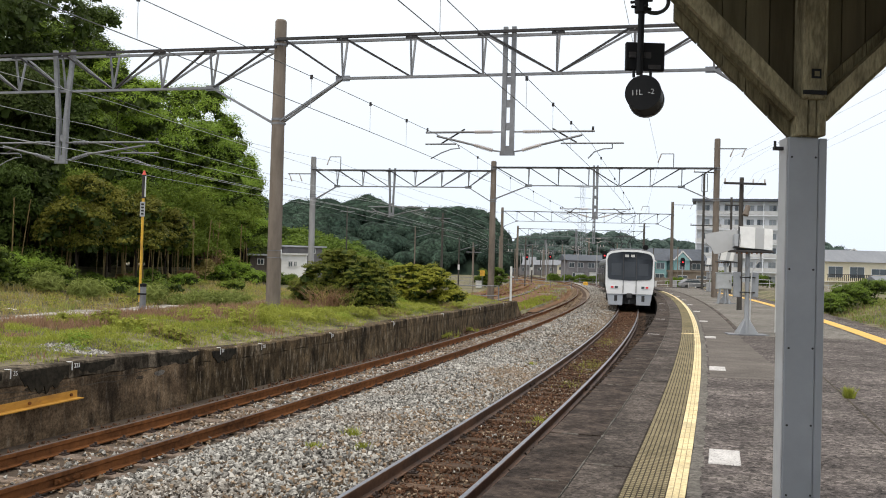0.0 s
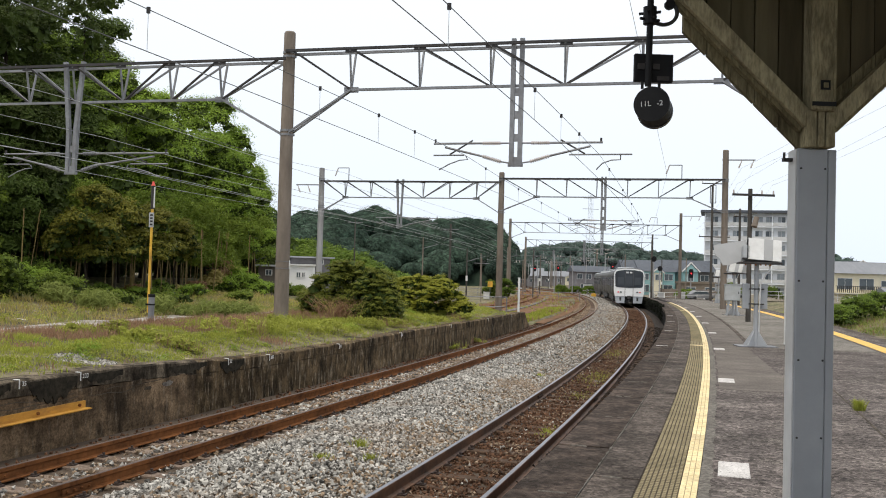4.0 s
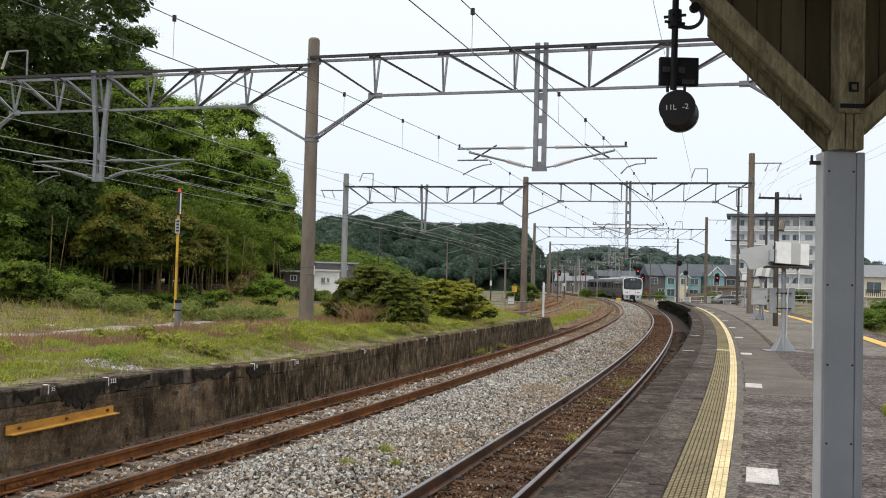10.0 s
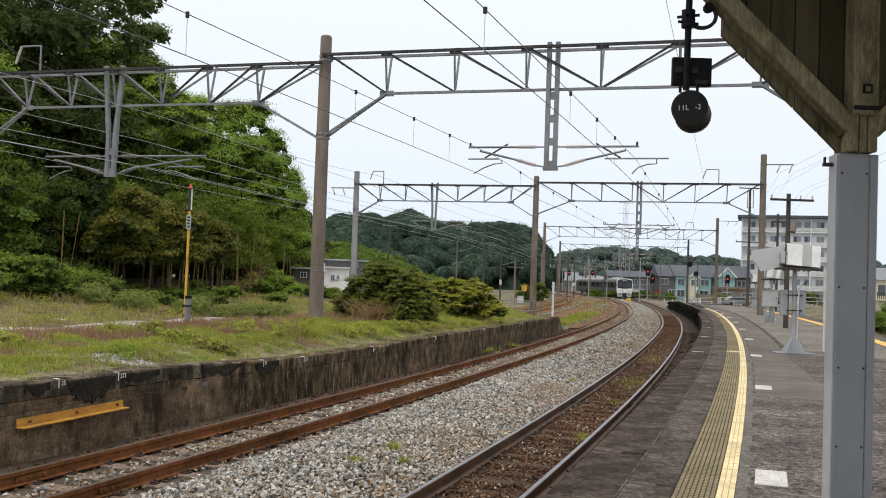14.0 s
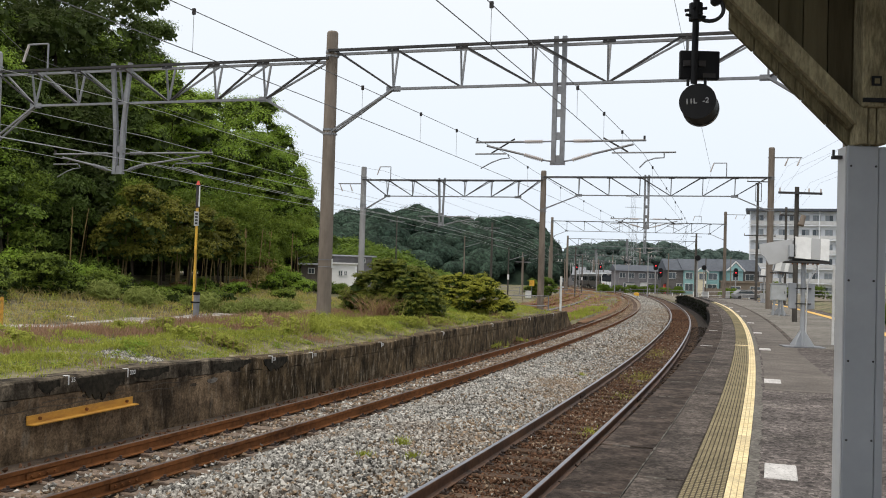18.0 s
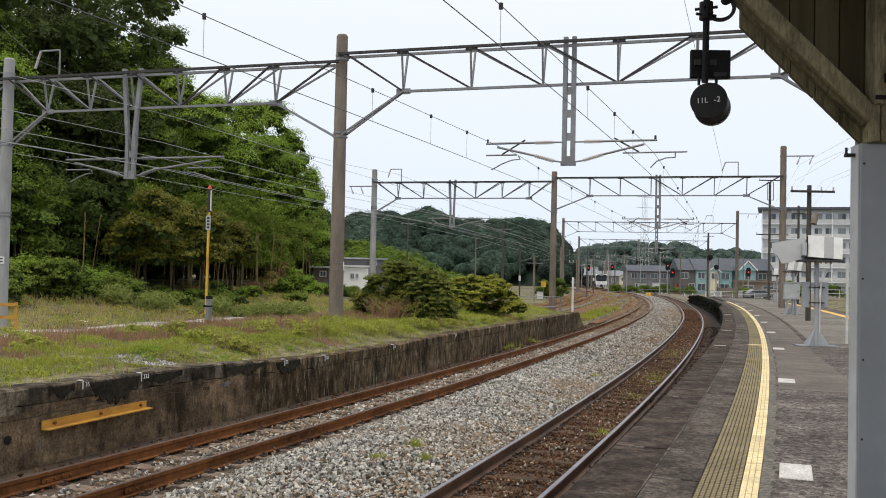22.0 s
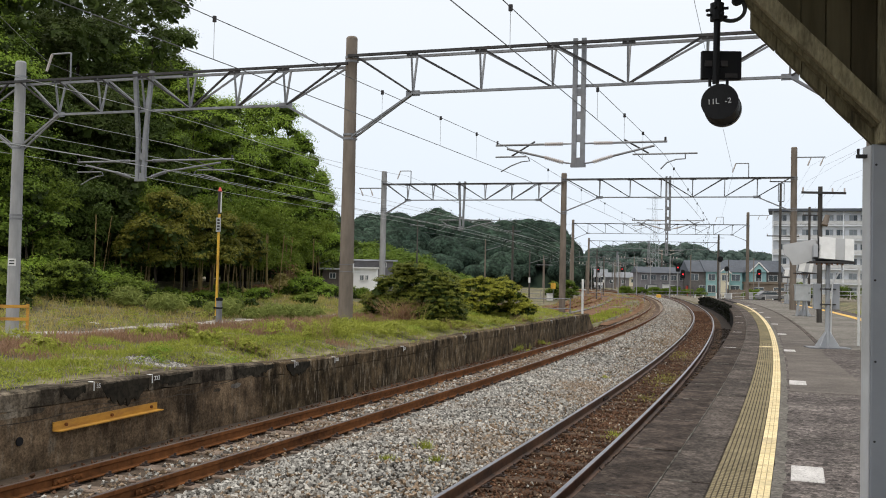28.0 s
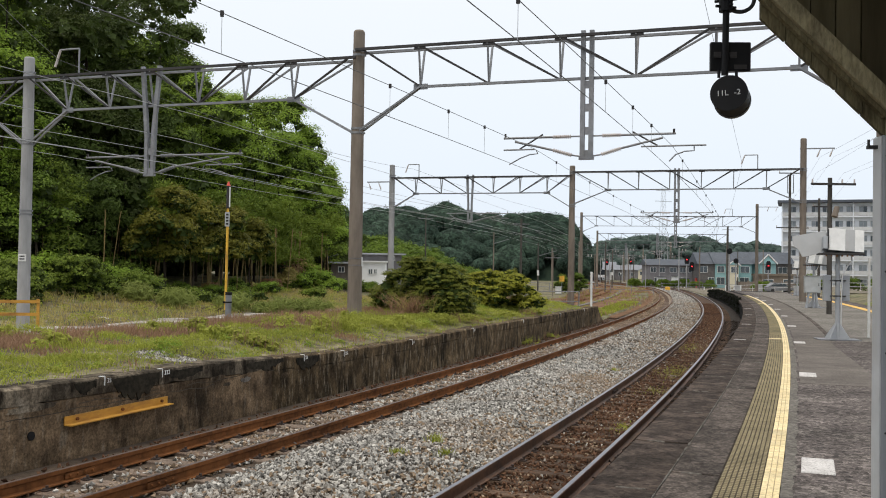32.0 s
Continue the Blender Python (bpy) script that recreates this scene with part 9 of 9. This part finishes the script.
for dx in (-0.6, 0.5, 0.9):
    feeder("thin wire on the platform's crossarm pole", [Vector((7.0 + dx * 1.5, 1, 6.3)), Vector((13.97 + dx, 38.9, 5.68)), Vector((27.0 + dx, 84.8, 6.0))], 0.4, 0.003)


# more lines over the yard's sidings, and a second row of far masts
for k, o in enumerate((-7.0, -10.5, -13.5)):
    overhead(FAR, 0.0, "bare overhead wires above the yard sidings", [(52, o - 0.3), (104, o + 0.2), (150, o), (196, o), (245, o)], 5.1, droppers=False)


def car(x, y, turn, mat, label):
    """A parked small car far off: body, cabin glass and wheels."""
    t = thing("parked_car", label, "car", pose(x, y, float(ground_z(x, y)), 0, 0, turn))
    bm = bmesh.new()
    loft_pts = [(-1.8, 0.35), (1.8, 0.35), (1.85, 0.8), (1.1, 0.95), (0.6, 1.45), (-1.0, 1.5), (-1.6, 1.0), (-1.85, 0.9)]
    poly(bm, loft_pts, 1.5, Matrix(((1, 0, 0, 0), (0, 0, 1, -0.75), (0, 1, 0, 0), (0, 0, 0, 1))))
    bmesh.ops.recalc_face_normals(bm, faces=bm.faces)
    part("body", bm, mat, t)
    bm = bmesh.new()
    poly(bm, [(0.95, 0.98), (0.52, 1.38), (-0.95, 1.42), (-1.4, 1.02)], 1.54, Matrix(((1, 0, 0, 0), (0, 0, 1, -0.77), (0, 1, 0, 0), (0, 0, 0, 1))))
    bmesh.ops.recalc_face_normals(bm, faces=bm.faces)
    part("glass", bm, M_WINDOW, t)
    for wx in (-1.15, 1.2):
        for wy in (-0.72, 0.72):
            bm = bmesh.new()
            tube(bm, (wx, wy - 0.09, 0.31), (wx, wy + 0.09, 0.31), 0.31, seg=16)
            part("wheel", bm, M_RUBBER, t)


def build_yard():
    s, o = np.meshgrid(np.arange(101, 260, 5.0), np.arange(1.8, 40, 3.0), indexing="ij")
    x, y, _ = NEAR.at(s, o)
    n, k = s.shape
    i, j = np.arange(n - 1)[:, None] * k, np.arange(k - 1)[None, :]
    f = np.stack([i + j, i + j + 1, i + k + j + 1, i + k + j], -1).reshape(-1, 4)
    ob = arrays("gravel_yard", np.stack([x, y, ground_z(x, y) + 0.05], -1).reshape(-1, 3), f, M_YARD)
    tagged(ob, "grey-brown gravel yard between the line and the houses", "gravel yard", kind="structure")
    rng = random.Random(31)
    for q in range(16):
        s0, o0 = rng.uniform(103, 165), rng.uniform(3.5, 15)
        p = NEAR.pt(s0, o0)
        h = rng.uniform(0.5, 1.2)
        t = thing("marker_post", "short pale marker post in the gravel yard", "marker post", pose(p.x, p.y, float(ground_z(p.x, p.y))), "marker posts of the yard")
        bm = bmesh.new()
        box(bm, 0, 0, h / 2, 0.14, 0.12, h, bevel=0.01)
        part("shaft", bm, M_WHITE if q % 3 else M_POLE, t)
    for q in range(5):
        p = NEAR.pt(rng.uniform(104, 150), rng.uniform(5, 14))
        t = thing("trackside_cabinet", "grey trackside relay cabinet in the gravel yard", "cabinet", pose(p.x, p.y, float(ground_z(p.x, p.y)), 0, 0, rng.uniform(-20, 20)), "cabinets of the yard")
        bm = bmesh.new()
        box(bm, 0, 0, 0.6, 0.7, 0.5, 1.1, bevel=0.02)
        part("body", bm, M_HOOD, t)
        bm = bmesh.new()
        box(bm, 0, 0, 1.17, 0.8, 0.6, 0.05)
        part("lid", bm, M_PALE_GREY, t)


build_yard()
car(41.8, 136, 4, M_STEEL, "silver car parked before the houses")
car(45.9, 133, 10, M_TRAIN_DARK, "dark car parked beyond the platform end")
for i, (x, y, h, sp) in enumerate(((40.5, 140, 1.6, 1.8), (46.8, 137, 1.4, 1.5), (32.2, 171, 1.5, 1.6), (34.2, 172, 1.3, 1.7), (36.2, 171.5, 1.6, 1.5), (38.6, 172.5, 1.2, 1.6), (40.6, 171, 1.5, 1.4), (30.0, 173, 1.4, 1.5), (27.6, 175, 1.6, 1.6), (55, 135, 1.6, 1.6))):
    tree("hedge_bush", "leafy garden bush before the houses", x, y, h, sp, 0.2, M_LEAF, 1800, 0.12, 640 + i, 0, 12, "bush", "garden bushes")
pipe_fence([(28, 150), (40, 156), (52, 150)], 1.0, "grey railing along the far road", M_STEEL)


# ---- the departing train ----
def loft(bm, rings):
    vs = [[bm.verts.new(p) for p in ring] for ring in rings]
    for a, b in zip(vs, vs[1:]):
        for i in range(len(a)):
            j = (i + 1) % len(a)
            bm.faces.new((a[i], a[j], b[j], b[i]))
    bm.faces.new(vs[0][::-1])
    bm.faces.new(vs[-1])
    return bm


def body_ring(y, k=1.0, lo=1.0):
    half = [(1.36, 0.92), (1.44, 1.2), (1.475, 1.7), (1.475, 2.55), (1.42, 3.1), (1.30, 3.36), (1.0, 3.52), (0.5, 3.6)]
    pts = [(x * k, y, z) for x, z in half]
    return pts + [(-x, yy, z) for x, yy, z in reversed(pts)]


def railcar(name, label, rear):
    """A car of 20 m; y runs away from the camera, z from the rail."""
    t = thing(name, label, "railcar", None, "cars of the departing train")
    L = 19.6
    y0 = -L / 2
    bm = bmesh.new()
    loft(bm, [body_ring(y0 + 0.35, 0.97), body_ring(y0 + 0.6), body_ring(L / 2 - 0.25)])
    bmesh.ops.recalc_face_normals(bm, faces=bm.faces)
    part("body", bm, M_TRAIN_SIDE, t)
    bm = bmesh.new()
    loft(bm, [[(x * 1.01, y, z + 0.02) for x, z in ((1.28, 3.38), (1.0, 3.53), (0.5, 3.61), (-0.5, 3.61), (-1.0, 3.53), (-1.28, 3.38))] for y in (y0 + 0.6, L / 2 - 0.3)])
    bmesh.ops.recalc_face_normals(bm, faces=bm.faces)
    part("roof", bm, M_ROOF_PALE, t, "pale grey ribbed roof")
    bm = bmesh.new()
    box(bm, 0, 0, 3.68, 1.7, 4.2, 0.22, bevel=0.08)
    part("cooling_unit", bm, M_ROOF_PALE, t)
    for sgn in (-1, 1):
        bm = bmesh.new()
        box(bm, sgn * 1.35, 0, 0.72, 0.12, L - 5, 0.42)
        part("underframe_skirt", bm, M_TRAIN_DARK, t)
        for yy in (-6.4, 0.0, 6.4):
            bm = bmesh.new()
            box(bm, sgn * 1.482, yy, 1.95, 0.03, 1.3, 1.95)
            dr = part("door", bm, M_TRAIN_SIDE, t, "double sliding door")
            for q in (-0.33, 0.33):
                bm = bmesh.new()
                box(bm, sgn * 1.50, yy + q, 2.3, 0.02, 0.5, 1.0)
                part("door_glass", bm, M_TRAIN_GLASS, dr)
        for yy in (-8.4, -4.6, -3.2, -1.8, 1.8, 3.2, 4.6, 8.3):
            bm = bmesh.new()
            box(bm, sgn * 1.482, yy, 2.35, 0.02, 1.25, 0.95)
            part("side_window", bm, M_TRAIN_GLASS, t)
    for yy in (-6.9, 6.9):
        bm = bmesh.new()
        box(bm, 0, yy, 0.62, 2.0, 2.6, 0.35)
        bogie = part("bogie", bm, M_TRAIN_DARK, t)
        for dy in (-1.05, 1.05):
            bm = bmesh.new()
            for sgn in (-1, 1):
                tube(bm, (sgn * 0.50, yy + dy, 0.43), (sgn * 0.63, yy + dy, 0.43), 0.43, seg=20)
            tube(bm, (-0.6, yy + dy, 0.43), (0.6, yy + dy, 0.43), 0.08, seg=8)
            part("wheelset", bm, M_STEEL_DARK, bogie)
    bm = bmesh.new()
    box(bm, 0, 0, 0.68, 2.2, 8.0, 0.55)
    part("underfloor_gear", bm, M_TRAIN_DARK, t)
    bm = bmesh.new()
    box(bm, 0, L / 2 - 0.05, 2.1, 1.3, 0.5, 2.2)
    part("gangway", bm, M_TRAIN_DARK, t)
    if rear:
        y = y0 + 0.28
        R = lambda pts, th, yy: poly(bmesh.new(), pts, th, Matrix(((1, 0, 0, 0), (0, 0, 1, yy), (0, 1, 0, 0), (0, 0, 0, 1))))

        def plate(nm, pts, th, yy, mat, parent, lab=""):
            b = R(pts, th, yy)
            bmesh.ops.recalc_face_normals(b, faces=b.faces)
            return part(nm, b, mat, parent, lab)

        outline = [(-1.34, 0.95), (1.34, 0.95), (1.43, 1.5), (1.43, 3.05), (1.36, 3.3), (1.15, 3.45), (0.5, 3.56), (-0.5, 3.56), (-1.15, 3.45), (-1.36, 3.3), (-1.43, 3.05), (-1.43, 1.5)]
        plate("end_panel", outline, 0.32, y0 + 0.1, M_TRAIN_WHITE, t, "glossy white cab front")
        screen = [(-1.30, 1.92), (-1.18, 1.80), (0, 1.74), (1.18, 1.80), (1.30, 1.92), (1.34, 2.95), (1.26, 3.22), (1.05, 3.34), (0.45, 3.43), (-0.45, 3.43), (-1.05, 3.34), (-1.26, 3.22), (-1.34, 2.95)]
        glass = plate("windscreen", screen, 0.03, y0 + 0.075, M_TRAIN_GLASS, t, "wraparound black windscreen panel")
        plate("cab_door_glass", [(-0.30, 1.95), (0.30, 1.95), (0.30, 2.85), (-0.30, 2.85)], 0.01, y0 + 0.063, M_CAB_GLASS, glass, "reflecting door glass")
        for xx in (-0.38, 0.38):
            plate("door_edge", [(xx - 0.02, 1.0), (xx + 0.02, 1.0), (xx + 0.02, 3.3), (xx - 0.02, 3.3)], 0.01, y0 + 0.066, M_TRAIN_DARK, glass)
        for xx in (-0.19, 0.16):
            plate("destination_sign", [(xx - 0.11, 3.12), (xx + 0.11, 3.12), (xx + 0.11, 3.27), (xx - 0.11, 3.27)], 0.01, y0 + 0.062, M_PALE_GREY, glass, "small lit sign")
        for sx in (-1, 1):
            plate("side_screen", sorted([(sx * 0.5, 2.05), (sx * 1.08, 2.05)]) + sorted([(sx * 1.08, 2.75), (sx * 0.5, 2.75)], reverse=True), 0.01, y0 + 0.064, M_CAB_GLASS, glass)
            lamp = plate("lamp_bezel", [(sx * 0.95 - 0.2, 1.27), (sx * 0.95 + 0.2, 1.27), (sx * 0.95 + 0.2, 1.42), (sx * 0.95 - 0.2, 1.42)], 0.02, y0 + 0.082, M_TRAIN_WHITE, t)
            plate("tail_lamp", [(sx * 1.02 - 0.075, 1.29), (sx * 1.02 + 0.075, 1.29), (sx * 1.02 + 0.075, 1.40), (sx * 1.02 - 0.075, 1.40)], 0.015, y0 + 0.065, M_TAIL_GLOW, lamp, "lit red tail lamp")
            plate("head_lamp", [(sx * 0.78 - 0.09, 1.28), (sx * 0.78 + 0.09, 1.28), (sx * 0.78 + 0.09, 1.41), (sx * 0.78 - 0.09, 1.41)], 0.015, y0 + 0.065, M_WINDOW, lamp, "unlit head lamp")
            sk = plate("skirt", [(sx * 0.42, 0.30), (sx * 1.22, 0.30), (sx * 1.32, 0.95), (sx * 0.38, 0.95)], 0.5, y0 + 0.16, M_TRAIN_GREY, t, "grey snow-plough skirt half")
            plate("skirt_slot", [(sx * 0.80 - 0.09, 0.52), (sx * 0.80 + 0.09, 0.52), (sx * 0.80 + 0.09, 0.86), (sx * 0.80 - 0.09, 0.86)], 0.02, y0 + 0.148, M_TRAIN_DARK, sk)
        bm = bmesh.new()
        box(bm, 0, y0 + 0.35, 0.85, 0.34, 0.7, 0.3, bevel=0.04)
        tube(bm, (0.0, y0 + 0.05, 0.62), (0.0, y0 + 0.05, 0.40), 0.06, seg=8)
        part("coupler", bm, M_TRAIN_DARK, t, "black coupler with hoses")
        # Dark plate added to stand for the shade beneath the cab end.
        bm = bmesh.new()
        box(bm, 0, y0 + 0.7, 0.6, 2.4, 0.3, 0.5)
        part("under_shadow_plate", bm, M_TRAIN_DARK, t)
        bm = bmesh.new()
        tube(bm, (0, y0 + 1.2, 3.6), (0, y0 + 1.2, 4.0), 0.02, seg=6)
        part("aerial", bm, M_STEEL, t)
    else:
        bm = bmesh.new()
        for sgn in (-1, 1):
            tube(bm, (sgn * 0.7, -6.0, 3.75), (sgn * 0.2, -5.2, 4.5), 0.03, seg=6)
            tube(bm, (sgn * 0.2, -5.2, 4.5), (sgn * 0.55, -6.0, 5.15), 0.03, seg=6)
        tube(bm, (-0.85, -6.0, 5.17), (0.85, -6.0, 5.17), 0.03, seg=6)
        part("pantograph", bm, M_STEEL_DARK, t, "raised pantograph touching the wire")
    return t


CARS = [railcar("railcar", "white and steel end car of a departing train, tail lamps lit", True), railcar("railcar", "steel middle car of a departing train", False), railcar("railcar", "steel leading car of a departing train", False)]


def motions():
    """The train leaves along its curve, gathering then holding its pace."""
    way = [(0, 42.6), (3, 68.0), (7, 103.5), (10, 127.5), (13, 151.0), (17, 183.0), (20, 207.5), (25, 243.0), (28, 261.0), (32, 281.0)]
    ts, ss = [w[0] for w in way], [w[1] for w in way]
    for i, car in enumerate(CARS):
        car.scale = (0.975, 1.0, 0.99)
        rows = []
        for k in range(0, 33):
            s = float(np.interp(k, ts, ss)) + 20.0 * i + 9.8
            a, b = NEAR.pt(s - 6.9, 0, RAIL_Z), NEAR.pt(s + 6.9, 0, RAIL_Z)
            c, d = (a + b) / 2, b - a
            rows.append((k, Matrix.Translation(c) @ Matrix.Rotation(math.atan2(-d.x, d.y), 4, "Z")))
        walk(car, rows)


motions()
